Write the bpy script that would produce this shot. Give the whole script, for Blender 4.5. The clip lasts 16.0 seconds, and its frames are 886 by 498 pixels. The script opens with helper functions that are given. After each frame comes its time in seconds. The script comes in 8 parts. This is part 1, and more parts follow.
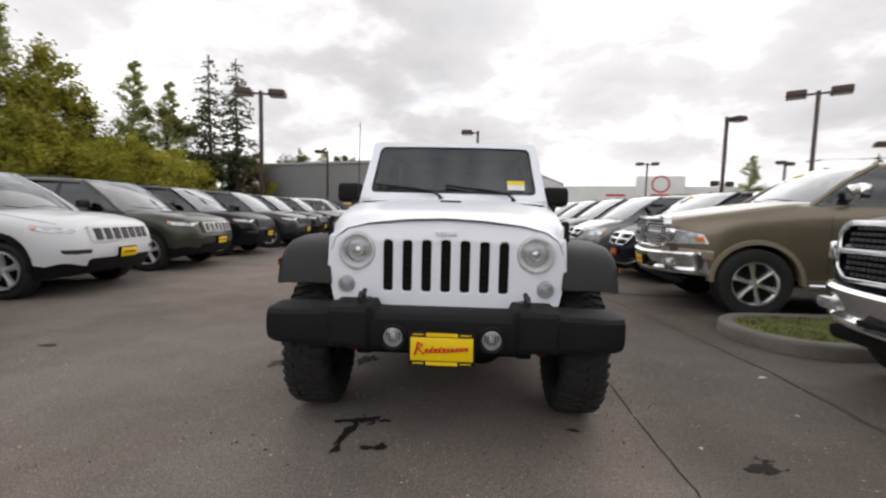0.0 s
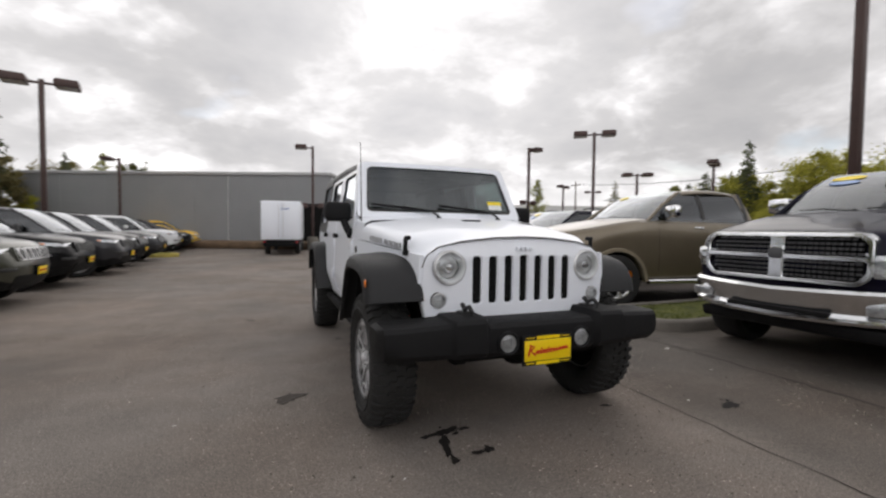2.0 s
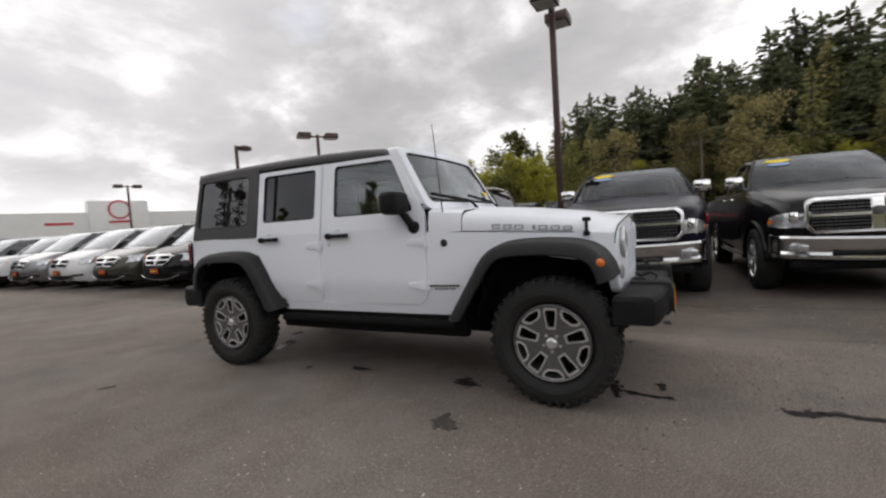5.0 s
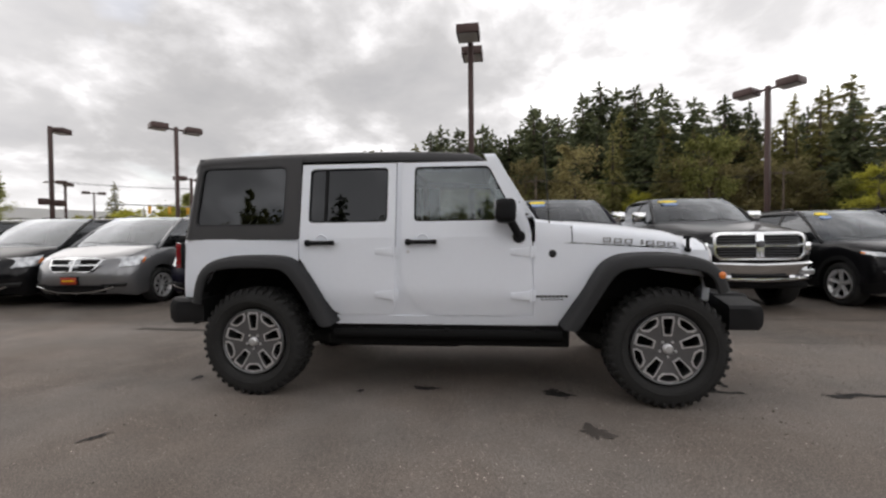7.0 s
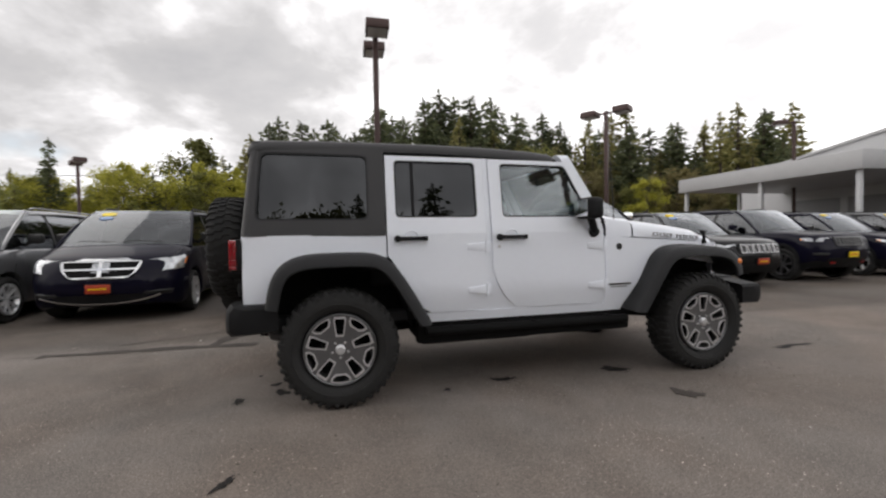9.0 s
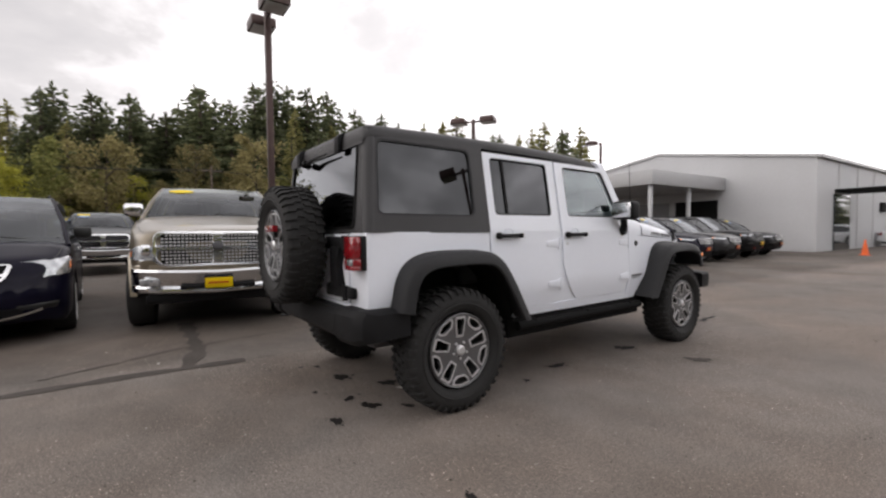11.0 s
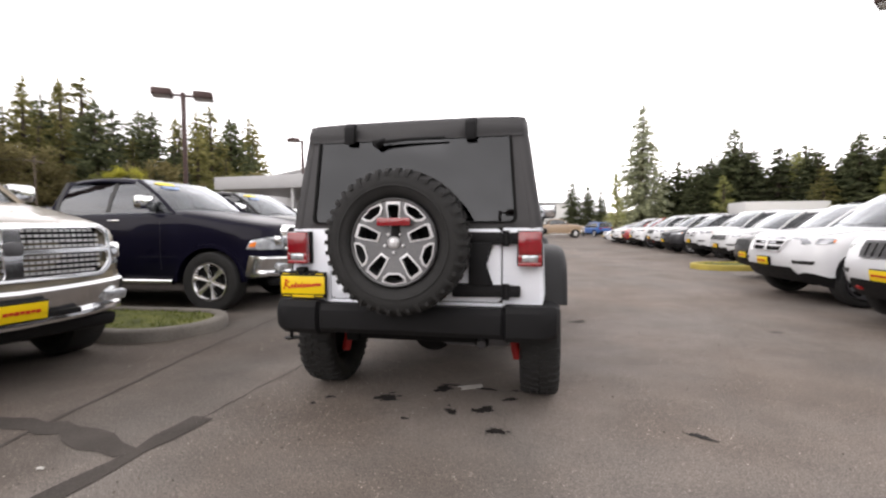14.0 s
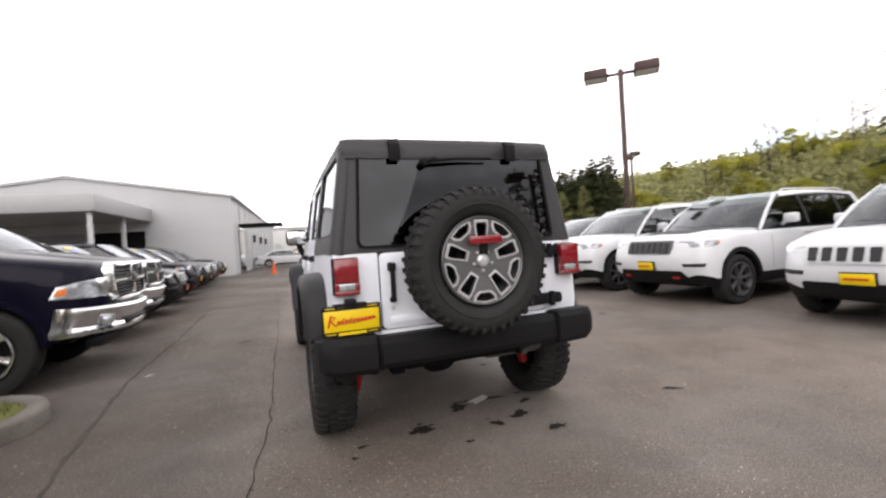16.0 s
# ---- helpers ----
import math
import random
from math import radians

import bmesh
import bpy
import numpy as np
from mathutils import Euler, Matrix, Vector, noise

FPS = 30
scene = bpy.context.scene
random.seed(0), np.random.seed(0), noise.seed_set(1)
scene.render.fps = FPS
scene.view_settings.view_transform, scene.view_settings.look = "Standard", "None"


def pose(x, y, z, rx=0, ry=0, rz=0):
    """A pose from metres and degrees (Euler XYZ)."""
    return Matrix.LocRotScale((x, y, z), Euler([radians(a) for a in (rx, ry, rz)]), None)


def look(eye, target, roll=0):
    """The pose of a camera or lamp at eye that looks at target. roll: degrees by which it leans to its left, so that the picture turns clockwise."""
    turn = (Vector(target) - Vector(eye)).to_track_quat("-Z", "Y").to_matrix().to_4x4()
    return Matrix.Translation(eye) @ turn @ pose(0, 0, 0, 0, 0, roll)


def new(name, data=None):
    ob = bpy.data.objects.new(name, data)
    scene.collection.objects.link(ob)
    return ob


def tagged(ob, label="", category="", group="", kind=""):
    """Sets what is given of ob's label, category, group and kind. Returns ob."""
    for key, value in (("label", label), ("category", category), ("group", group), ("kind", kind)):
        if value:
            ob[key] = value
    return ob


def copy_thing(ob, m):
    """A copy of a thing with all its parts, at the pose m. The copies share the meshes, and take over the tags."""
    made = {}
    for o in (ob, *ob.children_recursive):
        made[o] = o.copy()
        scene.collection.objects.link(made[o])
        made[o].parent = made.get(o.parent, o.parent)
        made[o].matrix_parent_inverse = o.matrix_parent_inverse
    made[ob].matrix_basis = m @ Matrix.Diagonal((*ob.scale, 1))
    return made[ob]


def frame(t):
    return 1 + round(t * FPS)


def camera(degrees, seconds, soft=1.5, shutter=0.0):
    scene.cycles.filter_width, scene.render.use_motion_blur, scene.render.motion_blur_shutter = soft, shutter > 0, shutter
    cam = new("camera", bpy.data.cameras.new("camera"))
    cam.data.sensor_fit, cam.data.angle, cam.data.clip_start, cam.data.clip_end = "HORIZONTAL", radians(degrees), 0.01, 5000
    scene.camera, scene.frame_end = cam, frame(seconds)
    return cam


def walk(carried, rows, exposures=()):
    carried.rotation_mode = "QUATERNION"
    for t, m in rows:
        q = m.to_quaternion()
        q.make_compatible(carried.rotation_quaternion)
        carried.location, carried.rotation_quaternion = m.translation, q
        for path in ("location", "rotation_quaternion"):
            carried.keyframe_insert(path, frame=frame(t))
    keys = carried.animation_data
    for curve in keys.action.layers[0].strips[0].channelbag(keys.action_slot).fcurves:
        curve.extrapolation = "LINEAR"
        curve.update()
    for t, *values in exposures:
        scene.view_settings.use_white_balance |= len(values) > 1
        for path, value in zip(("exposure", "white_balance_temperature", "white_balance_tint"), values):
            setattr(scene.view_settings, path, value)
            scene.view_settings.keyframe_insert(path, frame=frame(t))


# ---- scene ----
cam = camera(90.6, 16.0, soft=2.3, shutter=0.4)
METRES, EYE, TILT, LEAN, TURN = 14.634, 1.2, 0.0, 0.0, 0.0
ROWS = [
    (0.0, 0.0, 0.0, 0.0, 0.12, -4.88, -1.43),
    (0.5, -0.02, -0.0047, -0.0004, -5.83, -3.23, -1.66),
    (1.0, -0.0423, -0.0034, -0.0014, -9.83, -2.33, -1.3),
    (1.5, -0.0703, 0.0018, -0.0002, -15.5, -3.36, -1.07),
    (2.0, -0.1011, 0.006, -0.0007, -23.81, -2.34, -0.58),
    (2.5, -0.1308, 0.0215, -0.0013, -31.89, -1.65, 1.35),
    (3.0, -0.1621, 0.0402, -0.0025, -39.4, -1.24, 2.11),
    (3.5, -0.1872, 0.0633, -0.0026, -45.78, -1.85, 2.78),
    (4.0, -0.2091, 0.0898, -0.0024, -52.52, -2.58, 2.82),
    (6.5, -0.261, 0.2433, -0.0029, -80.9, -2.22, 2.46),
    (7.0, -0.2639, 0.2733, -0.0034, -85.5, -1.24, 0.61),
    (7.5, -0.2627, 0.3025, -0.0024, -90.63, -0.21, 0.74),
    (8.0, -0.2636, 0.3343, -0.0026, -95.92, -0.82, 0.7),
    (8.5, -0.2576, 0.3655, -0.0027, -100.23, -0.97, 0.56),
    (9.0, -0.2532, 0.399, -0.0036, -106.55, -1.66, 0.96),
    (11.5, -0.1707, 0.5342, -0.0017, -134.73, -2.01, -0.02),
    (12.0, -0.1453, 0.5529, -0.001, -141.91, -2.23, -0.5),
    (12.5, -0.1195, 0.5721, -0.0026, -149.27, -3.58, -0.14),
    (13.0, -0.0906, 0.5854, -0.0035, -156.15, -4.34, -0.07),
    (13.5, -0.061, 0.5965, -0.0028, -162.95, -3.41, -0.08),
    (14.0, -0.0297, 0.6039, -0.002, -170.94, -2.86, 0.27),
    (14.5, 0.0014, 0.6035, -0.0011, -177.53, -1.98, -1.05),
    (15.0, 0.032, 0.6045, -0.0005, -186.68, -1.77, 0.13),
    (15.5, 0.0601, 0.5979, 0.0, -194.81, -2.24, 1.25),
    (16.0, 0.0892, 0.5907, -0.0, -202.75, -0.9, 3.62),
]
walk(cam, [(t, pose(0, 0, EYE, TILT, LEAN, TURN) @ pose(METRES * x, METRES * y, METRES * z, 90 + pitch, roll, yaw)) for t, x, y, z, yaw, pitch, roll in ROWS],
     exposures=[(0, 0.42, 6600, 12), (2, 0.26, 6600, 12), (4, 0.18, 6600, 12), (7, 0.31, 6600, 12), (9, 0.40, 6600, 12), (11.5, 0.62, 6650, 15), (12.5, 0.74, 6650, 15), (13.5, 0.98, 6650, 15), (14.3, 1.06, 6650, 15), (16, 1.0, 6650, 15)])

# ---- light ----
SUN_AZ, SUN_EL = radians(24), radians(28)
SUN_DIR = Vector((math.sin(SUN_AZ) * math.cos(SUN_EL), math.cos(SUN_AZ) * math.cos(SUN_EL), math.sin(SUN_EL)))
world = bpy.data.worlds.new("sky")
scene.world = world
world.use_nodes = True
wt = world.node_tree
wt.nodes.clear()


def wnode(kind, **kw):
    n = wt.nodes.new(kind)
    for k, v in kw.items():
        n.inputs[k].default_value = v
    return n


w_out = wnode("ShaderNodeOutputWorld")
w_bg = wnode("ShaderNodeBackground", Strength=1.2)
w_sky = wnode("ShaderNodeTexSky")
w_sky.sky_type, w_sky.sun_disc = "NISHITA", False
w_sky.sun_elevation, w_sky.sun_rotation = SUN_EL, SUN_AZ
w_dim = wnode("ShaderNodeVectorMath")
w_dim.operation = "SCALE"
w_dim.inputs["Scale"].default_value = 0.11
w_co = wnode("ShaderNodeTexCoord")
w_sep = wnode("ShaderNodeSeparateXYZ")
w_lift = wnode("ShaderNodeMath")
w_lift.operation = "MAXIMUM"
w_lift.inputs[1].default_value = 0.0
w_lift2 = wnode("ShaderNodeMath")
w_lift2.inputs[1].default_value = 0.34
w_flat = wnode("ShaderNodeVectorMath")
w_flat.operation = "DIVIDE"
w_comb = wnode("ShaderNodeCombineXYZ")
w_n1 = wnode("ShaderNodeTexNoise", Scale=2.5, Detail=10.0, Roughness=0.56, Distortion=0.15)
w_n2 = wnode("ShaderNodeTexNoise", Scale=1.6, Detail=4.0, Roughness=0.5)
w_r1 = wnode("ShaderNodeValToRGB")
w_r1.color_ramp.elements[0].position, w_r1.color_ramp.elements[0].color = 0.30, (1.08, 1.08, 1.08, 1)
w_r1.color_ramp.elements[1].position, w_r1.color_ramp.elements[1].color = 0.80, (0.42, 0.425, 0.44, 1)
for w_p, w_v in ((0.40, 0.95), (0.47, 0.70), (0.56, 0.54)):
    w_r1.color_ramp.elements.new(w_p).color = (w_v, w_v, w_v * 1.01, 1)
w_r2 = wnode("ShaderNodeValToRGB")
w_r2.color_ramp.elements[0].position, w_r2.color_ramp.elements[0].color = 0.27, (0.5, 0.5, 0.5, 1)
w_r2.color_ramp.elements[1].position, w_r2.color_ramp.elements[1].color = 0.36, (1, 1, 1, 1)
w_mix = wnode("ShaderNodeMix")
w_mix.data_type = "RGBA"
w_hz = wnode("ShaderNodeValToRGB")
w_hz.color_ramp.elements[0].position, w_hz.color_ramp.elements[0].color = 0.0, (1, 1, 1, 1)
w_hz.color_ramp.elements[1].position, w_hz.color_ramp.elements[1].color = 0.13, (0, 0, 0, 1)
w_mix2 = wnode("ShaderNodeMix")
w_mix2.data_type = "RGBA"
w_mix2.inputs["B"].default_value = (1.02, 1.02, 1.02, 1)
wl = wt.links.new
wl(w_co.outputs["Generated"], w_sep.inputs[0])
wl(w_sep.outputs["Z"], w_lift.inputs[0])
wl(w_lift.outputs[0], w_lift2.inputs[0])
for k in "XYZ":
    wl(w_lift2.outputs[0], w_comb.inputs[k])
wl(w_co.outputs["Generated"], w_flat.inputs[0])
wl(w_comb.outputs[0], w_flat.inputs[1])
wl(w_flat.outputs[0], w_n1.inputs["Vector"])
wl(w_flat.outputs[0], w_n2.inputs["Vector"])
# the cloud is thicker overhead
w_thick = wnode("ShaderNodeVectorMath")
w_thick.operation = "DOT_PRODUCT"
w_thick.inputs[1].default_value = (0.0, 0.02, 0.05)
w_sum = wnode("ShaderNodeMath")
wl(w_co.outputs["Generated"], w_thick.inputs[0])
wl(w_n1.outputs["Fac"], w_sum.inputs[0])
wl(w_thick.outputs["Value"], w_sum.inputs[1])
wl(w_sum.outputs[0], w_r1.inputs[0])
wl(w_n2.outputs["Fac"], w_r2.inputs[0])
wl(w_sky.outputs[0], w_dim.inputs[0])
wl(w_dim.outputs[0], w_mix.inputs["A"])
wl(w_r1.outputs[0], w_mix.inputs["B"])
wl(w_r2.outputs[0], w_mix.inputs["Factor"])
wl(w_lift.outputs[0], w_hz.inputs[0])
wl(w_hz.outputs[0], w_mix2.inputs["Factor"])
wl(w_mix.outputs["Result"], w_mix2.inputs["A"])
# grey undersides overhead, and a wide glow where the sun stands behind the cloud
w_dot = wnode("ShaderNodeVectorMath")
w_dot.operation = "DOT_PRODUCT"
# gain also raised to the south-west, to brighten panels that face it
w_dot.inputs[1].default_value = (-0.19, -0.22, -0.25)
w_gain = wnode("ShaderNodeMapRange")
w_gain.inputs["From Min"].default_value, w_gain.inputs["From Max"].default_value = -0.5, 0.5
w_gain.inputs["To Min"].default_value, w_gain.inputs["To Max"].default_value = 0.50, 1.90
w_near = wnode("ShaderNodeVectorMath")
w_near.operation = "DOT_PRODUCT"
w_near.inputs[1].default_value = SUN_DIR
w_glow = wnode("ShaderNodeMapRange")
w_glow.interpolation_type = "SMOOTHSTEP"
w_glow.inputs["From Min"].default_value, w_glow.inputs["From Max"].default_value = 0.84, 1.0
w_glow.inputs["To Min"].default_value, w_glow.inputs["To Max"].default_value = 0.0, 0.35
w_all = wnode("ShaderNodeMath")
w_mul = wnode("ShaderNodeVectorMath")
w_mul.operation = "SCALE"
wl(w_co.outputs["Generated"], w_near.inputs[0])
wl(w_near.outputs["Value"], w_glow.inputs["Value"])
wl(w_gain.outputs["Result"], w_all.inputs[0])
wl(w_glow.outputs["Result"], w_all.inputs[1])
wl(w_co.outputs["Generated"], w_dot.inputs[0])
wl(w_dot.outputs["Value"], w_gain.inputs["Value"])
wl(w_all.outputs[0], w_mul.inputs["Scale"])
wl(w_mix2.outputs["Result"], w_mul.inputs[0])
wl(w_mul.outputs[0], w_bg.inputs["Color"])
wl(w_bg.outputs[0], w_out.inputs[0])

sun = new("sun", bpy.data.lights.new("sun", "SUN"))
sun.data.energy, sun.data.angle, sun.data.color = 0.9, radians(75), (1.0, 0.97, 0.93)
sun.matrix_basis = look(SUN_DIR * 30, (0, 0, 0))


# ---- materials ----
def material(name, base, rough=0.5, metal=0.0, vary=0.15, scale=6.0, fine=60.0, bump=0.0, coat=0.0, spec=0.5, tint=None, bump_scale=None):
    """A procedural surface: base colour with broad and fine variation, uneven gloss, fine relief."""
    m = bpy.data.materials.new(name)
    m.use_nodes = True
    nt = m.node_tree
    p = nt.nodes["Principled BSDF"]
    p.inputs["Metallic"].default_value = metal
    p.inputs["Coat Weight"].default_value = coat
    p.inputs["Coat Roughness"].default_value = 0.04
    p.inputs["Specular IOR Level"].default_value = spec
    co = nt.nodes.new("ShaderNodeTexCoord")
    a = nt.nodes.new("ShaderNodeTexNoise")
    b = nt.nodes.new("ShaderNodeTexNoise")
    a.inputs["Scale"].default_value, a.inputs["Detail"].default_value = scale, 4.0
    b.inputs["Scale"].default_value, b.inputs["Detail"].default_value = fine, 2.0
    add = nt.nodes.new("ShaderNodeMath")
    add.operation = "MULTIPLY_ADD"
    add.inputs[1].default_value = 0.6
    nt.links.new(co.outputs["Object"], a.inputs["Vector"])
    nt.links.new(co.outputs["Object"], b.inputs["Vector"])
    nt.links.new(a.outputs["Fac"], add.inputs[0])
    half = nt.nodes.new("ShaderNodeMath")
    half.operation = "MULTIPLY"
    half.inputs[1].default_value = 0.4
    nt.links.new(b.outputs["Fac"], half.inputs[0])
    nt.links.new(half.outputs[0], add.inputs[2])
    mix = nt.nodes.new("ShaderNodeMix")
    mix.data_type = "RGBA"
    lo = [c * (1 - vary) for c in base]
    hi = [min(1.0, c * (1 + vary)) for c in (tint or base)]
    mix.inputs["A"].default_value = (*lo, 1)
    mix.inputs["B"].default_value = (*hi, 1)
    grow = nt.nodes.new("ShaderNodeMapRange")
    grow.inputs["From Min"].default_value, grow.inputs["From Max"].default_value = 0.3, 0.7
    nt.links.new(add.outputs[0], grow.inputs["Value"])
    nt.links.new(grow.outputs["Result"], mix.inputs["Factor"])
    nt.links.new(mix.outputs["Result"], p.inputs["Base Color"])
    rg = nt.nodes.new("ShaderNodeMapRange")
    rg.inputs["To Min"].default_value, rg.inputs["To Max"].default_value = max(0.02, rough * 0.8), min(1, rough * 1.2)
    nt.links.new(a.outputs["Fac"], rg.inputs["Value"])
    nt.links.new(rg.outputs["Result"], p.inputs["Roughness"])
    if bump:
        bp = nt.nodes.new("ShaderNodeBump")
        bp.inputs["Strength"].default_value = bump
        bp.inputs["Distance"].default_value = 0.01
        nb = b
        if bump_scale:
            nb = nt.nodes.new("ShaderNodeTexNoise")
            nb.inputs["Scale"].default_value, nb.inputs["Detail"].default_value = bump_scale, 3.0
            nt.links.new(co.outputs["Object"], nb.inputs["Vector"])
        nt.links.new(nb.outputs["Fac"], bp.inputs["Height"])
        nt.links.new(bp.outputs["Normal"], p.inputs["Normal"])
    return m


def glass(name, see, rough=0.0, base_gloss=0.06):
    """A thin tinted pane: what is behind it, dimmed, and a mirror that grows towards grazing sight."""
    m = bpy.data.materials.new(name)
    m.use_nodes = True
    nt = m.node_tree
    nt.nodes.remove(nt.nodes["Principled BSDF"])
    out = nt.nodes["Material Output"]
    tr = nt.nodes.new("ShaderNodeBsdfTransparent")
    tr.inputs["Color"].default_value = (*see, 1)
    gl = nt.nodes.new("ShaderNodeBsdfGlossy")
    gl.inputs["Roughness"].default_value = rough
    gl.inputs["Color"].default_value = (0.93, 0.96, 1.0, 1)
    lw = nt.nodes.new("ShaderNodeLayerWeight")
    lw.inputs["Blend"].default_value = 0.5
    pw = nt.nodes.new("ShaderNodeMath")
    pw.operation = "POWER"
    pw.inputs[1].default_value = 3.2
    ma = nt.nodes.new("ShaderNodeMath")
    ma.operation = "MULTIPLY_ADD"
    ma.inputs[1].default_value, ma.inputs[2].default_value = 0.88 - base_gloss, base_gloss
    mx = nt.nodes.new("ShaderNodeMixShader")
    nt.links.new(lw.outputs["Facing"], pw.inputs[0])
    nt.links.new(pw.outputs[0], ma.inputs[0])
    nt.links.new(ma.outputs[0], mx.inputs[0])
    nt.links.new(tr.outputs[0], mx.inputs[1])
    nt.links.new(gl.outputs[0], mx.inputs[2])
    nt.links.new(mx.outputs[0], out.inputs["Surface"])
    return m


WHITE = material("white_paint", (0.83, 0.86, 0.92), 0.38, 0, 0.015, 2, 30, coat=0.3, spec=0.4)
PAINTS = {
    "white": material("white_car_paint", (0.68, 0.69, 0.71), 0.35, 0, 0.02, 2, 30, coat=0.5, spec=0.4),
    "black": material("black_paint", (0.006, 0.006, 0.007), 0.3, 0, 0.2, 2, 30, coat=0.45, spec=0.05),
    "navy": material("navy_paint", (0.0055, 0.005, 0.0135), 0.3, 0.0, 0.2, 2, 30, coat=0.24, spec=0.03),
    "olive": material("olive_paint", (0.050, 0.051, 0.038), 0.3, 0.3, 0.1, 2, 30, coat=0.6, spec=0.2),
    "brown": material("brown_paint", (0.165, 0.135, 0.092), 0.32, 0.45, 0.1, 2, 30, coat=0.6),
    "champagne": material("champagne_paint", (0.34, 0.29, 0.21), 0.35, 0.4, 0.1, 2, 30, coat=1.0),
    "silver": material("silver_paint", (0.19, 0.192, 0.20), 0.3, 0.6, 0.06, 2, 30, coat=1.0),
    "grey": material("grey_paint", (0.035, 0.035, 0.039), 0.32, 0.3, 0.1, 2, 30, coat=0.6, spec=0.2),
    "red": material("red_paint", (0.42, 0.02, 0.02), 0.3, 0.0, 0.1, 2, 30, coat=1.0),
    "yellow": material("yellow_paint", (0.80, 0.48, 0.02), 0.3, 0.0, 0.1, 2, 30, coat=1.0),
    "blue": material("blue_paint", (0.02, 0.12, 0.42), 0.3, 0.0, 0.1, 2, 30, coat=1.0),
    "tan": material("tan_paint", (0.36, 0.26, 0.17), 0.4, 0.0, 0.1, 2, 30, coat=0.5),
}
TRIM = material("grained_black_plastic", (0.010, 0.010, 0.0108), 0.6, 0, 0.2, 5, 160, bump=0.25, spec=0.17)
FLARE = material("flare_plastic", (0.021, 0.0213, 0.0228), 0.58, 0, 0.16, 4, 220, bump=0.2, spec=0.30)
HARDTOP = material("hardtop_plastic", (0.042, 0.0413, 0.043), 0.48, 0, 0.12, 4, 240, bump=0.25, spec=0.38)
DARK = material("dark_underbody", (0.007, 0.007, 0.007), 0.85, 0, 0.3, 8, 60, spec=0.15)
RUBBER = material("tyre_rubber", (0.023, 0.0227, 0.0224), 0.75, 0, 0.3, 14, 120, bump=0.4, spec=0.3)
CHROME = material("chrome", (0.80, 0.81, 0.82), 0.14, 1.0, 0.05, 4, 40)
ALLOY = material("alloy", (0.66, 0.66, 0.67), 0.30, 0.60, 0.08, 10, 80)
POLISHED = material("polished_alloy", (0.80, 0.80, 0.80), 0.16, 0.9, 0.05, 10, 80)
MESH_BRIGHT = material("bright_mesh", (0.62, 0.62, 0.62), 0.3, 0.35, 0.08, 10, 80)
SPOKE = material("spoke_paint", (0.17, 0.17, 0.174), 0.38, 0.7, 0.12, 10, 80)
DARK_ALLOY = material("dark_alloy", (0.085, 0.085, 0.09), 0.42, 0.4, 0.15, 10, 80)
# near-white, barely metallic: the sky's reflection is put into the bowl's colour
REFLECTOR = material("lamp_reflector", (0.92, 0.93, 0.94), 0.22, 0.12, 0.06, 30, 90)
LENS_CLEAR = material("lamp_lens", (0.50, 0.52, 0.54), 0.14, 0.6, 0.55, 13, 60, coat=1.0)
LAMP_GREY = material("dull_lamp_bowl", (0.47, 0.475, 0.48), 0.3, 0.3, 0.3, 40, 120)
LENS_SMOKE = material("smoked_lens", (0.30, 0.31, 0.33), 0.12, 0.5, 0.5, 14, 60, coat=1.0)
LENS_RED = material("red_lens", (0.23, 0.006, 0.011), 0.15, 0, 0.2, 30, 120, coat=1.0)
LENS_AMBER = material("amber_lens", (0.80, 0.20, 0.02), 0.2, 0, 0.15, 30, 120, coat=1.0)
CABIN = material("cabin_cloth", (0.022, 0.022, 0.024), 0.85, 0, 0.25, 8, 120, bump=0.2)
PLATE_YELLOW = material("yellow_plate", (0.85, 0.60, 0.0), 0.4, 0, 0.05, 10, 60)
PLATE_RED = material("red_plate", (0.42, 0.05, 0.02), 0.4, 0, 0.1, 10, 60)
INK_RED = material("red_ink", (0.55, 0.02, 0.01), 0.5, 0, 0.1, 20, 80)
INK_GREY = material("grey_ink", (0.30, 0.30, 0.31), 0.5, 0, 0.1, 20, 80)
INK_BLACK = material("black_ink", (0.012, 0.012, 0.012), 0.5, 0, 0.1, 20, 80)
STICKER_Y = material("yellow_sticker", (0.86, 0.66, 0.02), 0.5, 0, 0.04, 10, 60)
STICKER_B = material("blue_sticker", (0.30, 0.42, 0.66), 0.5, 0, 0.1, 10, 60)
STICKER_W = material("white_sticker", (0.75, 0.76, 0.76), 0.5, 0, 0.1, 10, 60)
RED_METAL = material("red_metal", (0.36, 0.015, 0.015), 0.4, 0.0, 0.15, 10, 60)
G_LAMP = glass("lamp_glass", (0.95, 0.96, 0.96), 0, 0.12)
G_WIND = glass("windscreen_glass", (0.42, 0.47, 0.46), 0, 0.075)
G_SIDE = glass("side_glass", (0.72, 0.78, 0.77), 0, 0.08)
G_TINT = glass("privacy_glass", (0.034, 0.034, 0.042), 0, 0.05)
G_REAR = glass("rear_glass", (0.030, 0.030, 0.038), 0, 0.038)
G_CAR = glass("car_windscreen", (0.42, 0.48, 0.45), 0, 0.08)
G_VAN = glass("van_windscreen", (0.42, 0.48, 0.45), 0, 0.10)
G_CARSIDE = glass("car_side_glass", (0.16, 0.18, 0.18), 0, 0.08)


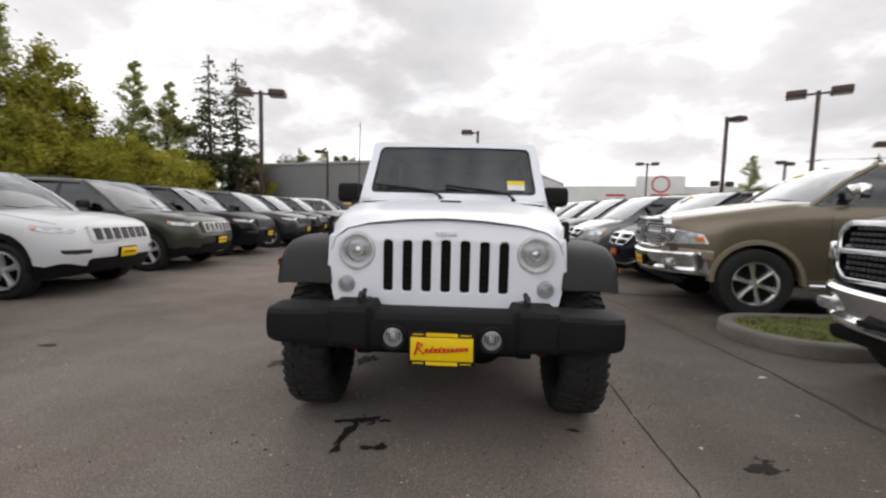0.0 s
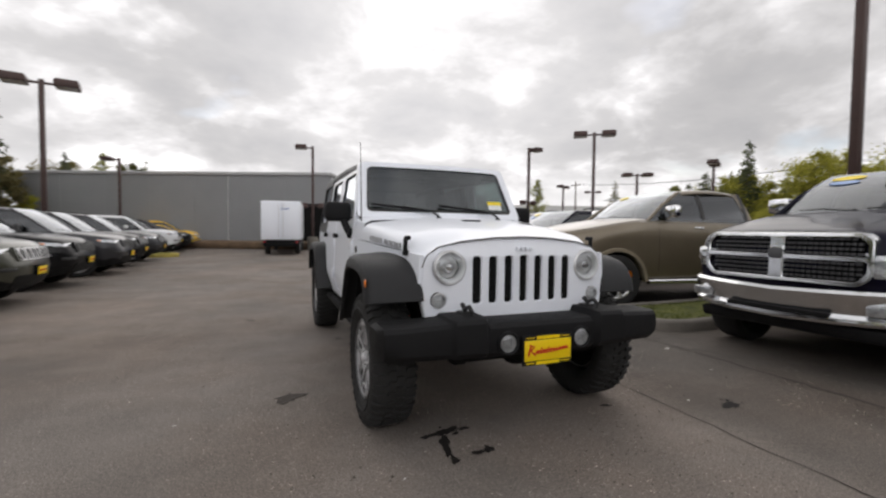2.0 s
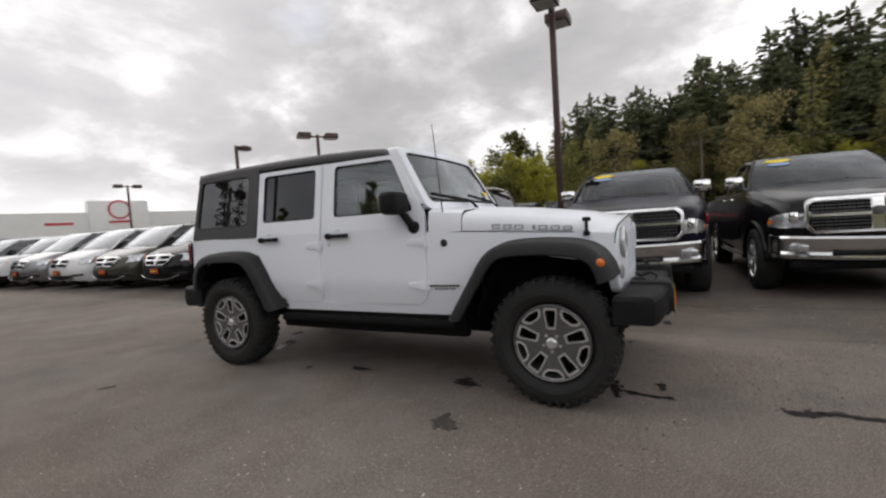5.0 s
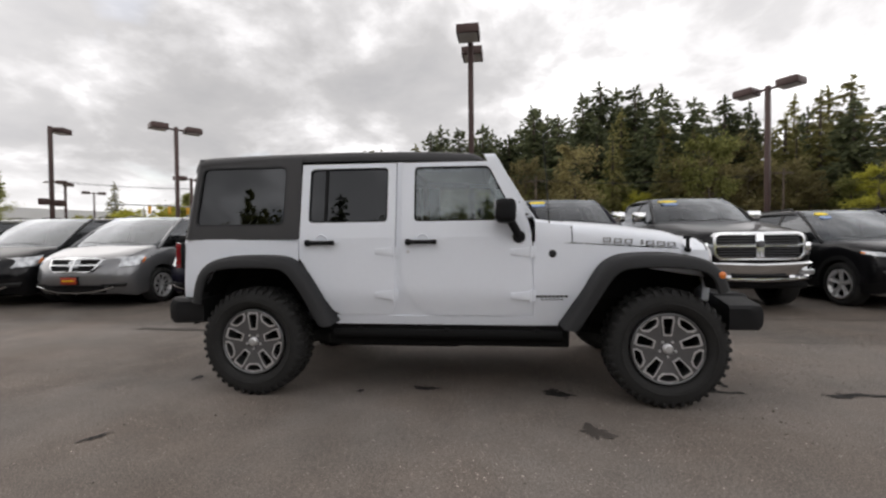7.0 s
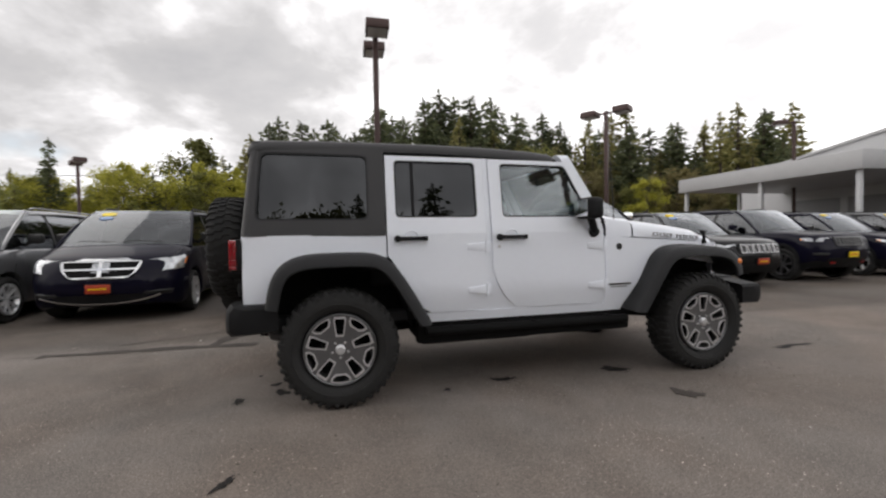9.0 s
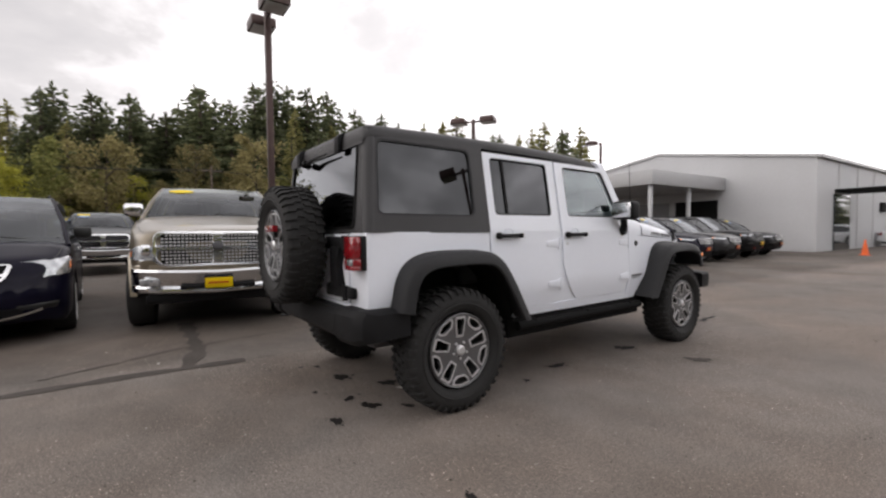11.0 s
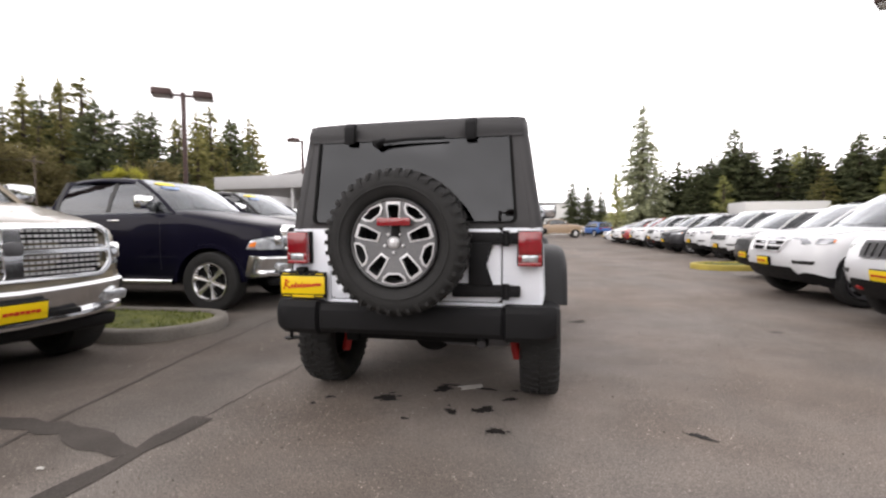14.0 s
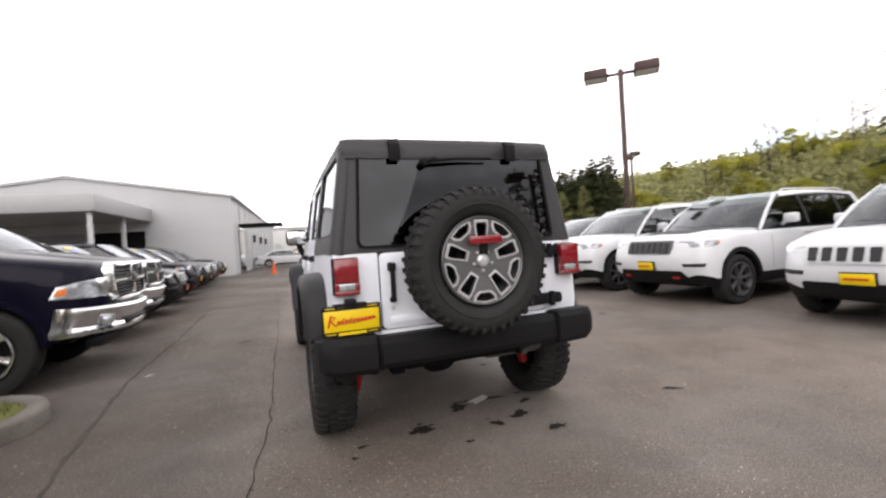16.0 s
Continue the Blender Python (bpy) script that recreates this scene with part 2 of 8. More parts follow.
# ---- mesh tools ----
def part(name, bm, mat, parent=None, label="", angle=38, at=None):
    """One mesh object out of bm, under parent."""
    me = bpy.data.meshes.new(name)
    bmesh.ops.recalc_face_normals(bm, faces=bm.faces)
    bm.to_mesh(me)
    bm.free()
    me.polygons.foreach_set("use_smooth", [True] * len(me.polygons))
    me.set_sharp_from_angle(angle=radians(angle))
    me.materials.append(mat)
    ob = new(name, me)
    if parent:
        ob.parent = parent
    if at is not None:
        ob.matrix_basis = at
    if label:
        tagged(ob, label)
    return ob


def thing(name, at, label, category, group="", kind=""):
    ob = new(name)
    ob.empty_display_size = 0.2
    ob.matrix_basis = at
    return tagged(ob, label, category, group, kind)


def merge(bm, other, m=None):
    me = bpy.data.meshes.new("tmp")
    other.to_mesh(me)
    other.free()
    if m is not None:
        me.transform(m)
    bm.from_mesh(me)
    bpy.data.meshes.remove(me)


def add_solid(bm, verts, faces, bevel=0.0, seg=2):
    t = bmesh.new()
    vs = [t.verts.new(v) for v in verts]
    for f in faces:
        t.faces.new([vs[i] for i in f])
    bmesh.ops.recalc_face_normals(t, faces=t.faces)
    if bevel:
        es = [e for e in t.edges if len(e.link_faces) == 2 and e.calc_face_angle(0) > 0.5]
        bmesh.ops.bevel(t, geom=es, offset=bevel, segments=seg, affect="EDGES", profile=0.5, clamp_overlap=True)
    merge(bm, t)
    return bm


def box(bm, x0, x1, y0, y1, z0, z1, bevel=0.0, seg=2):
    v = [(x, y, z) for z in (z0, z1) for y in (y0, y1) for x in (x0, x1)]
    return add_solid(bm, v, [(0, 1, 3, 2), (4, 6, 7, 5), (0, 4, 5, 1), (2, 3, 7, 6), (0, 2, 6, 4), (1, 5, 7, 3)], bevel, seg)


def prism(bm, pts, axis, a, b, bevel=0.0, seg=2):
    """A flat outline pushed along an axis: pts are (y, z) for x, (x, z) for y, (x, y) for z."""
    def put(p, d):
        return {"x": (d, p[0], p[1]), "y": (p[0], d, p[1]), "z": (p[0], p[1], d)}[axis]
    n = len(pts)
    v = [put(p, a) for p in pts] + [put(p, b) for p in pts]
    f = [tuple(range(n)), tuple(range(2 * n - 1, n - 1, -1))] + [(i, (i + 1) % n, n + (i + 1) % n, n + i) for i in range(n)]
    return add_solid(bm, v, f, bevel, seg)


def loft(bm, rings, closed=True, caps=True):
    """Rings of equal count joined one to the next."""
    vs = [[bm.verts.new(p) for p in r] for r in rings]
    n = len(rings[0])
    for a, b in zip(vs, vs[1:]):
        for i in range(n if closed else n - 1):
            j = (i + 1) % n
            try:
                bm.faces.new((a[i], a[j], b[j], b[i]))
            except ValueError:
                pass
    if caps and closed:
        bm.faces.new(vs[0][::-1])
        bm.faces.new(vs[-1])
    return vs


def tube(bm, pts, r, n=8, r2=None):
    pts = [Vector(p) for p in pts]
    rings = []
    for i, p in enumerate(pts):
        d = (pts[min(i + 1, len(pts) - 1)] - pts[max(i - 1, 0)]).normalized()
        q = d.to_track_quat("Z", "Y").to_matrix()
        rr = r if r2 is None else r + (r2 - r) * i / (len(pts) - 1)
        rings.append([p + q @ Vector((rr * math.cos(2 * math.pi * k / n), rr * math.sin(2 * math.pi * k / n), 0)) for k in range(n)])
    loft(bm, rings)
    return bm


def lathe(bm, prof, n=40, cx=0.0, cy=0.0, cz=0.0, axis="x", closed=False):
    """Turn a profile of (distance along the axis, radius)."""
    rings = []
    for k in range(n):
        c, s = math.cos(2 * math.pi * k / n), math.sin(2 * math.pi * k / n)
        if axis == "x":
            rings.append([(cx + a, cy + r * c, cz + r * s) for a, r in prof])
        elif axis == "y":
            rings.append([(cx + r * c, cy + a, cz + r * s) for a, r in prof])
        else:
            rings.append([(cx + r * c, cy + r * s, cz + a) for a, r in prof])
    vs = [[bm.verts.new(p) for p in r] for r in rings]
    m = len(prof)
    for i in range(n):
        a, b = vs[i], vs[(i + 1) % n]
        for j in range(m if closed else m - 1):
            bm.faces.new((a[j], a[(j + 1) % m], b[(j + 1) % m], b[j]))
    bmesh.ops.remove_doubles(bm, verts=bm.verts, dist=1e-6)
    return bm


def lerp(tab, x):
    return float(np.interp(x, [a for a, _ in tab], [b for _, b in tab]))


def smooth(tab, x):
    """A soft curve through a short table."""
    if x <= tab[0][0]:
        return tab[0][1]
    for i in range(len(tab) - 1):
        (x0, y0), (x1, y1) = tab[i], tab[i + 1]
        if x <= x1:
            xm, ym = tab[max(i - 1, 0)]
            xp, yp = tab[min(i + 2, len(tab) - 1)]
            d = (y1 - y0) / (x1 - x0)
            dm = (y0 - ym) / (x0 - xm) if x0 > xm else d
            dp = (yp - y1) / (xp - x1) if xp > x1 else d
            m0 = 0 if dm * d <= 0 else 2 * dm * d / (dm + d)
            m1 = 0 if dp * d <= 0 else 2 * dp * d / (dp + d)
            t, h = (x - x0) / (x1 - x0), x1 - x0
            return (2 * t**3 - 3 * t**2 + 1) * y0 + (t**3 - 2 * t**2 + t) * h * m0 + (3 * t**2 - 2 * t**3) * y1 + (t**3 - t**2) * h * m1
    return tab[-1][1]


def rounded(pts, r, n=4):
    """An outline with its corners rounded."""
    out = []
    m = len(pts)
    for i in range(m):
        p, a, b = Vector(pts[i]), Vector(pts[i - 1]), Vector(pts[(i + 1) % m])
        da, db = (a - p), (b - p)
        k = min(r, da.length * 0.45, db.length * 0.45)
        s, e = p + da.normalized() * k, p + db.normalized() * k
        for j in range(n + 1):
            t = j / n
            out.append(tuple((1 - t) ** 2 * s + 2 * t * (1 - t) * p + t * t * e))
    return out


# ---- wheels ----
def holed(bm, outer, holes, axis, a, b, warp=None):
    """A plate with real holes: outline and holes as flat loops, from a to b along the axis."""
    t = bmesh.new()

    def put(p, d):
        return {"x": (d, p[0], p[1]), "y": (p[0], d, p[1]), "z": (p[0], p[1], d)}[axis]
    for d in (a, b):
        edges = []
        for loop in [outer] + holes:
            vs = [t.verts.new(put(p, d)) for p in loop]
            edges += [t.edges.new((vs[i], vs[(i + 1) % len(vs)])) for i in range(len(vs))]
        bmesh.ops.triangle_fill(t, edges=edges, use_beauty=True, use_dissolve=False)
    for loop in [outer] + holes:
        va = [t.verts.new(put(p, a)) for p in loop]
        vb = [t.verts.new(put(p, b)) for p in loop]
        for i in range(len(loop)):
            j = (i + 1) % len(loop)
            t.faces.new((va[i], va[j], vb[j], vb[i]))
    bmesh.ops.remove_doubles(t, verts=t.verts, dist=1e-5)
    if warp:
        for v in t.verts:
            v.co = Vector(warp(v.co))
    bmesh.ops.recalc_face_normals(t, faces=t.faces)
    merge(bm, t)
    return bm


def polar(r, deg):
    return (r * math.cos(radians(deg)), r * math.sin(radians(deg)))


def circle(cx, cy, r, n=24):
    return [(cx + r * math.cos(2 * math.pi * k / n), cy + r * math.sin(2 * math.pi * k / n)) for k in range(n)]


def offroad_wheel(parent, at, name="wheel", label=""):
    """A wheel that faces -x: alloy face with slotted spokes, dark dish, chunky tyre. Parts: dish, tyre."""
    slots, pockets, frames = [], [], []
    for k in range(5):
        a = 90 + 72 * k
        c, s = math.cos(radians(a)), math.sin(radians(a))

        def turned(pts):
            return [(r * c - o * s, r * s + o * c) for r, o in pts]
        slots.append(turned([(0.098, -0.020), (0.188, -0.033), (0.206, -0.028), (0.206, 0.028), (0.188, 0.033), (0.098, 0.020)]))
        frames.append((turned([(0.086, -0.027), (0.190, -0.042), (0.221, -0.038), (0.221, 0.038), (0.190, 0.042), (0.086, 0.027)]), slots[-1]))
        b = a + 36
        pk = [polar(0.218, b - 15), polar(0.221, b), polar(0.218, b + 15), polar(0.200, b + 15), polar(0.176, b + 9), polar(0.176, b - 9), polar(0.200, b - 15)]
        pockets.append(pk)
        frames.append(([polar(0.226, b - 18), polar(0.228, b), polar(0.226, b + 18), polar(0.197, b + 18.5), polar(0.167, b + 12), polar(0.167, b - 12), polar(0.197, b - 18.5)], pk))

    def cone(v):
        return (v.x + 0.026 * max(0.0, 1 - math.hypot(v.y, v.z) / 0.2) ** 2, v.y, v.z)
    bm = bmesh.new()
    for outer, inner in frames:
        holed(bm, outer, [inner], "x", -0.058, -0.044, cone)
    lathe(bm, [(-0.072, 0.0001), (-0.070, 0.022), (-0.060, 0.034), (-0.02, 0.036)], 24)
    for k in range(5):
        y, z = polar(0.054, 90 + 36 + 72 * k)
        lathe(bm, [(-0.058, 0.0001), (-0.057, 0.008), (-0.050, 0.010), (-0.02, 0.010)], 6, 0, y, z)
    wheel = part(name, bm, ALLOY, parent, label or "grey alloy wheel with slotted spokes", 30, at)
    bm = bmesh.new()
    holed(bm, circle(0, 0, 0.227, 50), slots + pockets, "x", -0.050, -0.028, cone)
    lathe(bm, [(-0.046, 0.225), (-0.062, 0.228), (-0.067, 0.234), (-0.061, 0.241), (-0.03, 0.243), (0.0, 0.232), (0.08, 0.212), (0.08, 0.206), (-0.035, 0.220)], 60, closed=True)
    part("spoke_face", bm, SPOKE, wheel, "grey painted spokes", 30)
    bm = bmesh.new()
    lathe(bm, [(0.055, 0.0001), (0.055, 0.18), (0.07, 0.212)], 40)
    lathe(bm, [(0.0, 0.0001), (0.0, 0.13), (0.03, 0.135)], 30)
    part("brake_disc", bm, DARK, wheel, "black brake behind the spokes", 30)
    bm = bmesh.new()
    prof = [(-0.055, 0.239), (-0.095, 0.254), (-0.122, 0.290), (-0.128, 0.330), (-0.118, 0.365), (-0.098, 0.385), (-0.05, 0.392),
            (0.05, 0.392), (0.098, 0.385), (0.118, 0.365), (0.128, 0.330), (0.122, 0.290), (0.095, 0.254), (0.055, 0.239)]
    lathe(bm, [(a + 0.045, r) for a, r in prof], 64, closed=True)
    # raised ring and moulded bars on the sidewall
    lathe(bm, [(-0.083, 0.300), (-0.087, 0.303), (-0.087, 0.309), (-0.083, 0.312)], 64)
    # tread and shoulder lugs
    n = 42
    for k in range(n):
        a0 = 360 / n * k
        for side in (-1, 1):
            a = radians(a0 + (360 / n / 2 if side > 0 else 0))
            long = k % 2
            pts = [(0.045 + side * d, r) for d, r in ((0.056, 0.388), (0.056, 0.404), (0.104, 0.399), (0.125, 0.374 if long else 0.381), (0.1265, 0.348 if long else 0.362), (0.110, 0.362))]
            w = 0.0118
            rings = [[(x, r * math.cos(a + sgn * w / 0.4) , r * math.sin(a + sgn * w / 0.4)) for x, r in pts] for sgn in (-1, 1)]
            loft(bm, rings)
        for row in (-1, 1):
            a = radians(a0 + 360 / n * (0.25 if row > 0 else 0.7))
            rings = []
            for sgn in (-1, 1):
                aa = a + sgn * 0.026
                rings.append([(0.045 + row * 0.025 + dx + sgn * row * 0.006, r * math.cos(aa), r * math.sin(aa)) for dx, r in ((-0.021, 0.388), (-0.019, 0.404), (0.019, 0.404), (0.021, 0.388))])
            loft(bm, rings)
    part("tyre", bm, RUBBER, wheel, "black knobbly mud tyre", 40)
    return wheel


# ---- the white off-roader ----
J_HW = [(-0.42, 0.615), (-0.30, 0.640), (0.0, 0.690), (0.60, 0.765), (0.88, 0.785), (2.6, 0.79), (3.3, 0.785), (3.56, 0.765)]


def jx(y, z):
    w = smooth(J_HW, y)
    if z > 1.17:
        return w - 0.165 * (z - 1.17)
    if z > 0.75:
        return w + 0.022 * (1.17 - z) / 0.42
    return w + 0.022 - 0.06 * max(0.0, 0.75 - z) / 0.25


def side_grid(bm, side, ys, zb, zt, nz=6, thick=0.025, off=0.0):
    """A skin of the body's side between two height curves."""
    out, inn = [], []
    for y in ys:
        a, b = zb(y), zt(y)
        zs = [a + (b - a) * k / nz for k in range(nz + 1)]
        out.append([(side * (jx(y, z) + off), y, z) for z in zs])
        inn.append([(side * (jx(y, z) + off - thick), y, z) for z in zs])
    vo = loft(bm, out, closed=False)
    vi = loft(bm, inn, closed=False)
    n, m = len(ys), nz + 1
    for i in range(n - 1):
        bm.faces.new((vo[i][0], vo[i + 1][0], vi[i + 1][0], vi[i][0]))
        bm.faces.new((vo[i][nz], vo[i + 1][nz], vi[i + 1][nz], vi[i][nz]))
    for j in range(nz):
        bm.faces.new((vo[0][j], vo[0][j + 1], vi[0][j + 1], vi[0][j]))
        bm.faces.new((vo[n - 1][j], vo[n - 1][j + 1], vi[n - 1][j + 1], vi[n - 1][j]))
    return bm


def span(a, b, n):
    return [a + (b - a) * k / n for k in range(n + 1)]


def warp_side(side, depth=0.0):
    """From a flat plate in x = 0..t to the body's side."""
    return lambda v: (side * (jx(v.y, v.z) - depth - v.x), v.y, v.z)


def sweep_flare(bm, side, path, centre, xin):
    """A wheel-arch flare: a lipped channel swept along the path."""
    pts = []
    for (y0, z0), (y1, z1) in zip(path, path[1:]):
        n = max(2, int(math.hypot(y1 - y0, z1 - z0) / 0.04))
        pts += [(y0 + (y1 - y0) * k / n, z0 + (z1 - z0) * k / n) for k in range(n)]
    pts.append(path[-1])
    for _ in range(5):
        pts = [pts[0]] + [((pts[i - 1][0] + 2 * pts[i][0] + pts[i + 1][0]) / 4, (pts[i - 1][1] + 2 * pts[i][1] + pts[i + 1][1]) / 4) for i in range(1, len(pts) - 1)] + [pts[-1]]
    rings = []
    foot = min(z for y, z in path) - 0.012
    for i, (y, z) in enumerate(pts):
        a, b = pts[max(i - 1, 0)], pts[min(i + 1, len(pts) - 1)]
        ny, nz = -(b[1] - a[1]), b[0] - a[0]
        k = math.hypot(ny, nz)
        ny, nz = ny / k, nz / k
        if (centre[0] - y) * ny + (centre[1] - z) * nz < 0:
            ny, nz = -ny, -nz
        x0 = xin(y, z)
        sec = [(x0, -0.012), (0.80, -0.004), (0.885, 0.002), (0.912, 0.012), (0.926, 0.032), (0.934, 0.066), (0.936, 0.082), (0.928, 0.090), (0.905, 0.086), (0.895, 0.040), (x0, 0.035)]
        rings.append([(side * max(x, x0), y + ny * d, max(z + nz * d, foot)) for x, d in sec])
    loft(bm, rings)
    return bm


def plate_with_frame(parent, at, ink=True):
    """A dealer's plate that faces -y, 0.31 x 0.16: frame, yellow plate, bars for the writing."""
    bm = bmesh.new()
    box(bm, -0.158, 0.158, 0.0, 0.014, -0.082, 0.082, 0.004)
    fr = part("plate_frame", bm, TRIM, parent, "black frame round a yellow plate", at=at)
    bm = bmesh.new()
    box(bm, -0.148, 0.148, -0.004, 0.004, -0.056, 0.056, 0.002)
    part("plate", bm, PLATE_YELLOW, fr)
    for z in (-0.069, 0.069):
        bm = bmesh.new()
        box(bm, -0.075, 0.075, -0.002, 0.002, z - 0.0085, z + 0.0085)
        for x in (-0.112, 0.112):
            box(bm, x - 0.026, x + 0.026, -0.002, 0.002, z - 0.002, z + 0.003)
        part("frame_bar", bm, PLATE_YELLOW, fr, "yellow bar between thin lines on the frame")
    if ink:
        bm = bmesh.new()
        tube(bm, [(-0.128, -0.0062, -0.030), (-0.112, -0.0062, 0.030)], 0.0046, 5)
        tube(bm, [(-0.118, -0.0062, 0.032), (-0.090, -0.0062, 0.022), (-0.112, -0.0062, 0.002), (-0.086, -0.0062, -0.024)], 0.0046, 5)
        for k in range(10):
            x, hh = -0.072 + 0.0205 * k, (0.012, 0.024, 0.012, 0.022, 0.013, 0.011, 0.005, 0.012, 0.013, 0.012)[k]
            lathe(bm, [(-0.0035, 0.0001), (-0.003, 0.0075), (0.0, 0.0085)], 8, x, -0.0045, -0.012 + 0.006 + 0.0012 * k, "y")
            tube(bm, [(x + 0.003, -0.0062, -0.014 + 0.0012 * k), (x + 0.009, -0.0062, -0.010 + hh + 0.0012 * k)], 0.0036, 5)
        tube(bm, [(-0.086, -0.0062, -0.016), (0.02, -0.0062, -0.012), (0.128, -0.0062, 0.002)], 0.0030, 5)
        tagged(part("script_bar", bm, INK_RED, fr, "red script line"), kind="stuff")
    return fr


def off_roader():
    car = thing("off_road_suv", pose(0.033, 2.70, 0, 0, 0, -2.3), "white four-door off-road SUV with a black hardtop parked on the asphalt", "suv")
    # front clip: sides below the bonnet
    for s in (-1, 1):
        bm = bmesh.new()

        def zb(y):
            return lerp([(-0.36, 0.86), (0.36, 0.98), (0.44, 0.94), (0.71, 0.53), (0.88, 0.53)], y)
        side_grid(bm, s, span(-0.36, 0.44, 12) + span(0.47, 0.875, 12), zb, lambda y: lerp([(-0.36, 1.055), (0.6, 1.112), (0.88, 1.125)], y), 5)
        part("front_wing", bm, WHITE, car, "white painted wing panel")
    # bonnet
    bm = bmesh.new()
    rings = []
    for y in span(-0.405, -0.25, 7) + span(-0.2, 0.60, 12):
        w = smooth(J_HW, y)
        ze = lerp([(-0.42, 1.040), (-0.36, 1.062), (0.6, 1.120)], y)
        zt = smooth([(-0.425, 1.118), (-0.405, 1.150), (-0.36, 1.170), (-0.20, 1.196), (0.0, 1.224), (0.3, 1.262), (0.60, 1.288)], y)
        sh = zt - 0.046
        half = [(w + 0.004, ze), (w + 0.003, ze + (sh - ze) * 0.5), (w - 0.010, sh - 0.030), (w - 0.035, sh - 0.006), (w - 0.075, sh + 0.008), (w * 0.60, zt - 0.012), (w * 0.52, zt - 0.002), (w * 0.25, zt), (0, zt + 0.002)]
        g = min(1.0, (y + 0.405) / 0.26)
        g = g * g * (3 - 2 * g)
        lip = [(0.0, 1.160), (0.20, 1.152), (0.40, 1.130), (0.53, 1.098), (0.592, 1.052), (0.625, 1.02)]
        half = [(x, y + 0.055 * (x / 0.63) ** 2.5 * ((0.60 - y) / 1.005) ** 3, lerp(lip, x) * (1 - g) + z * g) for x, z in half]
        rings.append([(-x, yy, z) for x, yy, z in half] + [(x, yy, z) for x, yy, z in half[-2::-1]])
    loft(bm, rings, closed=False)
    part("bonnet", bm, WHITE, car, "white bonnet with a raised middle", 50)
    bm = bmesh.new()
    box(bm, -0.58, 0.58, -0.29, 0.55, 0.70, 1.04, 0.02)
    box(bm, -0.36, 0.36, -0.366, -0.30, 0.70, 1.08, 0.01)
    part("engine_bay", bm, DARK, car, "black inside behind the grille")
    # grille panel with seven slots
    bm = bmesh.new()
    half = [(0.0, 1.158), (0.20, 1.150), (0.40, 1.128), (0.53, 1.096), (0.592, 1.050), (0.620, 0.98), (0.628, 0.90), (0.622, 0.78), (0.605, 0.705), (0.575, 0.675), (0.40, 0.662), (0.0, 0.655)]
    outer = [(x, z) for x, z in half] + [(-x, z) for x, z in half[-2:0:-1]]
    holes = []
    for k in range(-3, 4):
        c = k * 0.1015
        t = 1.052 - 0.008 * abs(k) / 3
        holes.append(rounded([(c - 0.026, 0.775), (c + 0.026, 0.775), (c + 0.026, t), (c - 0.026, t)], 0.018, 3))
    for s in (-1, 1):
        holes.append(circle(s * 0.470, 0.985, 0.094, 32))
        holes.append(circle(s * 0.530, 0.800, 0.045, 20))
    holed(bm, outer, holes, "y", -0.425, -0.375, lambda v: (v.x, v.y + 0.10 * (abs(v.x) / 0.63) ** 2.5 * 0.55 + 0.03 * max(0, v.z - 1.05) / 0.1, v.z))
    bmesh.ops.bevel(bm, geom=[e for e in bm.edges if len(e.link_faces) == 2 and e.calc_face_angle(0) > 0.9 and e.verts[0].co.y < -0.36 and abs(e.verts[0].co.y - e.verts[1].co.y) < 0.03], offset=0.006, segments=2, affect="EDGES", clamp_overlap=True)
    grille = part("grille", bm, WHITE, car, "white grille panel with seven upright slots", 45)
    bm = bmesh.new()
    tube(bm, [(x, -0.413 + 0.055 * (abs(x) / 0.63) ** 2.5, z + 0.003) for x, z in [(-a, b) for a, b in half[5:0:-1]] + half[0:6]], 0.004, 5)
    part("bonnet_gap", bm, INK_BLACK, grille, "dark gap under the bonnet's edge")
    bm = bmesh.new()
    # solid black sheet set close behind, in place of the slots' dark depth
    box(bm, -0.35, 0.35, -0.404, -0.390, 0.76, 1.065)
    for k in range(-3, 4):
        for z in np.arange(0.80, 1.05, 0.035):
            box(bm, k * 0.1015 - 0.022, k * 0.1015 + 0.022, -0.410, -0.403, z, z + 0.006)
    part("slot_mesh", bm, DARK, grille, "black mesh behind the slots")
    bm = bmesh.new()
    for i in range(4):
        box(bm, -0.056 + i * 0.030, -0.034 + i * 0.030, -0.433, -0.420, 1.078, 1.102, 0.004)
    part("badge", bm, WHITE, grille, "small pale badge")
    for s in (-1, 1):
        bm = bmesh.new()
        lathe(bm, [(0.062, 0.0001), (0.060, 0.03), (0.052, 0.06), (0.030, 0.080), (0.0, 0.090), (-0.012, 0.091), (-0.014, 0.086), (0.0, 0.084)], 40, s * 0.470, -0.400, 0.985, "y")
        hl = part("headlamp", bm, REFLECTOR, car, "round headlamp, its bowl coloured bright like mirrored sky", 60)
        bm = bmesh.new()
        lathe(bm, [(-0.022, 0.0001), (-0.021, 0.03), (-0.016, 0.06), (-0.006, 0.083)], 40, s * 0.470, -0.400, 0.985, "y")
        part("lens", bm, G_LAMP, hl, "clear round lens")
        bm = bmesh.new()
        lathe(bm, [(0.002, 0.0001), (0.0, 0.030), (0.012, 0.036), (0.05, 0.036)], 24, s * 0.470, -0.400, 0.985, "y")
        box(bm, s * 0.470 - 0.055, s * 0.470 + 0.055, -0.397, -0.385, 0.981, 0.989)
        part("bulb_shield", bm, ALLOY, hl)
        bm = bmesh.new()
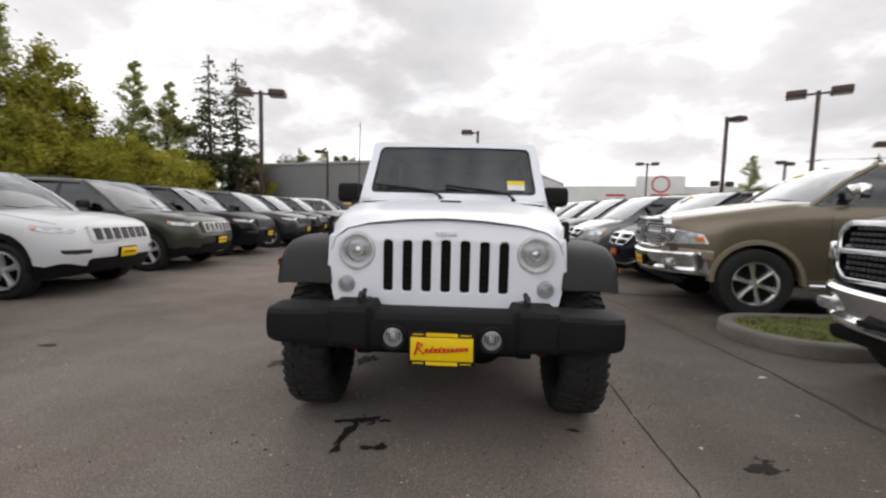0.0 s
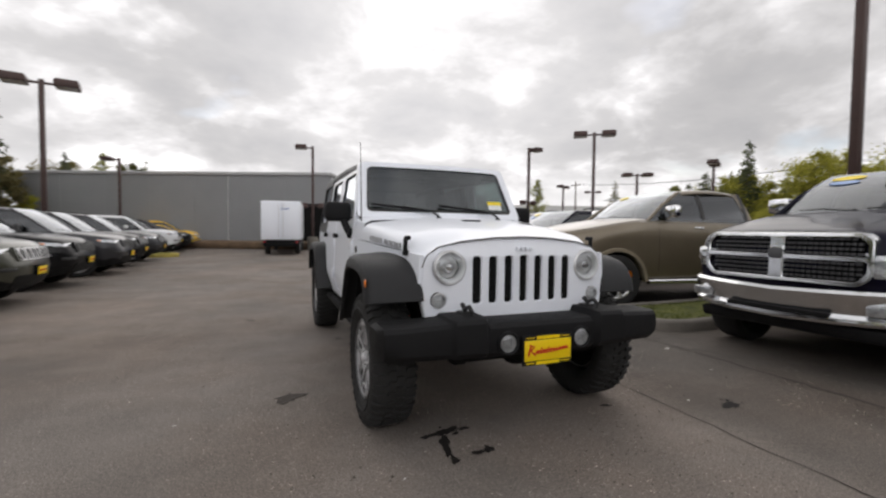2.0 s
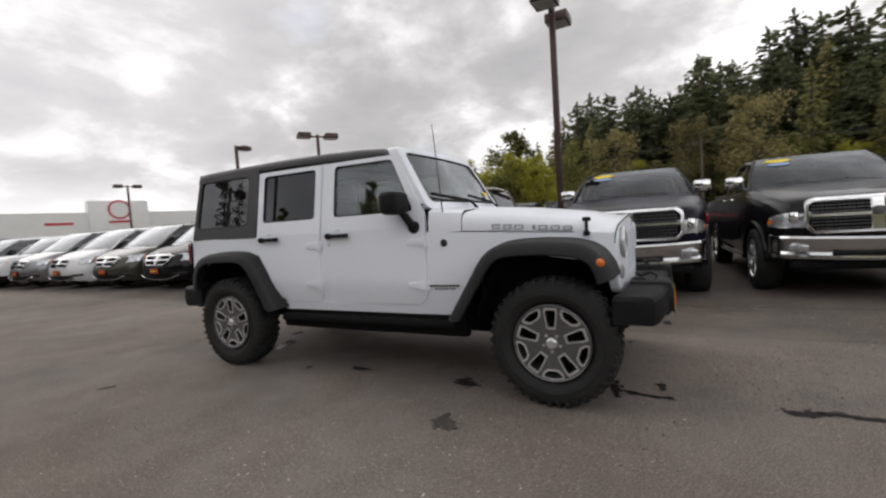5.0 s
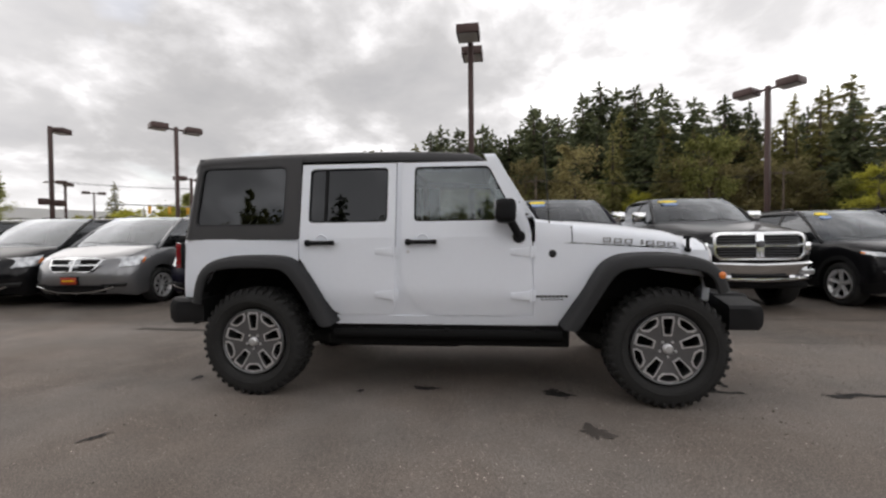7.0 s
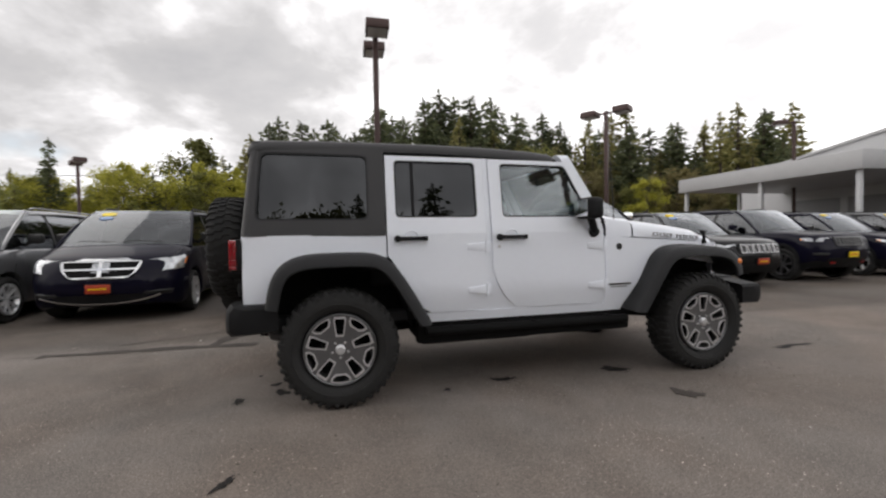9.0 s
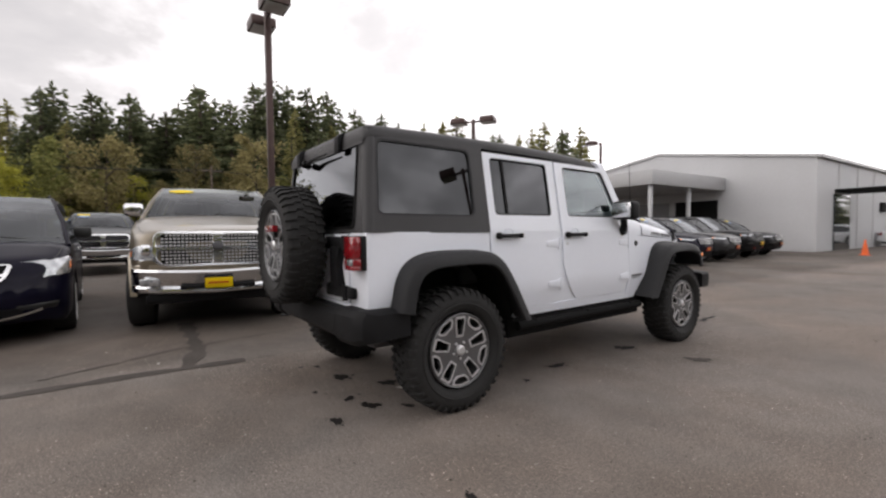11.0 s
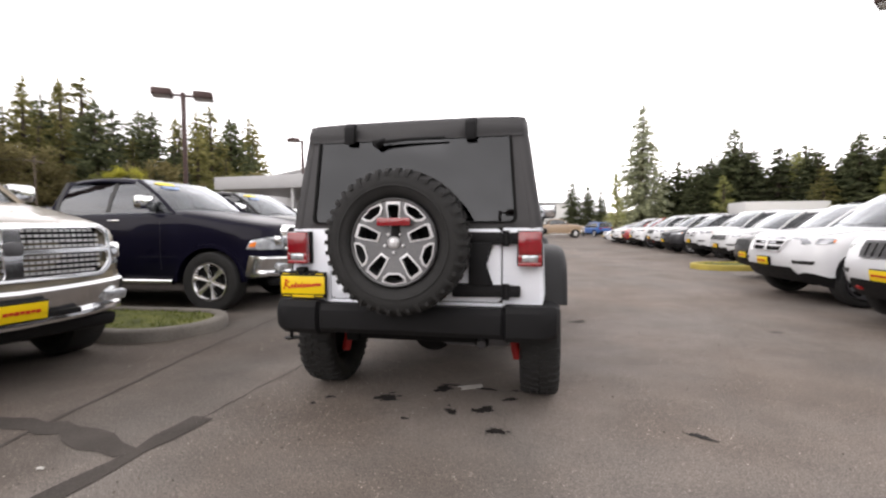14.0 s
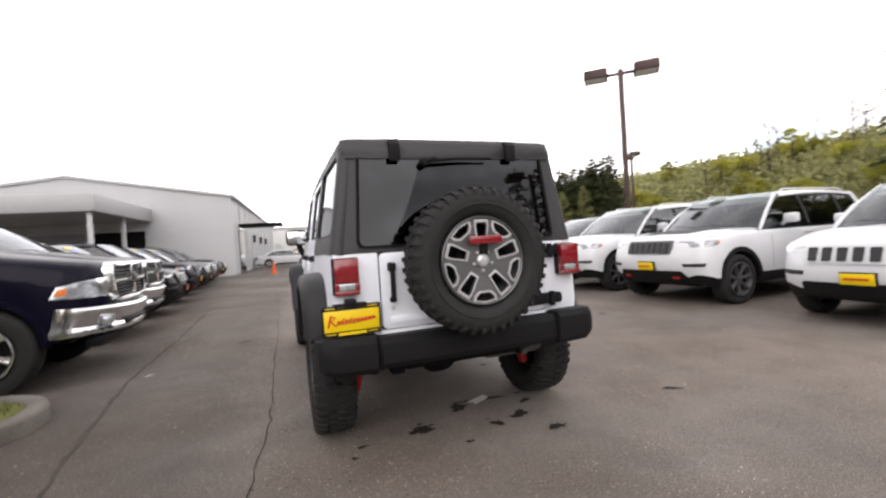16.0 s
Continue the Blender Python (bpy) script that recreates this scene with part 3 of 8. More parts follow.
        lathe(bm, [(0.0, 0.028), (-0.010, 0.020), (-0.013, 0.0001)], 24, s * 0.470, -0.397, 0.985, "y")
        lathe(bm, [(0.020, 0.060), (0.006, 0.066), (0.014, 0.074), (0.020, 0.078)], 36, s * 0.470, -0.392, 0.985, "y")
        part("lamp_trim", bm, CHROME, hl, "chrome dome and ring inside the lamp")
        bm = bmesh.new()
        lathe(bm, [(-0.006, 0.0915), (-0.016, 0.0935), (-0.010, 0.0985), (0.004, 0.0985)], 40, s * 0.470, -0.398, 0.985, "y")
        part("lamp_ring", bm, ALLOY, hl, "grey ring round the lamp")
        bm = bmesh.new()
        lathe(bm, [(0.03, 0.0001), (0.02, 0.030), (-0.006, 0.044), (-0.012, 0.043), (-0.014, 0.036)], 24, s * 0.530, -0.385, 0.800, "y")
        tl = part("turn_lamp", bm, LAMP_GREY, car, "small round turn lamp", 60)
        bm = bmesh.new()
        lathe(bm, [(-0.020, 0.0001), (-0.017, 0.022), (-0.008, 0.040)], 24, s * 0.530, -0.385, 0.800, "y")
        part("lens", bm, G_LAMP, tl)
    # bonnet latches, washer nozzles, rubber stops
    for s in (-1, 1):
        bm = bmesh.new()
        w = smooth(J_HW, -0.2)
        box(bm, s * (w + 0.010) - 0.016, s * (w + 0.010) + 0.016, -0.225, -0.185, 1.045, 1.075, 0.006)
        box(bm, s * (w + 0.012) - 0.012, s * (w + 0.012) + 0.012, -0.215, -0.195, 1.065, 1.150, 0.005)
        box(bm, s * (w + 0.000) - 0.016, s * (w + 0.000) + 0.016, -0.230, -0.180, 1.135, 1.162, 0.008)
        part("bonnet_latch", bm, TRIM, car, "black rubber bonnet latch")
        bm = bmesh.new()
        lathe(bm, [(0, 0.020), (0.02, 0.018), (0.024, 0.0001)], 12, s * 0.36, 0.42, 1.245, "z")
        part("bonnet_stop", bm, TRIM, car)
    bm = bmesh.new()
    box(bm, -0.07, 0.07, 0.30, 0.35, 1.262, 1.276, 0.006)
    part("bonnet_vent", bm, TRIM, car)
    # cowl and windscreen frame
    bm = bmesh.new()
    rings = []
    for y, z in ((0.608, 1.284), (0.74, 1.296), (0.86, 1.312)):
        w = smooth(J_HW, y) - 0.002
        half = [(w, 1.118), (w - 0.004, 1.20), (w - 0.025, z - 0.042), (w - 0.07, z - 0.02), (w * 0.5, z - 0.004), (0, z)]
        rings.append([(-x, y, zz) for x, zz in half] + [(x, y, zz) for x, zz in half[-2::-1]])
    loft(bm, rings, closed=False)
    part("cowl", bm, WHITE, car, "white cowl panel below the windscreen")
    W0, W1 = (0.817, 1.300), (1.095, 1.765)

    def ws(v):
        t = (v.z - W0[1]) / (W1[1] - W0[1])
        return (v.x, W0[0] + (W1[0] - W0[0]) * t + v.y + 0.06 * (v.x / 0.7) ** 2, v.z)
    bm = bmesh.new()
    outer = rounded([(-0.755, 1.295), (0.755, 1.295), (0.690, 1.785), (-0.690, 1.785)], 0.05, 4)
    inner = rounded([(-0.675, 1.345), (0.675, 1.345), (0.628, 1.742), (-0.628, 1.742)], 0.05, 4)
    def fine(pts):
        out = []
        for (xa, za), (xb, zb) in zip(pts, pts[1:] + pts[:1]):
            n = max(1, int(math.dist((xa, za), (xb, zb)) / 0.11))
            out += [(xa + (xb - xa) * i / n, za + (zb - za) * i / n) for i in range(n)]
        return out
    holed(bm, fine(outer), [fine(inner)], "y", -0.018, 0.065, ws)
    frame_ob = part("windscreen_frame", bm, WHITE, car, "white upright windscreen frame")
    bm = bmesh.new()
    holed(bm, fine(rounded([(-0.676, 1.344), (0.676, 1.344), (0.629, 1.743), (-0.629, 1.743)], 0.05, 4)),
          [fine(rounded([(-0.657, 1.368), (0.657, 1.368), (0.618, 1.738), (-0.618, 1.738)], 0.045, 4))], "y", -0.010, -0.004, ws)
    part("black_band", bm, INK_BLACK, frame_ob, "black edge of the windscreen")
    bm = bmesh.new()
    sheets = []
    for d in (-0.003, 0.002):
        rows = [[bm.verts.new(ws(Vector(((0.682 - 0.048 * j / 6) * (i / 6 - 1), d, 1.338 + 0.410 * j / 6)))) for i in range(13)] for j in range(7)]
        for j in range(6):
            for i in range(12):
                q = (rows[j][i], rows[j][i + 1], rows[j + 1][i + 1], rows[j + 1][i])
                bm.faces.new(q if d < 0 else q[::-1])
        sheets.append(rows[0] + [r[-1] for r in rows[1:]] + rows[-1][-2::-1] + [r[0] for r in rows[-2:0:-1]])
    for i in range(len(sheets[0])):
        j = (i + 1) % len(sheets[0])
        bm.faces.new((sheets[0][j], sheets[0][i], sheets[1][i], sheets[1][j]))
    pane = part("windscreen", bm, G_WIND, car, "clear windscreen that mirrors the clouds", 30)
    pane.visible_shadow = False
    bm = bmesh.new()
    box(bm, 0.44, 0.58, 0.006, 0.010, 1.385, 1.455)
    for v in bm.verts:
        v.co = Vector(ws(v.co))
    for v in bm.verts:
        v.co.y -= 0.018
    part("window_sticker", bm, STICKER_W, car, "white paper sticker in the windscreen")
    bm = bmesh.new()
    box(bm, 0.44, 0.58, -0.016, -0.012, 1.430, 1.462)
    for v in bm.verts:
        v.co = Vector(ws(v.co))
    part("sticker_band", bm, STICKER_Y, car, "yellow band of the sticker")
    for x0 in (-0.63, -0.06):
        bm = bmesh.new()
        pts = [ws(Vector((x0 + 0.48 * k / 6, -0.034, 1.408 - 0.052 * k / 6))) for k in range(7)]
        tube(bm, pts, 0.012, 6)
        end = Vector(pts[-1])
        tube(bm, [Vector(pts[3]) + Vector((0, -0.012, 0.004)), end + Vector((0.0, -0.02, 0.0)), end + Vector((0.06, -0.05, -0.042))], 0.010, 6)
        lathe(bm, [(0, 0.022), (0.025, 0.018), (0.03, 0.0001)], 12, end.x + 0.06, end.y - 0.05, 1.285, "z")
        part("wiper", bm, TRIM, car, "black wiper resting on the windscreen")
    # A pillar bolts
    for s in (-1, 1):
        bm = bmesh.new()
        for k in range(5):
            z = 1.24 + 0.085 * k
            y = W0[0] + (W1[0] - W0[0]) * (z - W0[1]) / (W1[1] - W0[1]) + 0.115
            lathe(bm, [(0, 0.009), (s * 0.005, 0.007), (s * 0.006, 0.0001)], 10, s * (jx(y, z) - 0.012), y - 0.03, z, "x")
        tagged(part("pillar_bolt", bm, TRIM, frame_ob), kind="stuff")
    # sills and rear quarters
    for s in (-1, 1):
        bm = bmesh.new()
        side_grid(bm, s, span(0.70, 2.34, 12), lambda y: 0.525, lambda y: 0.592, 2, 0.03, -0.002)
        part("sill", bm, WHITE, car, "white sill below the doors")
        bm = bmesh.new()
        side_grid(bm, s, span(0.86, 2.30, 12), lambda y: 0.585, lambda y: 1.10, 4, 0.01, -0.010)
        part("door_sill_panel", bm, WHITE, car)
        bm = bmesh.new()
        side_grid(bm, s, [1.832, 1.868], lambda y: 0.59, lambda y: 1.735, 8, 0.02, -0.012)
        part("middle_pillar", bm, WHITE, car)
        bm = bmesh.new()

        def zb(y):
            return lerp([(2.318, 0.525), (2.40, 0.60), (2.55, 0.93), (2.64, 0.99), (3.18, 0.99), (3.30, 0.94), (3.40, 0.72), (3.42, 0.70)], y)
        side_grid(bm, s, span(2.618, 3.555, 28), zb, lambda y: 1.168, 6)
        part("rear_quarter", bm, WHITE, car, "white rear quarter panel")
        bm = bmesh.new()
        box(bm, s * 0.70 - 0.045, s * 0.70 + 0.045, 0.62, 2.40, 0.365, 0.525, 0.02)
        tube(bm, [(s * 0.785, 0.68, 0.462), (s * 0.785, 2.34, 0.462)], 0.034, 10)
        for y in (0.85, 1.5, 2.15):
            box(bm, s * 0.76 - 0.05, s * 0.76 + 0.05, y - 0.02, y + 0.02, 0.45, 0.50, 0.008)
        part("rock_rail", bm, DARK, car, "black tubular rail under the doors")
    # doors
    for s in (-1, 1):
        for kind in ("front", "rear"):
            y0, y1 = (0.884, 1.828) if kind == "front" else (1.874, 2.608)
            bm = bmesh.new()

            def zb(y):
                if kind == "front":
                    return lerp([(0.884, 0.72), (0.90, 0.655), (0.94, 0.612), (1.00, 0.598), (1.55, 0.596), (1.65, 0.612), (1.74, 0.70), (1.80, 0.80), (1.828, 0.90)], y)
                return lerp([(1.874, 0.66), (1.89, 0.62), (1.94, 0.598), (2.30, 0.596), (2.40, 0.66), (2.50, 0.84), (2.56, 0.96), (2.608, 1.02)], y)
            side_grid(bm, s, span(y0, y1, 26), zb, lambda y: 1.168 if y > 1.0 else 1.14 + 0.028 * (y - 0.884) / 0.116, 8, 0.03, 0.002)
            if kind == "front":
                outer = [(1.828, 1.168), (1.828, 1.728), (1.150, 1.722), (1.125, 1.700), (0.905, 1.270), (0.884, 1.175), (0.890, 1.140)]
                inner = rounded([(1.735, 1.285), (1.735, 1.695), (1.185, 1.690), (0.985, 1.285)], 0.035, 3)
            else:
                outer = [(2.608, 1.168), (2.608, 1.735), (1.874, 1.730), (1.874, 1.168)]
                inner = rounded([(2.545, 1.285), (2.545, 1.700), (1.935, 1.697), (1.935, 1.285)], 0.035, 3)
            holed(bm, outer, [inner], "x", -0.002, 0.035, warp_side(s))
            door = part("door", bm, WHITE, car, "white door with a framed window", 40)
            bm = bmesh.new()
            grow = [((y - sum(p[0] for p in inner) / len(inner)) * 0.965 + sum(p[0] for p in inner) / len(inner), (z - 1.49) * 0.945 + 1.49) for y, z in inner]
            holed(bm, inner, [grow], "x", 0.004, 0.012, warp_side(s))
            if kind == "rear":
                box_pts = [(2.405, 1.287), (2.425, 1.287), (2.425, 1.698), (2.405, 1.698)]
                holed(bm, box_pts, [], "x", 0.004, 0.012, warp_side(s))
            part("window_seal", bm, TRIM, door, "black rubber seal")
            bm = bmesh.new()
            holed(bm, inner, [], "x", 0.014, 0.018, warp_side(s))
            pane = part("window_pane", bm, G_SIDE if kind == "front" else G_TINT, door, "clear side glass" if kind == "front" else "dark privacy glass", 60)
            pane.visible_shadow = False
            # handle with its bowl
            hy = 1.68 if kind == "front" else 2.445
            bm = bmesh.new()
            hx = s * (jx(hy, 1.135) + 0.028)
            tube(bm, [(hx, hy - 0.105, 1.135), (hx, hy + 0.080, 1.135)], 0.015, 10)
            lathe(bm, [(s * 0.012, 0.0001), (s * 0.010, 0.018), (0, 0.024), (-s * 0.03, 0.024)], 16, hx, hy + 0.092, 1.135, "x")
            box(bm, hx - 0.026, hx + 0.012, hy - 0.118, hy - 0.090, 1.118, 1.152, 0.008)
            part("handle", bm, TRIM, door, "black grab handle")
            bm = bmesh.new()
            lathe(bm, [(s * 0.001, 0.040), (s * 0.005, 0.046), (s * 0.001, 0.052)], 24, s * (jx(hy, 1.14) + 0.001), hy - 0.01, 1.145, "x")
            part("handle_bowl", bm, WHITE, door)
            if kind == "front":
                bm = bmesh.new()
                lathe(bm, [(s * 0.004, 0.0001), (s * 0.004, 0.012), (0, 0.013)], 14, s * (jx(hy, 1.07) + 0.003), 1.775, 1.065, "x")
                part("lock", bm, ALLOY, door)
            # exposed hinges
            yh = y0 + 0.006
            for zh in ((1.055, 0.745) if kind == "front" else (1.065, 0.75)):
                bm = bmesh.new()
                x = jx(yh, zh)
                prism(bm, [(yh - 0.03, zh - 0.042), (yh + 0.012, zh - 0.042), (yh + 0.012, zh - 0.034), (yh + 0.145, zh - 0.020), (yh + 0.145, zh + 0.020), (yh + 0.012, zh + 0.034), (yh - 0.03, zh + 0.042)], "x", s * (x - 0.002), s * (x + 0.009), 0.004)
                tube(bm, [(s * (x + 0.008), yh, zh - 0.046), (s * (x + 0.008), yh, zh + 0.046)], 0.009, 10)
                part("hinge", bm, WHITE, door, "white exposed hinge")
        # door mirror
        bm = bmesh.new()
        mx, my = s * 0.868, 1.085
        box(bm, mx - 0.115, mx + 0.095, my - 0.085, my + 0.055, 1.262, 1.425, 0.038, 3)
        tube(bm, [(mx - s * 0.03, my - 0.05, 1.28), (mx - s * 0.05, my - 0.09, 1.21), (s * 0.80, my - 0.105, 1.175)], 0.030, 10)
        lathe(bm, [(s * 0.03, 0.0001), (s * 0.026, 0.035), (0, 0.046), (-s * 0.02, 0.046)], 18, s * 0.79, my - 0.11, 1.165, "x")
        mir = part("door_mirror", bm, TRIM, car, "black door mirror")
        bm = bmesh.new()
        box(bm, mx - 0.100, mx + 0.080, my + 0.056, my + 0.060, 1.280, 1.406, 0.002)
        part("mirror_glass", bm, CHROME, mir, "mirror glass")
    # round badges and the writing on the sides
    for s in (-1, 1):
        bm = bmesh.new()
        lathe(bm, [(s * 0.010, 0.0001), (s * 0.008, 0.022), (0, 0.028)], 20, s * jx(0.74, 1.04), 0.742, 1.042, "x")
        part("round_badge", bm, INK_BLACK, car, "small round black badge")
        bm = bmesh.new()
        for k in range(7):
            y = -0.130 + 0.076 * (6 - k) + 0.010
            ww = 0.016 if k == 3 else 0.054
            z = lerp([(-0.2, 1.094), (0.6, 1.156)], y)
            for ya, yb, za, zb2 in ((0, ww, -0.015, -0.010), (0, ww, 0.010, 0.015), (0, 0.007, -0.015, 0.015), (ww - 0.007, ww, -0.015, 0.015)):
                x = smooth(J_HW, y + yb) + 0.005
                box(bm, s * x - 0.0035, s * x + 0.0035, y + ya, y + yb, z + za, z + zb2)
        tagged(part("bonnet_decal", bm, INK_GREY, car, "grey decal along the bonnet side"), kind="stuff")
        bm = bmesh.new()
        for k in range(8):
            y = 0.640 + 0.029 * k
            box(bm, s * jx(y, 0.742) - 0.003, s * jx(y, 0.742) + 0.003, y, y + 0.022, 0.735, 0.749)
        for k in range(6):
            y = 0.672 + 0.027 * k
            box(bm, s * jx(y, 0.718) - 0.0025, s * jx(y, 0.718) + 0.0025, y, y + 0.018, 0.716, 0.723)
        tagged(part("wing_decal", bm, INK_BLACK, car, "small black decal on the wing"), kind="stuff")
    # hardtop: roof and quarters with dark windows
    bm = bmesh.new()
    rings = []
    for y in [1.150, 1.156, 1.18, 1.30, 1.5, 1.87, 2.25, 2.62, 3.0, 3.38, 3.47, 3.507, 3.522]:
        zt = smooth([(1.150, 1.752), (1.18, 1.778), (1.5, 1.818), (2.3, 1.842), (3.2, 1.840), (3.47, 1.828), (3.507, 1.812), (3.522, 1.785)], y)
        w = 0.682 if y < 3.48 else 0.678 - (y - 3.48) * 0.5
        half = [(w + 0.010, zt - 0.085), (w + 0.012, zt - 0.060), (w - 0.002, zt - 0.030), (w - 0.040, zt - 0.010), (w * 0.6, zt - 0.002), (0, zt)]
        drop = 0.040 if y < 1.2 else 0.085
        half = [(x, max(z, zt - drop)) for x, z in half]
        row = [(-x, z) for x, z in half] + [(x, z) for x, z in half[-2::-1]] + [(w - 0.03, zt - drop), (-w + 0.03, zt - drop)]
        rings.append([(x, (y + 0.018 + 0.062 * (x / 0.7) ** 2) if y < 1.19 else y, z) for x, z in row])
    loft(bm, rings)
    top = part("hardtop", bm, HARDTOP, car, "textured black hardtop roof", 40)
    for k in (-1, 1):
        bm = bmesh.new()
        box(bm, k * 0.28 - 0.012, k * 0.28 + 0.012, 2.0, 3.2, 1.825, 1.843, 0.006)
        part("roof_rib", bm, HARDTOP, top)
    bm = bmesh.new()
    box(bm, -0.60, 0.60, 1.862, 1.872, 1.80, 1.836, 0.002)
    part("roof_joint", bm, HARDTOP, top)
    for s in (-1, 1):
        bm = bmesh.new()
        outer = rounded([(3.526, 1.165), (3.458, 1.788), (2.616, 1.790), (2.616, 1.160), (2.70, 1.160)], 0.012, 2)
        inner = rounded([(3.478, 1.270), (3.442, 1.735), (2.732, 1.730), (2.732, 1.268)], 0.05, 4)
        holed(bm, outer, [inner], "x", -0.008, 0.035, warp_side(s))
        tube(bm, [(s * 0.736, 3.520, 1.160), (s * 0.686, 3.490, 1.48), (s * 0.636, 3.457, 1.80)], 0.046, 20)
        q = part("hardtop_side", bm, HARDTOP, top, "black hardtop quarter")
        bm = bmesh.new()
        # ring added in grey for the highlight that runs along the glass edge
        holed(bm, inner, [[(3.105 + (y - 3.105) * 0.970, 1.504 + (z - 1.504) * 0.950) for y, z in inner]], "x", -0.006, 0.006, warp_side(s))
        part("window_seal", bm, FLARE, q, "window edge ring, greyed for the highlight on the glass edge", 30)
        bm = bmesh.new()
        holed(bm, inner, [], "x", 0.006, 0.010, warp_side(s))
        pane = part("window_pane", bm, G_TINT, q, "dark privacy glass", 60)
        pane.visible_shadow = False
    # back of the hardtop and rear window

    def back(v):
        t = (v.z - 1.17) / 0.6
        return (v.x, 3.574 - 0.060 * t + v.y - 0.02 * (abs(v.x) / 0.76) ** 4, v.z)
    bm = bmesh.new()
    outer = rounded([(-0.734, 1.165), (0.734, 1.165), (0.636, 1.812), (-0.636, 1.812)], 0.02, 3)
    inner = rounded([(-0.630, 1.195), (0.630, 1.195), (0.590, 1.776), (-0.590, 1.776)], 0.04, 4)
    holed(bm, outer, [inner], "y", -0.03, 0.0, back)
    part("hardtop_back", bm, HARDTOP, top, "black frame round the rear window")
    bm = bmesh.new()
    prism(bm, [(x * 0.99, (z - 1.476) * 0.985 + 1.476) for x, z in inner], "y", -0.008, -0.003)
    for v in bm.verts:
        v.co = Vector(back(v.co))
    rw = part("rear_window", bm, G_REAR, car, "dark glass rear window", 60)
    rw.visible_shadow = False
    bm = bmesh.new()
    holed(bm, [(x * 1.010, (z - 1.485) * 1.01 + 1.485) for x, z in inner], [[(x * 0.982, (z - 1.485) * 0.968 + 1.485) for x, z in inner]], "y", -0.006, 0.007, back)
    part("window_seal", bm, DARK, rw, "black rubber edge of the rear window")
    for x in (-0.365, 0.385):
        bm = bmesh.new()
        prism(bm, [(3.47, 1.812), (3.528, 1.812), (3.560, 1.780), (3.560, 1.682), (3.538, 1.682), (3.524, 1.765), (3.47, 1.785)], "x", x - 0.032, x + 0.032, 0.005)
        part("glass_hinge", bm, TRIM, rw, "black hinge over the rear window")
    bm = bmesh.new()
    tube(bm, [(0.20, 3.568, 1.680), (0.02, 3.568, 1.693), (-0.22, 3.568, 1.697)], 0.013, 6, 0.006)
    lathe(bm, [(0.03, 0.0001), (0.028, 0.022), (-0.03, 0.024)], 14, 0.205, 3.553, 1.675, "y")
    tube(bm, [(0.205, 3.578, 1.675), (0.15, 3.579, 1.693)], 0.016, 8)
    part("rear_wiper", bm, TRIM, car, "black rear wiper")
    # tailgate and rear corners
    bm = bmesh.new()
    prism(bm, rounded([(-0.545, 0.730), (0.515, 0.730), (0.515, 1.160), (-0.545, 1.160)], 0.03, 3), "y", 3.535, 3.566, 0.005)
    box(bm, -0.50, 0.47, 3.50, 3.575, 0.76, 0.80, 0.006)
    tailgate = part("tailgate", bm, WHITE, car, "white side-hung tailgate")
    for s in (-1, 1):
        bm = bmesh.new()
        x0 = -0.552 if s < 0 else 0.522
        prism(bm, rounded([(x0, 0.705), (s * 0.766, 0.705), (s * 0.770, 1.165), (x0, 1.165)], 0.012, 2), "y", 3.525, 3.560, 0.006)
        part("rear_corner", bm, WHITE, car)
    bm = bmesh.new()
    box(bm, -0.55, 0.53, 3.53, 3.56, 0.700, 0.724, 0.004)
    part("rear_sill", bm, WHITE, car)
    bm = bmesh.new()
    box(bm, -0.56, 0.54, 3.50, 3.53, 0.72, 1.165)
    part("rear_shadow_panel", bm, DARK, car)
    for s in (-1, 1):
        bm = bmesh.new()
        box(bm, s * 0.708 - 0.073, s * 0.708 + 0.073, 3.555, 3.592, 0.945, 1.148, 0.010)
        lamp = part("tail_lamp_housing", bm, TRIM, car, "black tail lamp housing")
        bm = bmesh.new()
        box(bm, s * 0.708 - 0.066, s * 0.708 + 0.066, 3.588, 3.640, 1.012, 1.145, 0.012)
        box(bm, s * 0.708 - 0.066, s * 0.708 + 0.066, 3.588, 3.637, 0.948, 0.972, 0.006)
        box(bm, s * 0.708 - 0.066, s * 0.708 - 0.045, 3.588, 3.637, 0.970, 1.014, 0.003)
        box(bm, s * 0.708 + 0.045, s * 0.708 + 0.066, 3.588, 3.637, 0.970, 1.014, 0.003)
        part("tail_lens", bm, LENS_RED, lamp, "red tail lamp lens")
        bm = bmesh.new()
        box(bm, s * 0.708 - 0.044, s * 0.708 + 0.044, 3.60, 3.634, 0.973, 1.011, 0.004)
        part("reverse_lens", bm, LENS_CLEAR, lamp, "clear reversing lens")
    # tailgate hinges: black brackets by the spare wheel
    bm = bmesh.new()
    for z in (1.105, 0.800):
        prism(bm, rounded([(-0.655, z - 0.032), (-0.26, z - 0.040), (-0.26, z + 0.040), (-0.655, z + 0.032)], 0.012, 2), "y", 3.562, 3.602, 0.006)
        tube(bm, [(-0.575, 3.605, z - 0.045), (-0.575, 3.605, z + 0.045)], 0.018, 10)
    prism(bm, [(-0.50, 0.83), (-0.36, 0.83), (-0.36, 1.08), (-0.50, 1.08), (-0.46, 0.95)], "y", 3.565, 3.615, 0.008)
    for x, z in ((-0.62, 1.105), (-0.53, 1.105), (-0.62, 0.80), (-0.53, 0.80)):
        lathe(bm, [(0.004, 0.012), (0.008, 0.008), (0.009, 0.0001)], 8, x, 3.600, z, "y")
    part("tailgate_hinge", bm, TRIM, car, "black bolted tailgate hinge bracket")
    bm = bmesh.new()
    box(bm, -0.16, 0.18, 3.56, 3.72, 0.95, 1.22, 0.02)
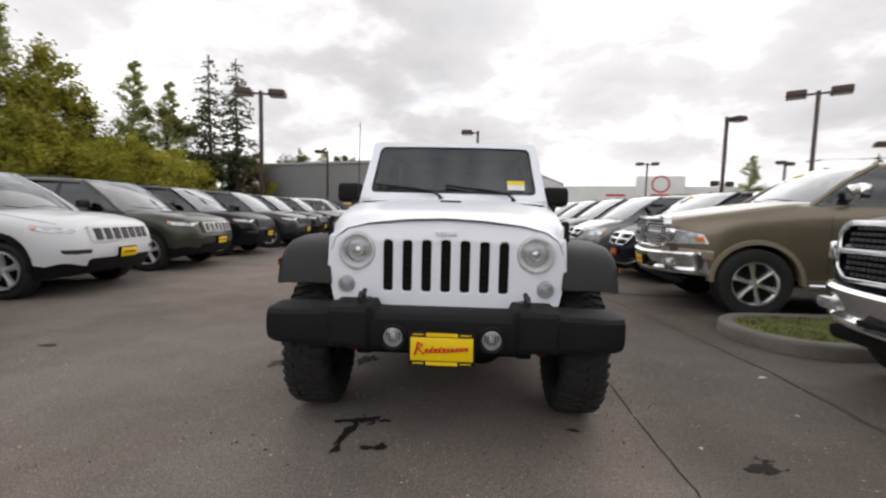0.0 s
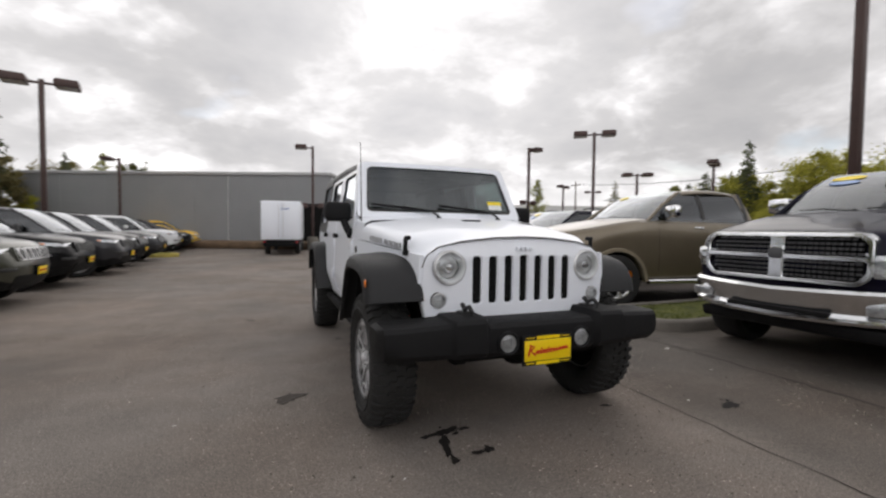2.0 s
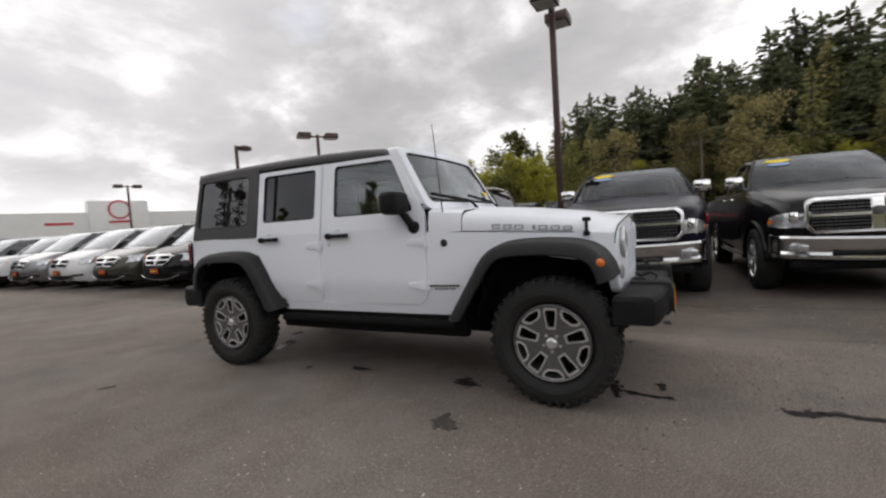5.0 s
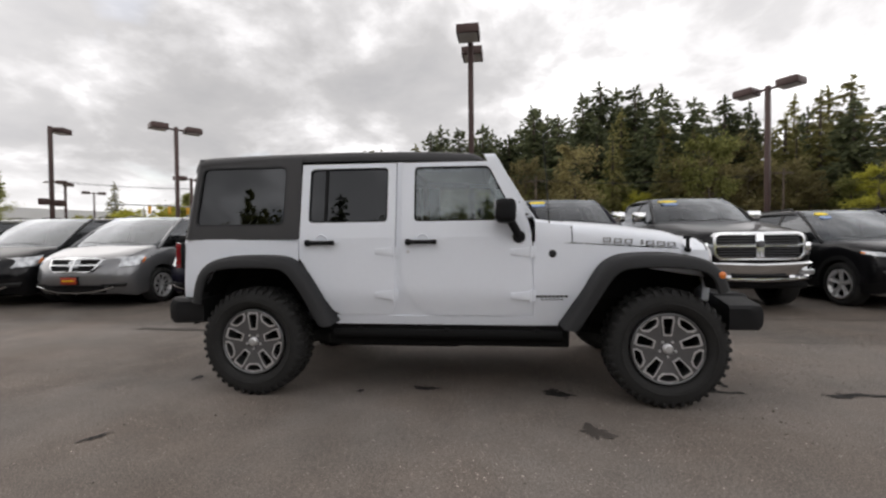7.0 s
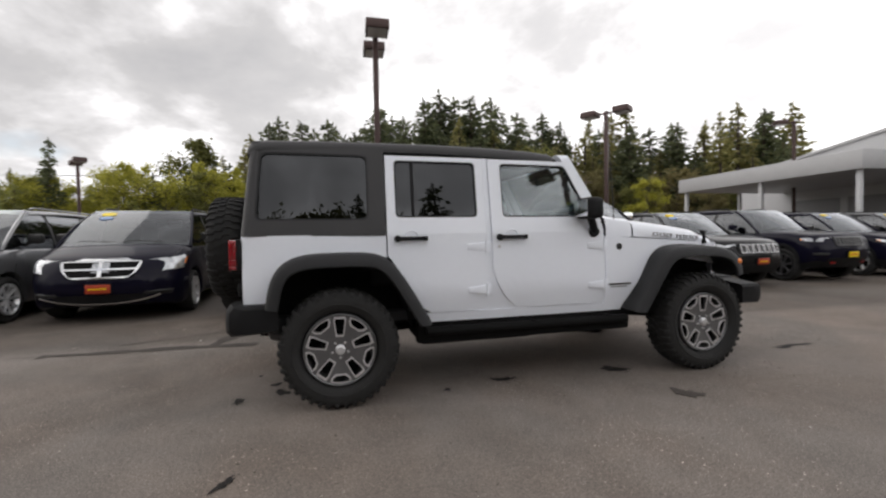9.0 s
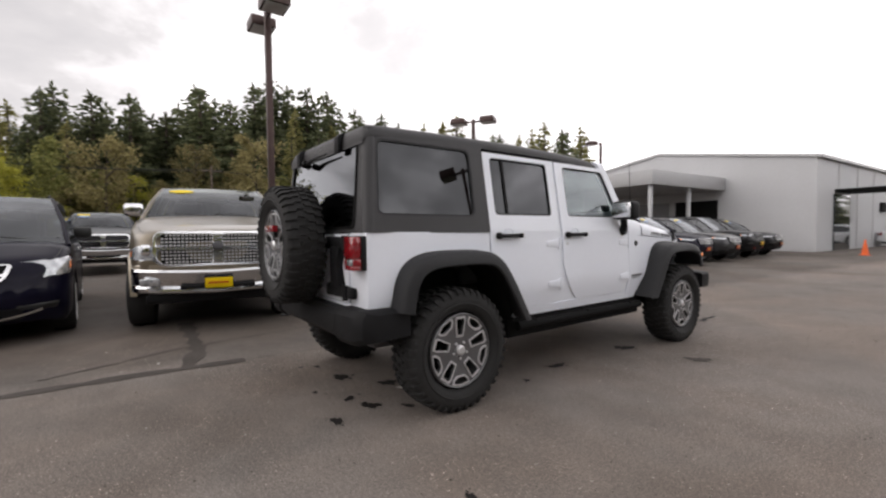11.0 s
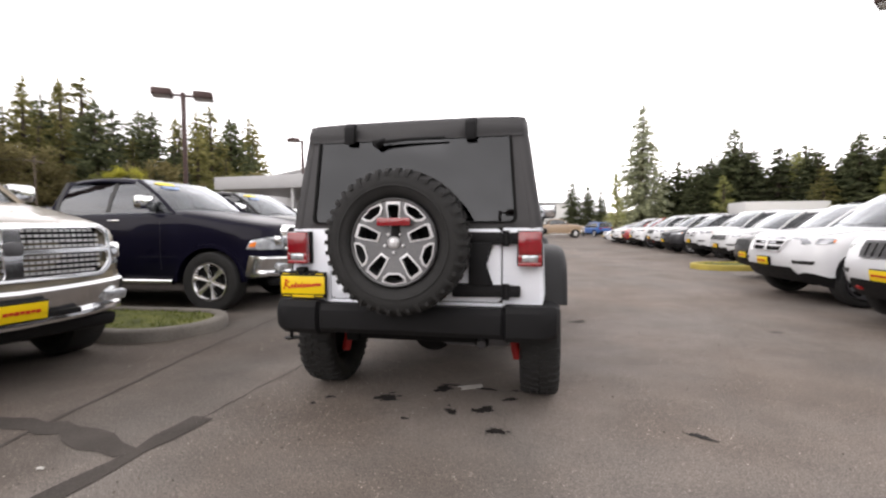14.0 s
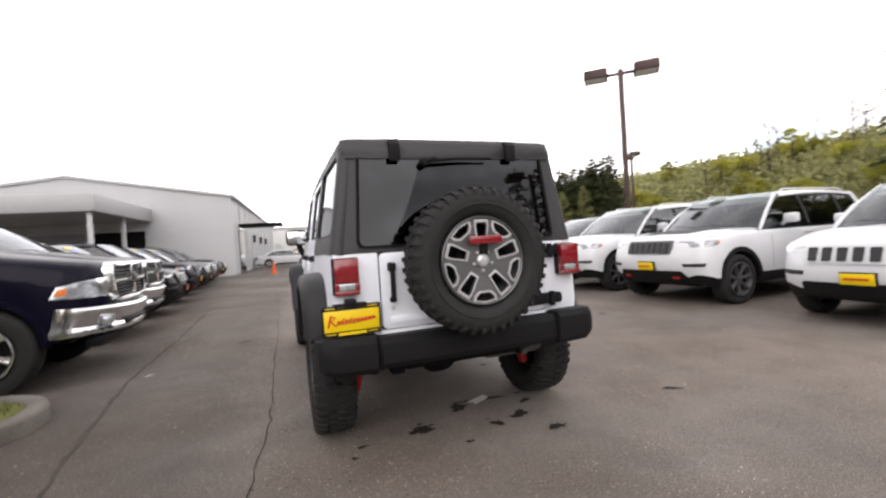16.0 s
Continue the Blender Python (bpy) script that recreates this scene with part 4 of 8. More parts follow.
    lathe(bm, [(0, 0.09), (0.12, 0.07)], 20, 0.01, 3.66, 1.085, "y")
    part("spare_carrier", bm, TRIM, car, "black spare wheel carrier")
    bm = bmesh.new()
    tube(bm, [(0.452, 3.60, 1.075), (0.452, 3.60, 0.90)], 0.014, 8)
    box(bm, 0.432, 0.474, 3.56, 3.612, 1.055, 1.105, 0.010)
    box(bm, 0.436, 0.470, 3.56, 3.605, 0.880, 0.910, 0.008)
    part("tailgate_handle", bm, TRIM, car, "black tailgate pull handle")
    bm = bmesh.new()
    lathe(bm, [(0.004, 0.0001), (0.004, 0.012), (0, 0.013)], 14, 0.452, 3.566, 0.845, "y")
    part("lock", bm, ALLOY, tailgate)
    offroad_wheel(car, pose(0.012, 3.800, 1.088, 0, 0, -90), "spare_wheel", "spare wheel with a slotted grey alloy rim")
    bm = bmesh.new()
    box(bm, -0.090, 0.095, 3.855, 3.895, 1.178, 1.222, 0.006)
    part("high_brake_lamp", bm, LENS_RED, car, "red brake lamp over the spare wheel")
    bm = bmesh.new()
    box(bm, -0.02, 0.025, 3.80, 3.862, 1.120, 1.20, 0.006)
    part("lamp_bracket", bm, TRIM, car)
    # rear plate
    plate_with_frame(car, pose(0.692, 3.600, 0.812, 0, 0, 180))
    bm = bmesh.new()
    box(bm, 0.60, 0.79, 3.55, 3.602, 0.74, 0.90, 0.01)
    box(bm, 0.665, 0.725, 3.57, 3.63, 0.895, 0.925, 0.008)
    part("plate_bracket", bm, TRIM, car, "black plate bracket")
    # flares
    ff = [(0.690, 0.535), (0.55, 0.755), (0.415, 0.975), (0.33, 1.030), (0.10, 1.042), (-0.17, 1.028), (-0.30, 0.985), (-0.365, 0.900), (-0.378, 0.800)]
    rf = [(3.415, 0.70), (3.38, 0.90), (3.30, 1.005), (3.16, 1.040), (2.90, 1.046), (2.66, 1.036), (2.56, 0.955), (2.45, 0.785), (2.315, 0.545)]
    for s in (-1, 1):
        bm = bmesh.new()
        sweep_flare(bm, s, ff, (0.0, 0.405), lambda y, z: min(smooth(J_HW, y), 0.76) - 0.008)
        fl = part("front_flare", bm, FLARE, car, "wide grained grey-black wheel-arch flare", 50)
        bm = bmesh.new()
        lathe(bm, [(s * 0.008, 0.0001), (s * 0.006, 0.017), (0, 0.024)], 18, s * 0.927, -0.312, 0.90, "x")
        part("side_marker", bm, LENS_AMBER, fl, "round amber side marker")
        bm = bmesh.new()
        sweep_flare(bm, s, rf, (2.947, 0.405), lambda y, z: 0.76)
        part("rear_flare", bm, FLARE, car, "wide grained grey-black wheel-arch flare", 50)
        for cy in (0.0, 2.947):
            bm = bmesh.new()
            pts = [(max(-0.345, cy + 0.50 * math.cos(radians(a))), max(0.80 if cy < 1 and a > 90 else 0.52, min(0.97, 0.45 + 0.58 * math.sin(radians(a))))) for a in range(-10, 191, 10)]
            rings = [[(s * x, y, z) for y, z in pts] for x in (0.53, 0.84)]
            loft(bm, rings, closed=False)
            rings = [[(s * 0.53, y, z) for y, z in pts], [(s * 0.53, cy + (y - cy) * 0.02, 0.5) for y, z in pts]]
            loft(bm, rings, closed=False)
            part("arch_liner", bm, DARK, car, "black inner wheel arch")
    # front bumper
    def bumper(xs, sec):
        b = bmesh.new()
        loft(b, [[(x, y, z) for y, z in sec(x)] for x in xs])
        return b

    def fsec(x):
        a = abs(x)
        yf = lerp([(0, -0.650), (0.345, -0.650), (0.365, -0.678), (0.535, -0.675), (0.555, -0.652), (0.80, -0.620), (0.885, -0.585), (0.91, -0.515)], a)
        zt = lerp([(0, 0.704), (0.335, 0.704), (0.350, 0.740), (0.545, 0.738), (0.560, 0.722), (0.885, 0.700), (0.91, 0.68)], a)
        zb = lerp([(0, 0.52), (0.33, 0.52), (0.40, 0.535), (0.85, 0.530), (0.925, 0.55)], a)
        yb = lerp([(0, -0.43), (0.60, -0.43), (0.925, -0.36)], a)
        return [(yb, zb), (yf + 0.03, zb), (yf + 0.006, zb + 0.03), (yf, (zb + zt) / 2), (yf + 0.006, zt - 0.026), (yf + 0.022, zt - 0.006), (yf + 0.045, zt), (yb, zt)]
    xs = [0, 0.15, 0.30, 0.333, 0.345, 0.352, 0.366, 0.45, 0.534, 0.546, 0.556, 0.562, 0.70, 0.80, 0.85, 0.885, 0.91]
    bm = bumper([-x for x in xs[:0:-1]] + xs, fsec)
    fb = part("front_bumper", bm, TRIM, car, "black grained plastic front bumper", 30)
    bm = bmesh.new()
    # dark box added for the shade below the bumper, not a real panel
    box(bm, -0.44, 0.44, -0.54, -0.45, 0.475, 0.525, 0.02)
    part("under_bumper_filler", bm, DARK, fb, "dark filler for the shade under the bumper")
    for s in (-1, 1):
        bm = bmesh.new()
        lathe(bm, [(0.03, 0.0001), (0.03, 0.062), (-0.006, 0.064), (-0.014, 0.058), (-0.006, 0.047), (0.028, 0.046)], 28, s * 0.235, -0.660, 0.598, "y")
        fog = part("fog_lamp", bm, TRIM, fb, "round fog lamp in a black ring")
        bm = bmesh.new()
        lathe(bm, [(-0.016, 0.0001), (-0.013, 0.025), (-0.004, 0.047)], 28, s * 0.235, -0.660, 0.598, "y")
        part("lens", bm, G_LAMP, fog, "clear fog lamp lens")
        bm = bmesh.new()
        lathe(bm, [(0.026, 0.0001), (0.022, 0.020), (0.008, 0.040), (-0.003, 0.047)], 28, s * 0.235, -0.660, 0.598, "y")
        lathe(bm, [(0.0, 0.0001), (0.002, 0.012), (0.02, 0.014)], 14, s * 0.235, -0.660, 0.598, "y")
        for k in range(-3, 4):
            hh = 0.9 * math.sqrt(0.045 ** 2 - (k * 0.012) ** 2)
            box(bm, s * 0.235 + k * 0.012 - 0.0022, s * 0.235 + k * 0.012 + 0.0022, -0.664, -0.655, 0.598 - hh, 0.598 + hh)
        part("lamp_bowl", bm, LAMP_GREY, fog, "grey bowl with upright ribs")
        bm = bmesh.new()
        tube(bm, [(s * 0.415, -0.47, 0.72), (s * 0.415, -0.50, 0.765), (s * 0.415, -0.55, 0.785), (s * 0.415, -0.585, 0.765), (s * 0.415, -0.58, 0.735)], 0.012, 8)
        box(bm, s * 0.415 - 0.030, s * 0.415 + 0.030, -0.52, -0.44, 0.725, 0.750, 0.006)
        tube(bm, [(s * 0.415, -0.50, 0.76), (s * 0.415, -0.46, 0.785)], 0.013, 8)
        part("tow_hook", bm, INK_BLACK, fb, "black tow hook")
    plate_with_frame(car, pose(0.0, -0.682, 0.552))
    # rear bumper
    def rsec(x):
        a = abs(x)
        yf = lerp([(0, 3.668), (0.548, 3.668), (0.562, 3.650), (0.576, 3.678), (0.70, 3.675), (0.80, 3.660), (0.855, 3.630), (0.880, 3.570)], a)
        zt = lerp([(0, 0.705), (0.548, 0.705), (0.576, 0.722), (0.84, 0.722), (0.880, 0.700)], a)
        zb = lerp([(0, 0.530), (0.55, 0.530), (0.576, 0.518), (0.80, 0.520), (0.880, 0.545)], a)
        yb = lerp([(0, 3.47), (0.88, 3.33)], a)
        return [(yb, zb + 0.010), (yf - 0.03, zb), (yf - 0.004, zb + 0.032), (yf, (zb + zt) / 2), (yf - 0.004, zt - 0.035), (yf - 0.03, zt), (yb, zt)]
    xs = [0, 0.3, 0.547, 0.555, 0.562, 0.569, 0.577, 0.65, 0.70, 0.75, 0.80, 0.83, 0.855, 0.87, 0.880]
    bm = bumper([-x for x in xs[:0:-1]] + xs, rsec)
    rb = part("rear_bumper", bm, TRIM, car, "black grained plastic rear bumper", 30)
    bm = bmesh.new()
    lathe(bm, [(0, 0.028), (-0.012, 0.030), (-0.02, 0.012), (-0.07, 0.010)], 16, 0.80, 3.56, 0.535, "z")
    lathe(bm, [(0, 0.0001), (0, 0.045), (-0.008, 0.045), (-0.010, 0.0001)], 16, 0.80, 3.56, 0.468, "z")
    part("hitch_socket", bm, TRIM, rb)
    # frame, axles, exhaust, tanks
    bm = bmesh.new()
    for s in (-1, 1):
        box(bm, s * 0.42 - 0.04, s * 0.42 + 0.04, -0.45, 3.48, 0.44, 0.56, 0.01)
    for y in (-0.35, 0.7, 1.6, 2.4, 3.4):
        box(bm, -0.42, 0.42, y - 0.05, y + 0.05, 0.45, 0.53, 0.01)
    box(bm, -0.34, 0.34, 0.55, 1.35, 0.30, 0.48, 0.04)
    box(bm, -0.58, 0.58, 1.4, 2.35, 0.31, 0.50, 0.04)
    part("chassis_frame", bm, DARK, car, "black ladder frame and tanks")
    for cy, dx in ((0.0, 0.22), (2.947, 0.0)):
        bm = bmesh.new()
        tube(bm, [(-0.74, cy, 0.405), (0.74, cy, 0.405)], 0.045, 10)
        lathe(bm, [(-0.13, 0.02), (-0.10, 0.12), (0, 0.155), (0.10, 0.12), (0.13, 0.02)], 20, dx, cy, 0.405, "y")
        for s in (-1, 1):
            tube(bm, [(s * 0.50, cy + (0.14 if cy > 1 else 0.0), 0.36), (s * 0.50, cy + (0.16 if cy > 1 else 0.05), 0.80)], 0.035, 8)
            tube(bm, [(s * 0.46, cy, 0.40), (s * 0.44, cy + (0.85 if cy < 1 else -0.85), 0.48)], 0.028, 8)
        part("axle", bm, DARK, car, "black live axle with its dampers")
        for s in (-1, 1):
            bm = bmesh.new()
            tube(bm, [(s * 0.63, cy + 0.15, 0.27), (s * 0.60, cy + 0.16, 0.40), (s * 0.54, cy + 0.17, 0.64)], 0.032, 10)
            part("damper", bm, RED_METAL, car, "red damper")
    bm = bmesh.new()
    tube(bm, [(-0.35, 2.2, 0.42), (-0.40, 2.7, 0.58), (-0.40, 3.2, 0.55), (-0.42, 3.50, 0.46)], 0.028, 8)
    box(bm, -0.60, -0.15, 3.22, 3.44, 0.42, 0.53, 0.05)
    part("exhaust", bm, DARK_ALLOY, car, "dull steel exhaust and silencer")
    for s in (-1, 1):
        for cy in (0.0, 2.947):
            m = pose(s * 0.815, cy, 0.401) if s < 0 else pose(s * 0.815, cy, 0.401, 0, 0, 180)
            offroad_wheel(car, m)
    # cabin
    bm = bmesh.new()
    box(bm, -0.70, 0.70, 0.80, 3.50, 0.54, 0.60)
    box(bm, -0.69, 0.69, 0.86, 1.12, 1.02, 1.290, 0.03)
    box(bm, -0.14, 0.14, 1.1, 2.0, 0.60, 0.86, 0.03)
    for s in (-1, 1):
        for y in (2.50, 3.45):
            tube(bm, [(s * 0.66, y, 1.15), (s * 0.60, y - 0.02, 1.70)], 0.035, 8)
        tube(bm, [(s * 0.58, 1.40, 1.70), (s * 0.60, 2.5, 1.74), (s * 0.60, 3.42, 1.72)], 0.035, 8)
        tube(bm, [(s * 0.66, 1.86, 1.1), (s * 0.60, 1.86, 1.73)], 0.035, 8)
    tube(bm, [(-0.60, 1.86, 1.74), (0.60, 1.86, 1.74)], 0.035, 8)
    part("cabin_trim", bm, CABIN, car, "dark dashboard, floor and padded roll bars")
    for x, y in ((-0.37, 1.45), (0.37, 1.45), (-0.34, 2.30), (0.34, 2.30)):
        bm = bmesh.new()
        box(bm, x - 0.25, x + 0.25, y - 0.05, y + 0.42, 0.78, 0.93, 0.05, 3)
        prism(bm, [(y + 0.34, 0.88), (y + 0.46, 0.90), (y + 0.60, 1.42), (y + 0.50, 1.44)], "x", x - 0.23, x + 0.23, 0.04, 3)
        box(bm, x - 0.13, x + 0.13, y + 0.51, y + 0.61, 1.45, 1.60, 0.035, 3)
        part("seat", bm, CABIN, car, "dark cloth seat with a headrest")
    bm = bmesh.new()
    t = bmesh.new()
    lathe(t, [(0.016 * math.cos(radians(a)), 0.185 + 0.016 * math.sin(radians(a))) for a in range(0, 360, 45)], 28, closed=True, axis="y")
    box(t, -0.18, 0.18, -0.012, 0.012, -0.02, 0.02, 0.006)
    lathe(t, [(-0.02, 0.0001), (-0.02, 0.05), (0.02, 0.06)], 14, axis="y")
    merge(bm, t, pose(0.37, 1.30, 1.17, -22))
    part("steering_wheel", bm, CABIN, car, "black steering wheel")
    bm = bmesh.new()
    box(bm, -0.12, 0.12, 1.10, 1.14, 1.60, 1.675, 0.015)
    tube(bm, [(0, 1.11, 1.66), (0, 1.09, 1.71)], 0.010, 6)
    part("rear_view_mirror", bm, CABIN, car, "black inside mirror")
    bm = bmesh.new()
    tube(bm, [(-0.742, 0.755, 1.20), (-0.742, 0.775, 1.55), (-0.742, 0.80, 1.88)], 0.0048, 6, 0.0025)
    lathe(bm, [(-0.02, 0.018), (0.01, 0.016), (0.05, 0.006)], 12, -0.742, 0.755, 1.20, "z")
    part("aerial", bm, INK_BLACK, car, "thin black aerial")
    return car


off_roader()


# ---- the other vehicles ----
def soften(bm, d):
    """Round the front edges of a pierced plate."""
    y0 = min(v.co.y for v in bm.verts)
    es = [e for e in bm.edges if len(e.link_faces) == 2 and e.calc_face_angle(0) > 0.9 and all(abs(v.co.y - y0) < 1e-4 for v in e.verts)]
    bmesh.ops.bevel(bm, geom=es, offset=d, segments=3, affect="EDGES", clamp_overlap=True)


def front_panel(bm, shape, y0, y1, n=12):
    """A plate across the nose, in columns so that it can follow the nose's bend: shape is (z, half width)."""
    rings = []
    for i in range(n + 1):
        u = -1 + 2 * i / n
        rings.append([(u * w, y0, z) for z, w in shape] + [(u * w, y1, z) for z, w in shape[::-1]])
    loft(bm, rings)
    return bm


def road_wheel(parent, at, r=0.36, rim=0.25, w=0.23, spokes=5, bright=True):
    """A road wheel that faces -x. Parts: spokes, hub cap, tyre."""
    bm = bmesh.new()
    k = rim
    lathe(bm, [(-0.030, k * 0.93), (-0.048, k * 0.96), (-0.046, k * 1.02), (0.0, k * 1.02), (0.06, k * 0.9), (0.06, k * 0.86), (-0.02, k * 0.90)], 40, closed=True)
    finish = {True: ALLOY, False: DARK_ALLOY, "polished": POLISHED}[bright]
    wheel = part("wheel", bm, finish, parent, "", 30, at)
    for i in range(spokes):
        bm = bmesh.new()
        t = 2 * math.pi * i / spokes + 0.3
        cs, sn = math.cos(t), math.sin(t)
        rings = []
        for f, wd, out in ((0.10, 0.16, -0.026), (0.35, 0.13, -0.022), (0.65, 0.15, -0.034), (0.92, 0.21, -0.046)):
            w2 = wd * k * 5.6 / (spokes + 0.6)
            sec = [(-w2, out + 0.030), (-w2 * 0.8, out + 0.006), (-w2 * 0.2, out), (0, out + 0.006), (w2 * 0.2, out), (w2 * 0.8, out + 0.006), (w2, out + 0.030)]
            rings.append([(x, f * k * cs - o * sn, f * k * sn + o * cs) for o, x in sec])
        loft(bm, rings)
        part("spoke", bm, finish, wheel, "", 30)
    bm = bmesh.new()
    lathe(bm, [(-0.030, 0.0001), (-0.028, 0.028), (-0.015, 0.034)], 16)
    part("hub_cap", bm, finish, wheel, "", 30)
    bm = bmesh.new()
    lathe(bm, [(0.03, 0.0001), (0.03, k * 0.88)], 30)
    lathe(bm, [(0.01, 0.0001), (0.01, k * 0.55), (0.028, k * 0.56)], 24)
    part("brake_disc", bm, DARK, wheel)
    bm = bmesh.new()
    h = w / 2
    prof = [(-h * 0.5, k), (-h * 0.8, k * 1.06), (-h, (k + r) / 2), (-h * 0.92, r * 0.95), (-h * 0.72, r * 0.99), (0, r), (h * 0.72, r * 0.99), (h * 0.92, r * 0.95), (h, (k + r) / 2), (h * 0.6, k)]
    lathe(bm, [(a + h * 0.62, b) for a, b in prof], 44, closed=True)
    part("tyre", bm, RUBBER, wheel)
    return wheel


KINDS = {
    "suv": dict(L=4.62, W=1.86, H=1.67, yf=0.88, yr=3.60, R=0.355, rim=0.235, sill=0.30,
                deck=[(0, 0.74), (0.03, 0.88), (0.10, 0.965), (0.30, 1.005), (0.95, 1.075), (1.2, 1.085), (4.2, 1.085), (4.50, 1.05), (4.58, 0.95), (4.62, 0.75)],
                bottom=[(0, 0.30), (0.25, 0.24), (0.5, 0.27), (3.9, 0.30), (4.62, 0.42)],
                plan=[(0, 0.60), (0.02, 0.70), (0.06, 0.78), (0.14, 0.84), (0.28, 0.885), (0.6, 0.915), (1.2, 0.93), (3.6, 0.93), (4.2, 0.89), (4.5, 0.80), (4.62, 0.66)],
                glassbase=(1.30, 4.42), rooffront=2.12, roofrear=4.10, wb=0.845, wt=0.665, belt=1.08, pillars=(2.55, 3.52)),
    "large_suv": dict(L=4.85, W=1.94, H=1.74, yf=0.82, yr=3.78, R=0.375, rim=0.25, sill=0.32,
                deck=[(0, 0.80), (0.025, 0.98), (0.08, 1.06), (0.30, 1.09), (1.05, 1.145), (1.4, 1.145), (4.4, 1.145), (4.72, 1.11), (4.80, 1.0), (4.85, 0.8)],
                bottom=[(0, 0.34), (0.25, 0.27), (0.5, 0.30), (4.1, 0.33), (4.85, 0.45)],
                plan=[(0, 0.66), (0.02, 0.76), (0.06, 0.84), (0.14, 0.89), (0.28, 0.925), (0.6, 0.955), (1.2, 0.97), (3.8, 0.97), (4.4, 0.93), (4.7, 0.84), (4.85, 0.70)],
                glassbase=(1.36, 4.66), rooffront=2.12, roofrear=4.38, wb=0.885, wt=0.70, belt=1.14, pillars=(2.68, 3.70)),
    "minivan": dict(L=5.14, W=1.98, H=1.74, yf=0.98, yr=4.06, R=0.335, rim=0.225, sill=0.26,
                deck=[(0, 0.72), (0.03, 0.86), (0.10, 0.93), (0.35, 1.01), (0.85, 1.11), (1.2, 1.12), (4.7, 1.11), (5.02, 1.05), (5.08, 0.95), (5.14, 0.75)],
                bottom=[(0, 0.26), (0.25, 0.20), (0.5, 0.24), (4.4, 0.26), (5.14, 0.36)],
                plan=[(0, 0.58), (0.02, 0.70), (0.06, 0.80), (0.14, 0.87), (0.25, 0.92), (0.6, 0.96), (1.2, 0.99), (4.2, 0.99), (4.8, 0.96), (5.05, 0.88), (5.14, 0.78)],
                glassbase=(0.90, 4.98), rooffront=1.84, roofrear=4.80, wb=0.91, wt=0.74, belt=1.11, pillars=(2.35, 3.55)),
    "sedan": dict(L=4.75, W=1.83, H=1.44, yf=0.93, yr=3.70, R=0.325, rim=0.225, sill=0.24,
                deck=[(0, 0.60), (0.03, 0.70), (0.12, 0.77), (0.35, 0.82), (1.10, 0.945), (1.4, 0.955), (3.9, 0.985), (4.55, 1.0), (4.68, 0.96), (4.75, 0.75)],
                bottom=[(0, 0.24), (0.25, 0.18), (0.5, 0.22), (4.0, 0.24), (4.75, 0.36)],
                plan=[(0, 0.58), (0.02, 0.69), (0.06, 0.77), (0.13, 0.82), (0.26, 0.87), (0.6, 0.90), (1.2, 0.915), (3.8, 0.915), (4.3, 0.88), (4.6, 0.80), (4.75, 0.66)],
                glassbase=(1.08, 4.25), rooffront=1.95, roofrear=3.35, wb=0.83, wt=0.62, belt=0.95, pillars=(2.55, 3.45)),
    "pickup": dict(L=5.82, W=2.02, H=1.955, yf=0.94, yr=4.55, R=0.425, rim=0.262, sill=0.44,
                deck=[(0, 1.08), (0.02, 1.17), (0.08, 1.222), (0.30, 1.268), (0.7, 1.335), (1.15, 1.412), (1.45, 1.445), (3.55, 1.42), (3.72, 1.41), (5.70, 1.39), (5.82, 1.36)],
                bottom=[(0, 0.62), (0.20, 0.50), (0.5, 0.46), (5.0, 0.50), (5.82, 0.62)],
                plan=[(0, 0.66), (0.03, 0.74), (0.09, 0.81), (0.25, 0.885), (0.7, 0.96), (1.4, 1.0), (5.5, 1.0), (5.75, 0.98), (5.82, 0.95)],
                glassbase=(1.46, 3.68), rooffront=2.22, roofrear=3.46, wb=0.90, wt=0.70, belt=1.415, pillars=(2.60, 3.48)),
}


NOSE = {"suv": (0.20, 0.58, 0.42, 0.10), "large_suv": (0.17, 0.66, 0.45, 0.09), "minivan": (0.20, 0.52, 0.60, 0.10), "sedan": (0.22, 0.48, 0.60, 0.10), "pickup": (0.07, 0.85, 0.12, 0.02)}


def nosed(bm, k):
    """Round the nose off: back towards its corners, back above and below the bumper's line."""
    side, zc, up, down = NOSE[k]
    half = KINDS[k]["W"] / 2
    for v in bm.verts:
        y = v.co.y
        if y < 1.0:
            f = (1 - max(0.0, y)) ** 2
            dz = v.co.z - zc
            curve = up * dz * dz * 1.6 + up * 0.12 * dz if dz > 0 else down * (dz / 0.25) ** 2
            v.co.y += f * (side * (abs(v.co.x) / half) ** 2.4 + min(curve, 0.35))
    return bm


BAND = {"suv": 0.17, "large_suv": 0.15, "minivan": 0.06, "sedan": 0.06, "pickup": 0.10}


def car_section(k, y):
    c = KINDS[k]
    zt, w, zb = smooth(c["deck"], y), smooth(c["plan"], y), lerp(c["bottom"], y)
    ra = c["R"] + 0.055
    for yw in (c["yf"], c["yr"]):
        if abs(y - yw) < ra:
            zb = max(zb, c["R"] + math.sqrt(max(0.0, ra * ra - (y - yw) ** 2)))
    crown = min(0.10, (zt - zb) * 0.25)
    zs = zt - crown
    h = zs - zb
    band = min(zb + 0.3 * h, max(zb + 0.02, lerp(c["bottom"], min(y, 0.5)) + BAND[k]))
    return [(w * 0.955, zb), (w * 0.99, band), (w, zb + 0.5 * h), (w * 0.995, zb + 0.72 * h), (w * 0.982, zs - 0.05 * h), (w * 0.955, zs + crown * 0.18), (w * 0.90, zs + crown * 0.50), (w * 0.78, zt - crown * 0.22), (w * 0.45, zt - 0.008), (0.0, zt)]


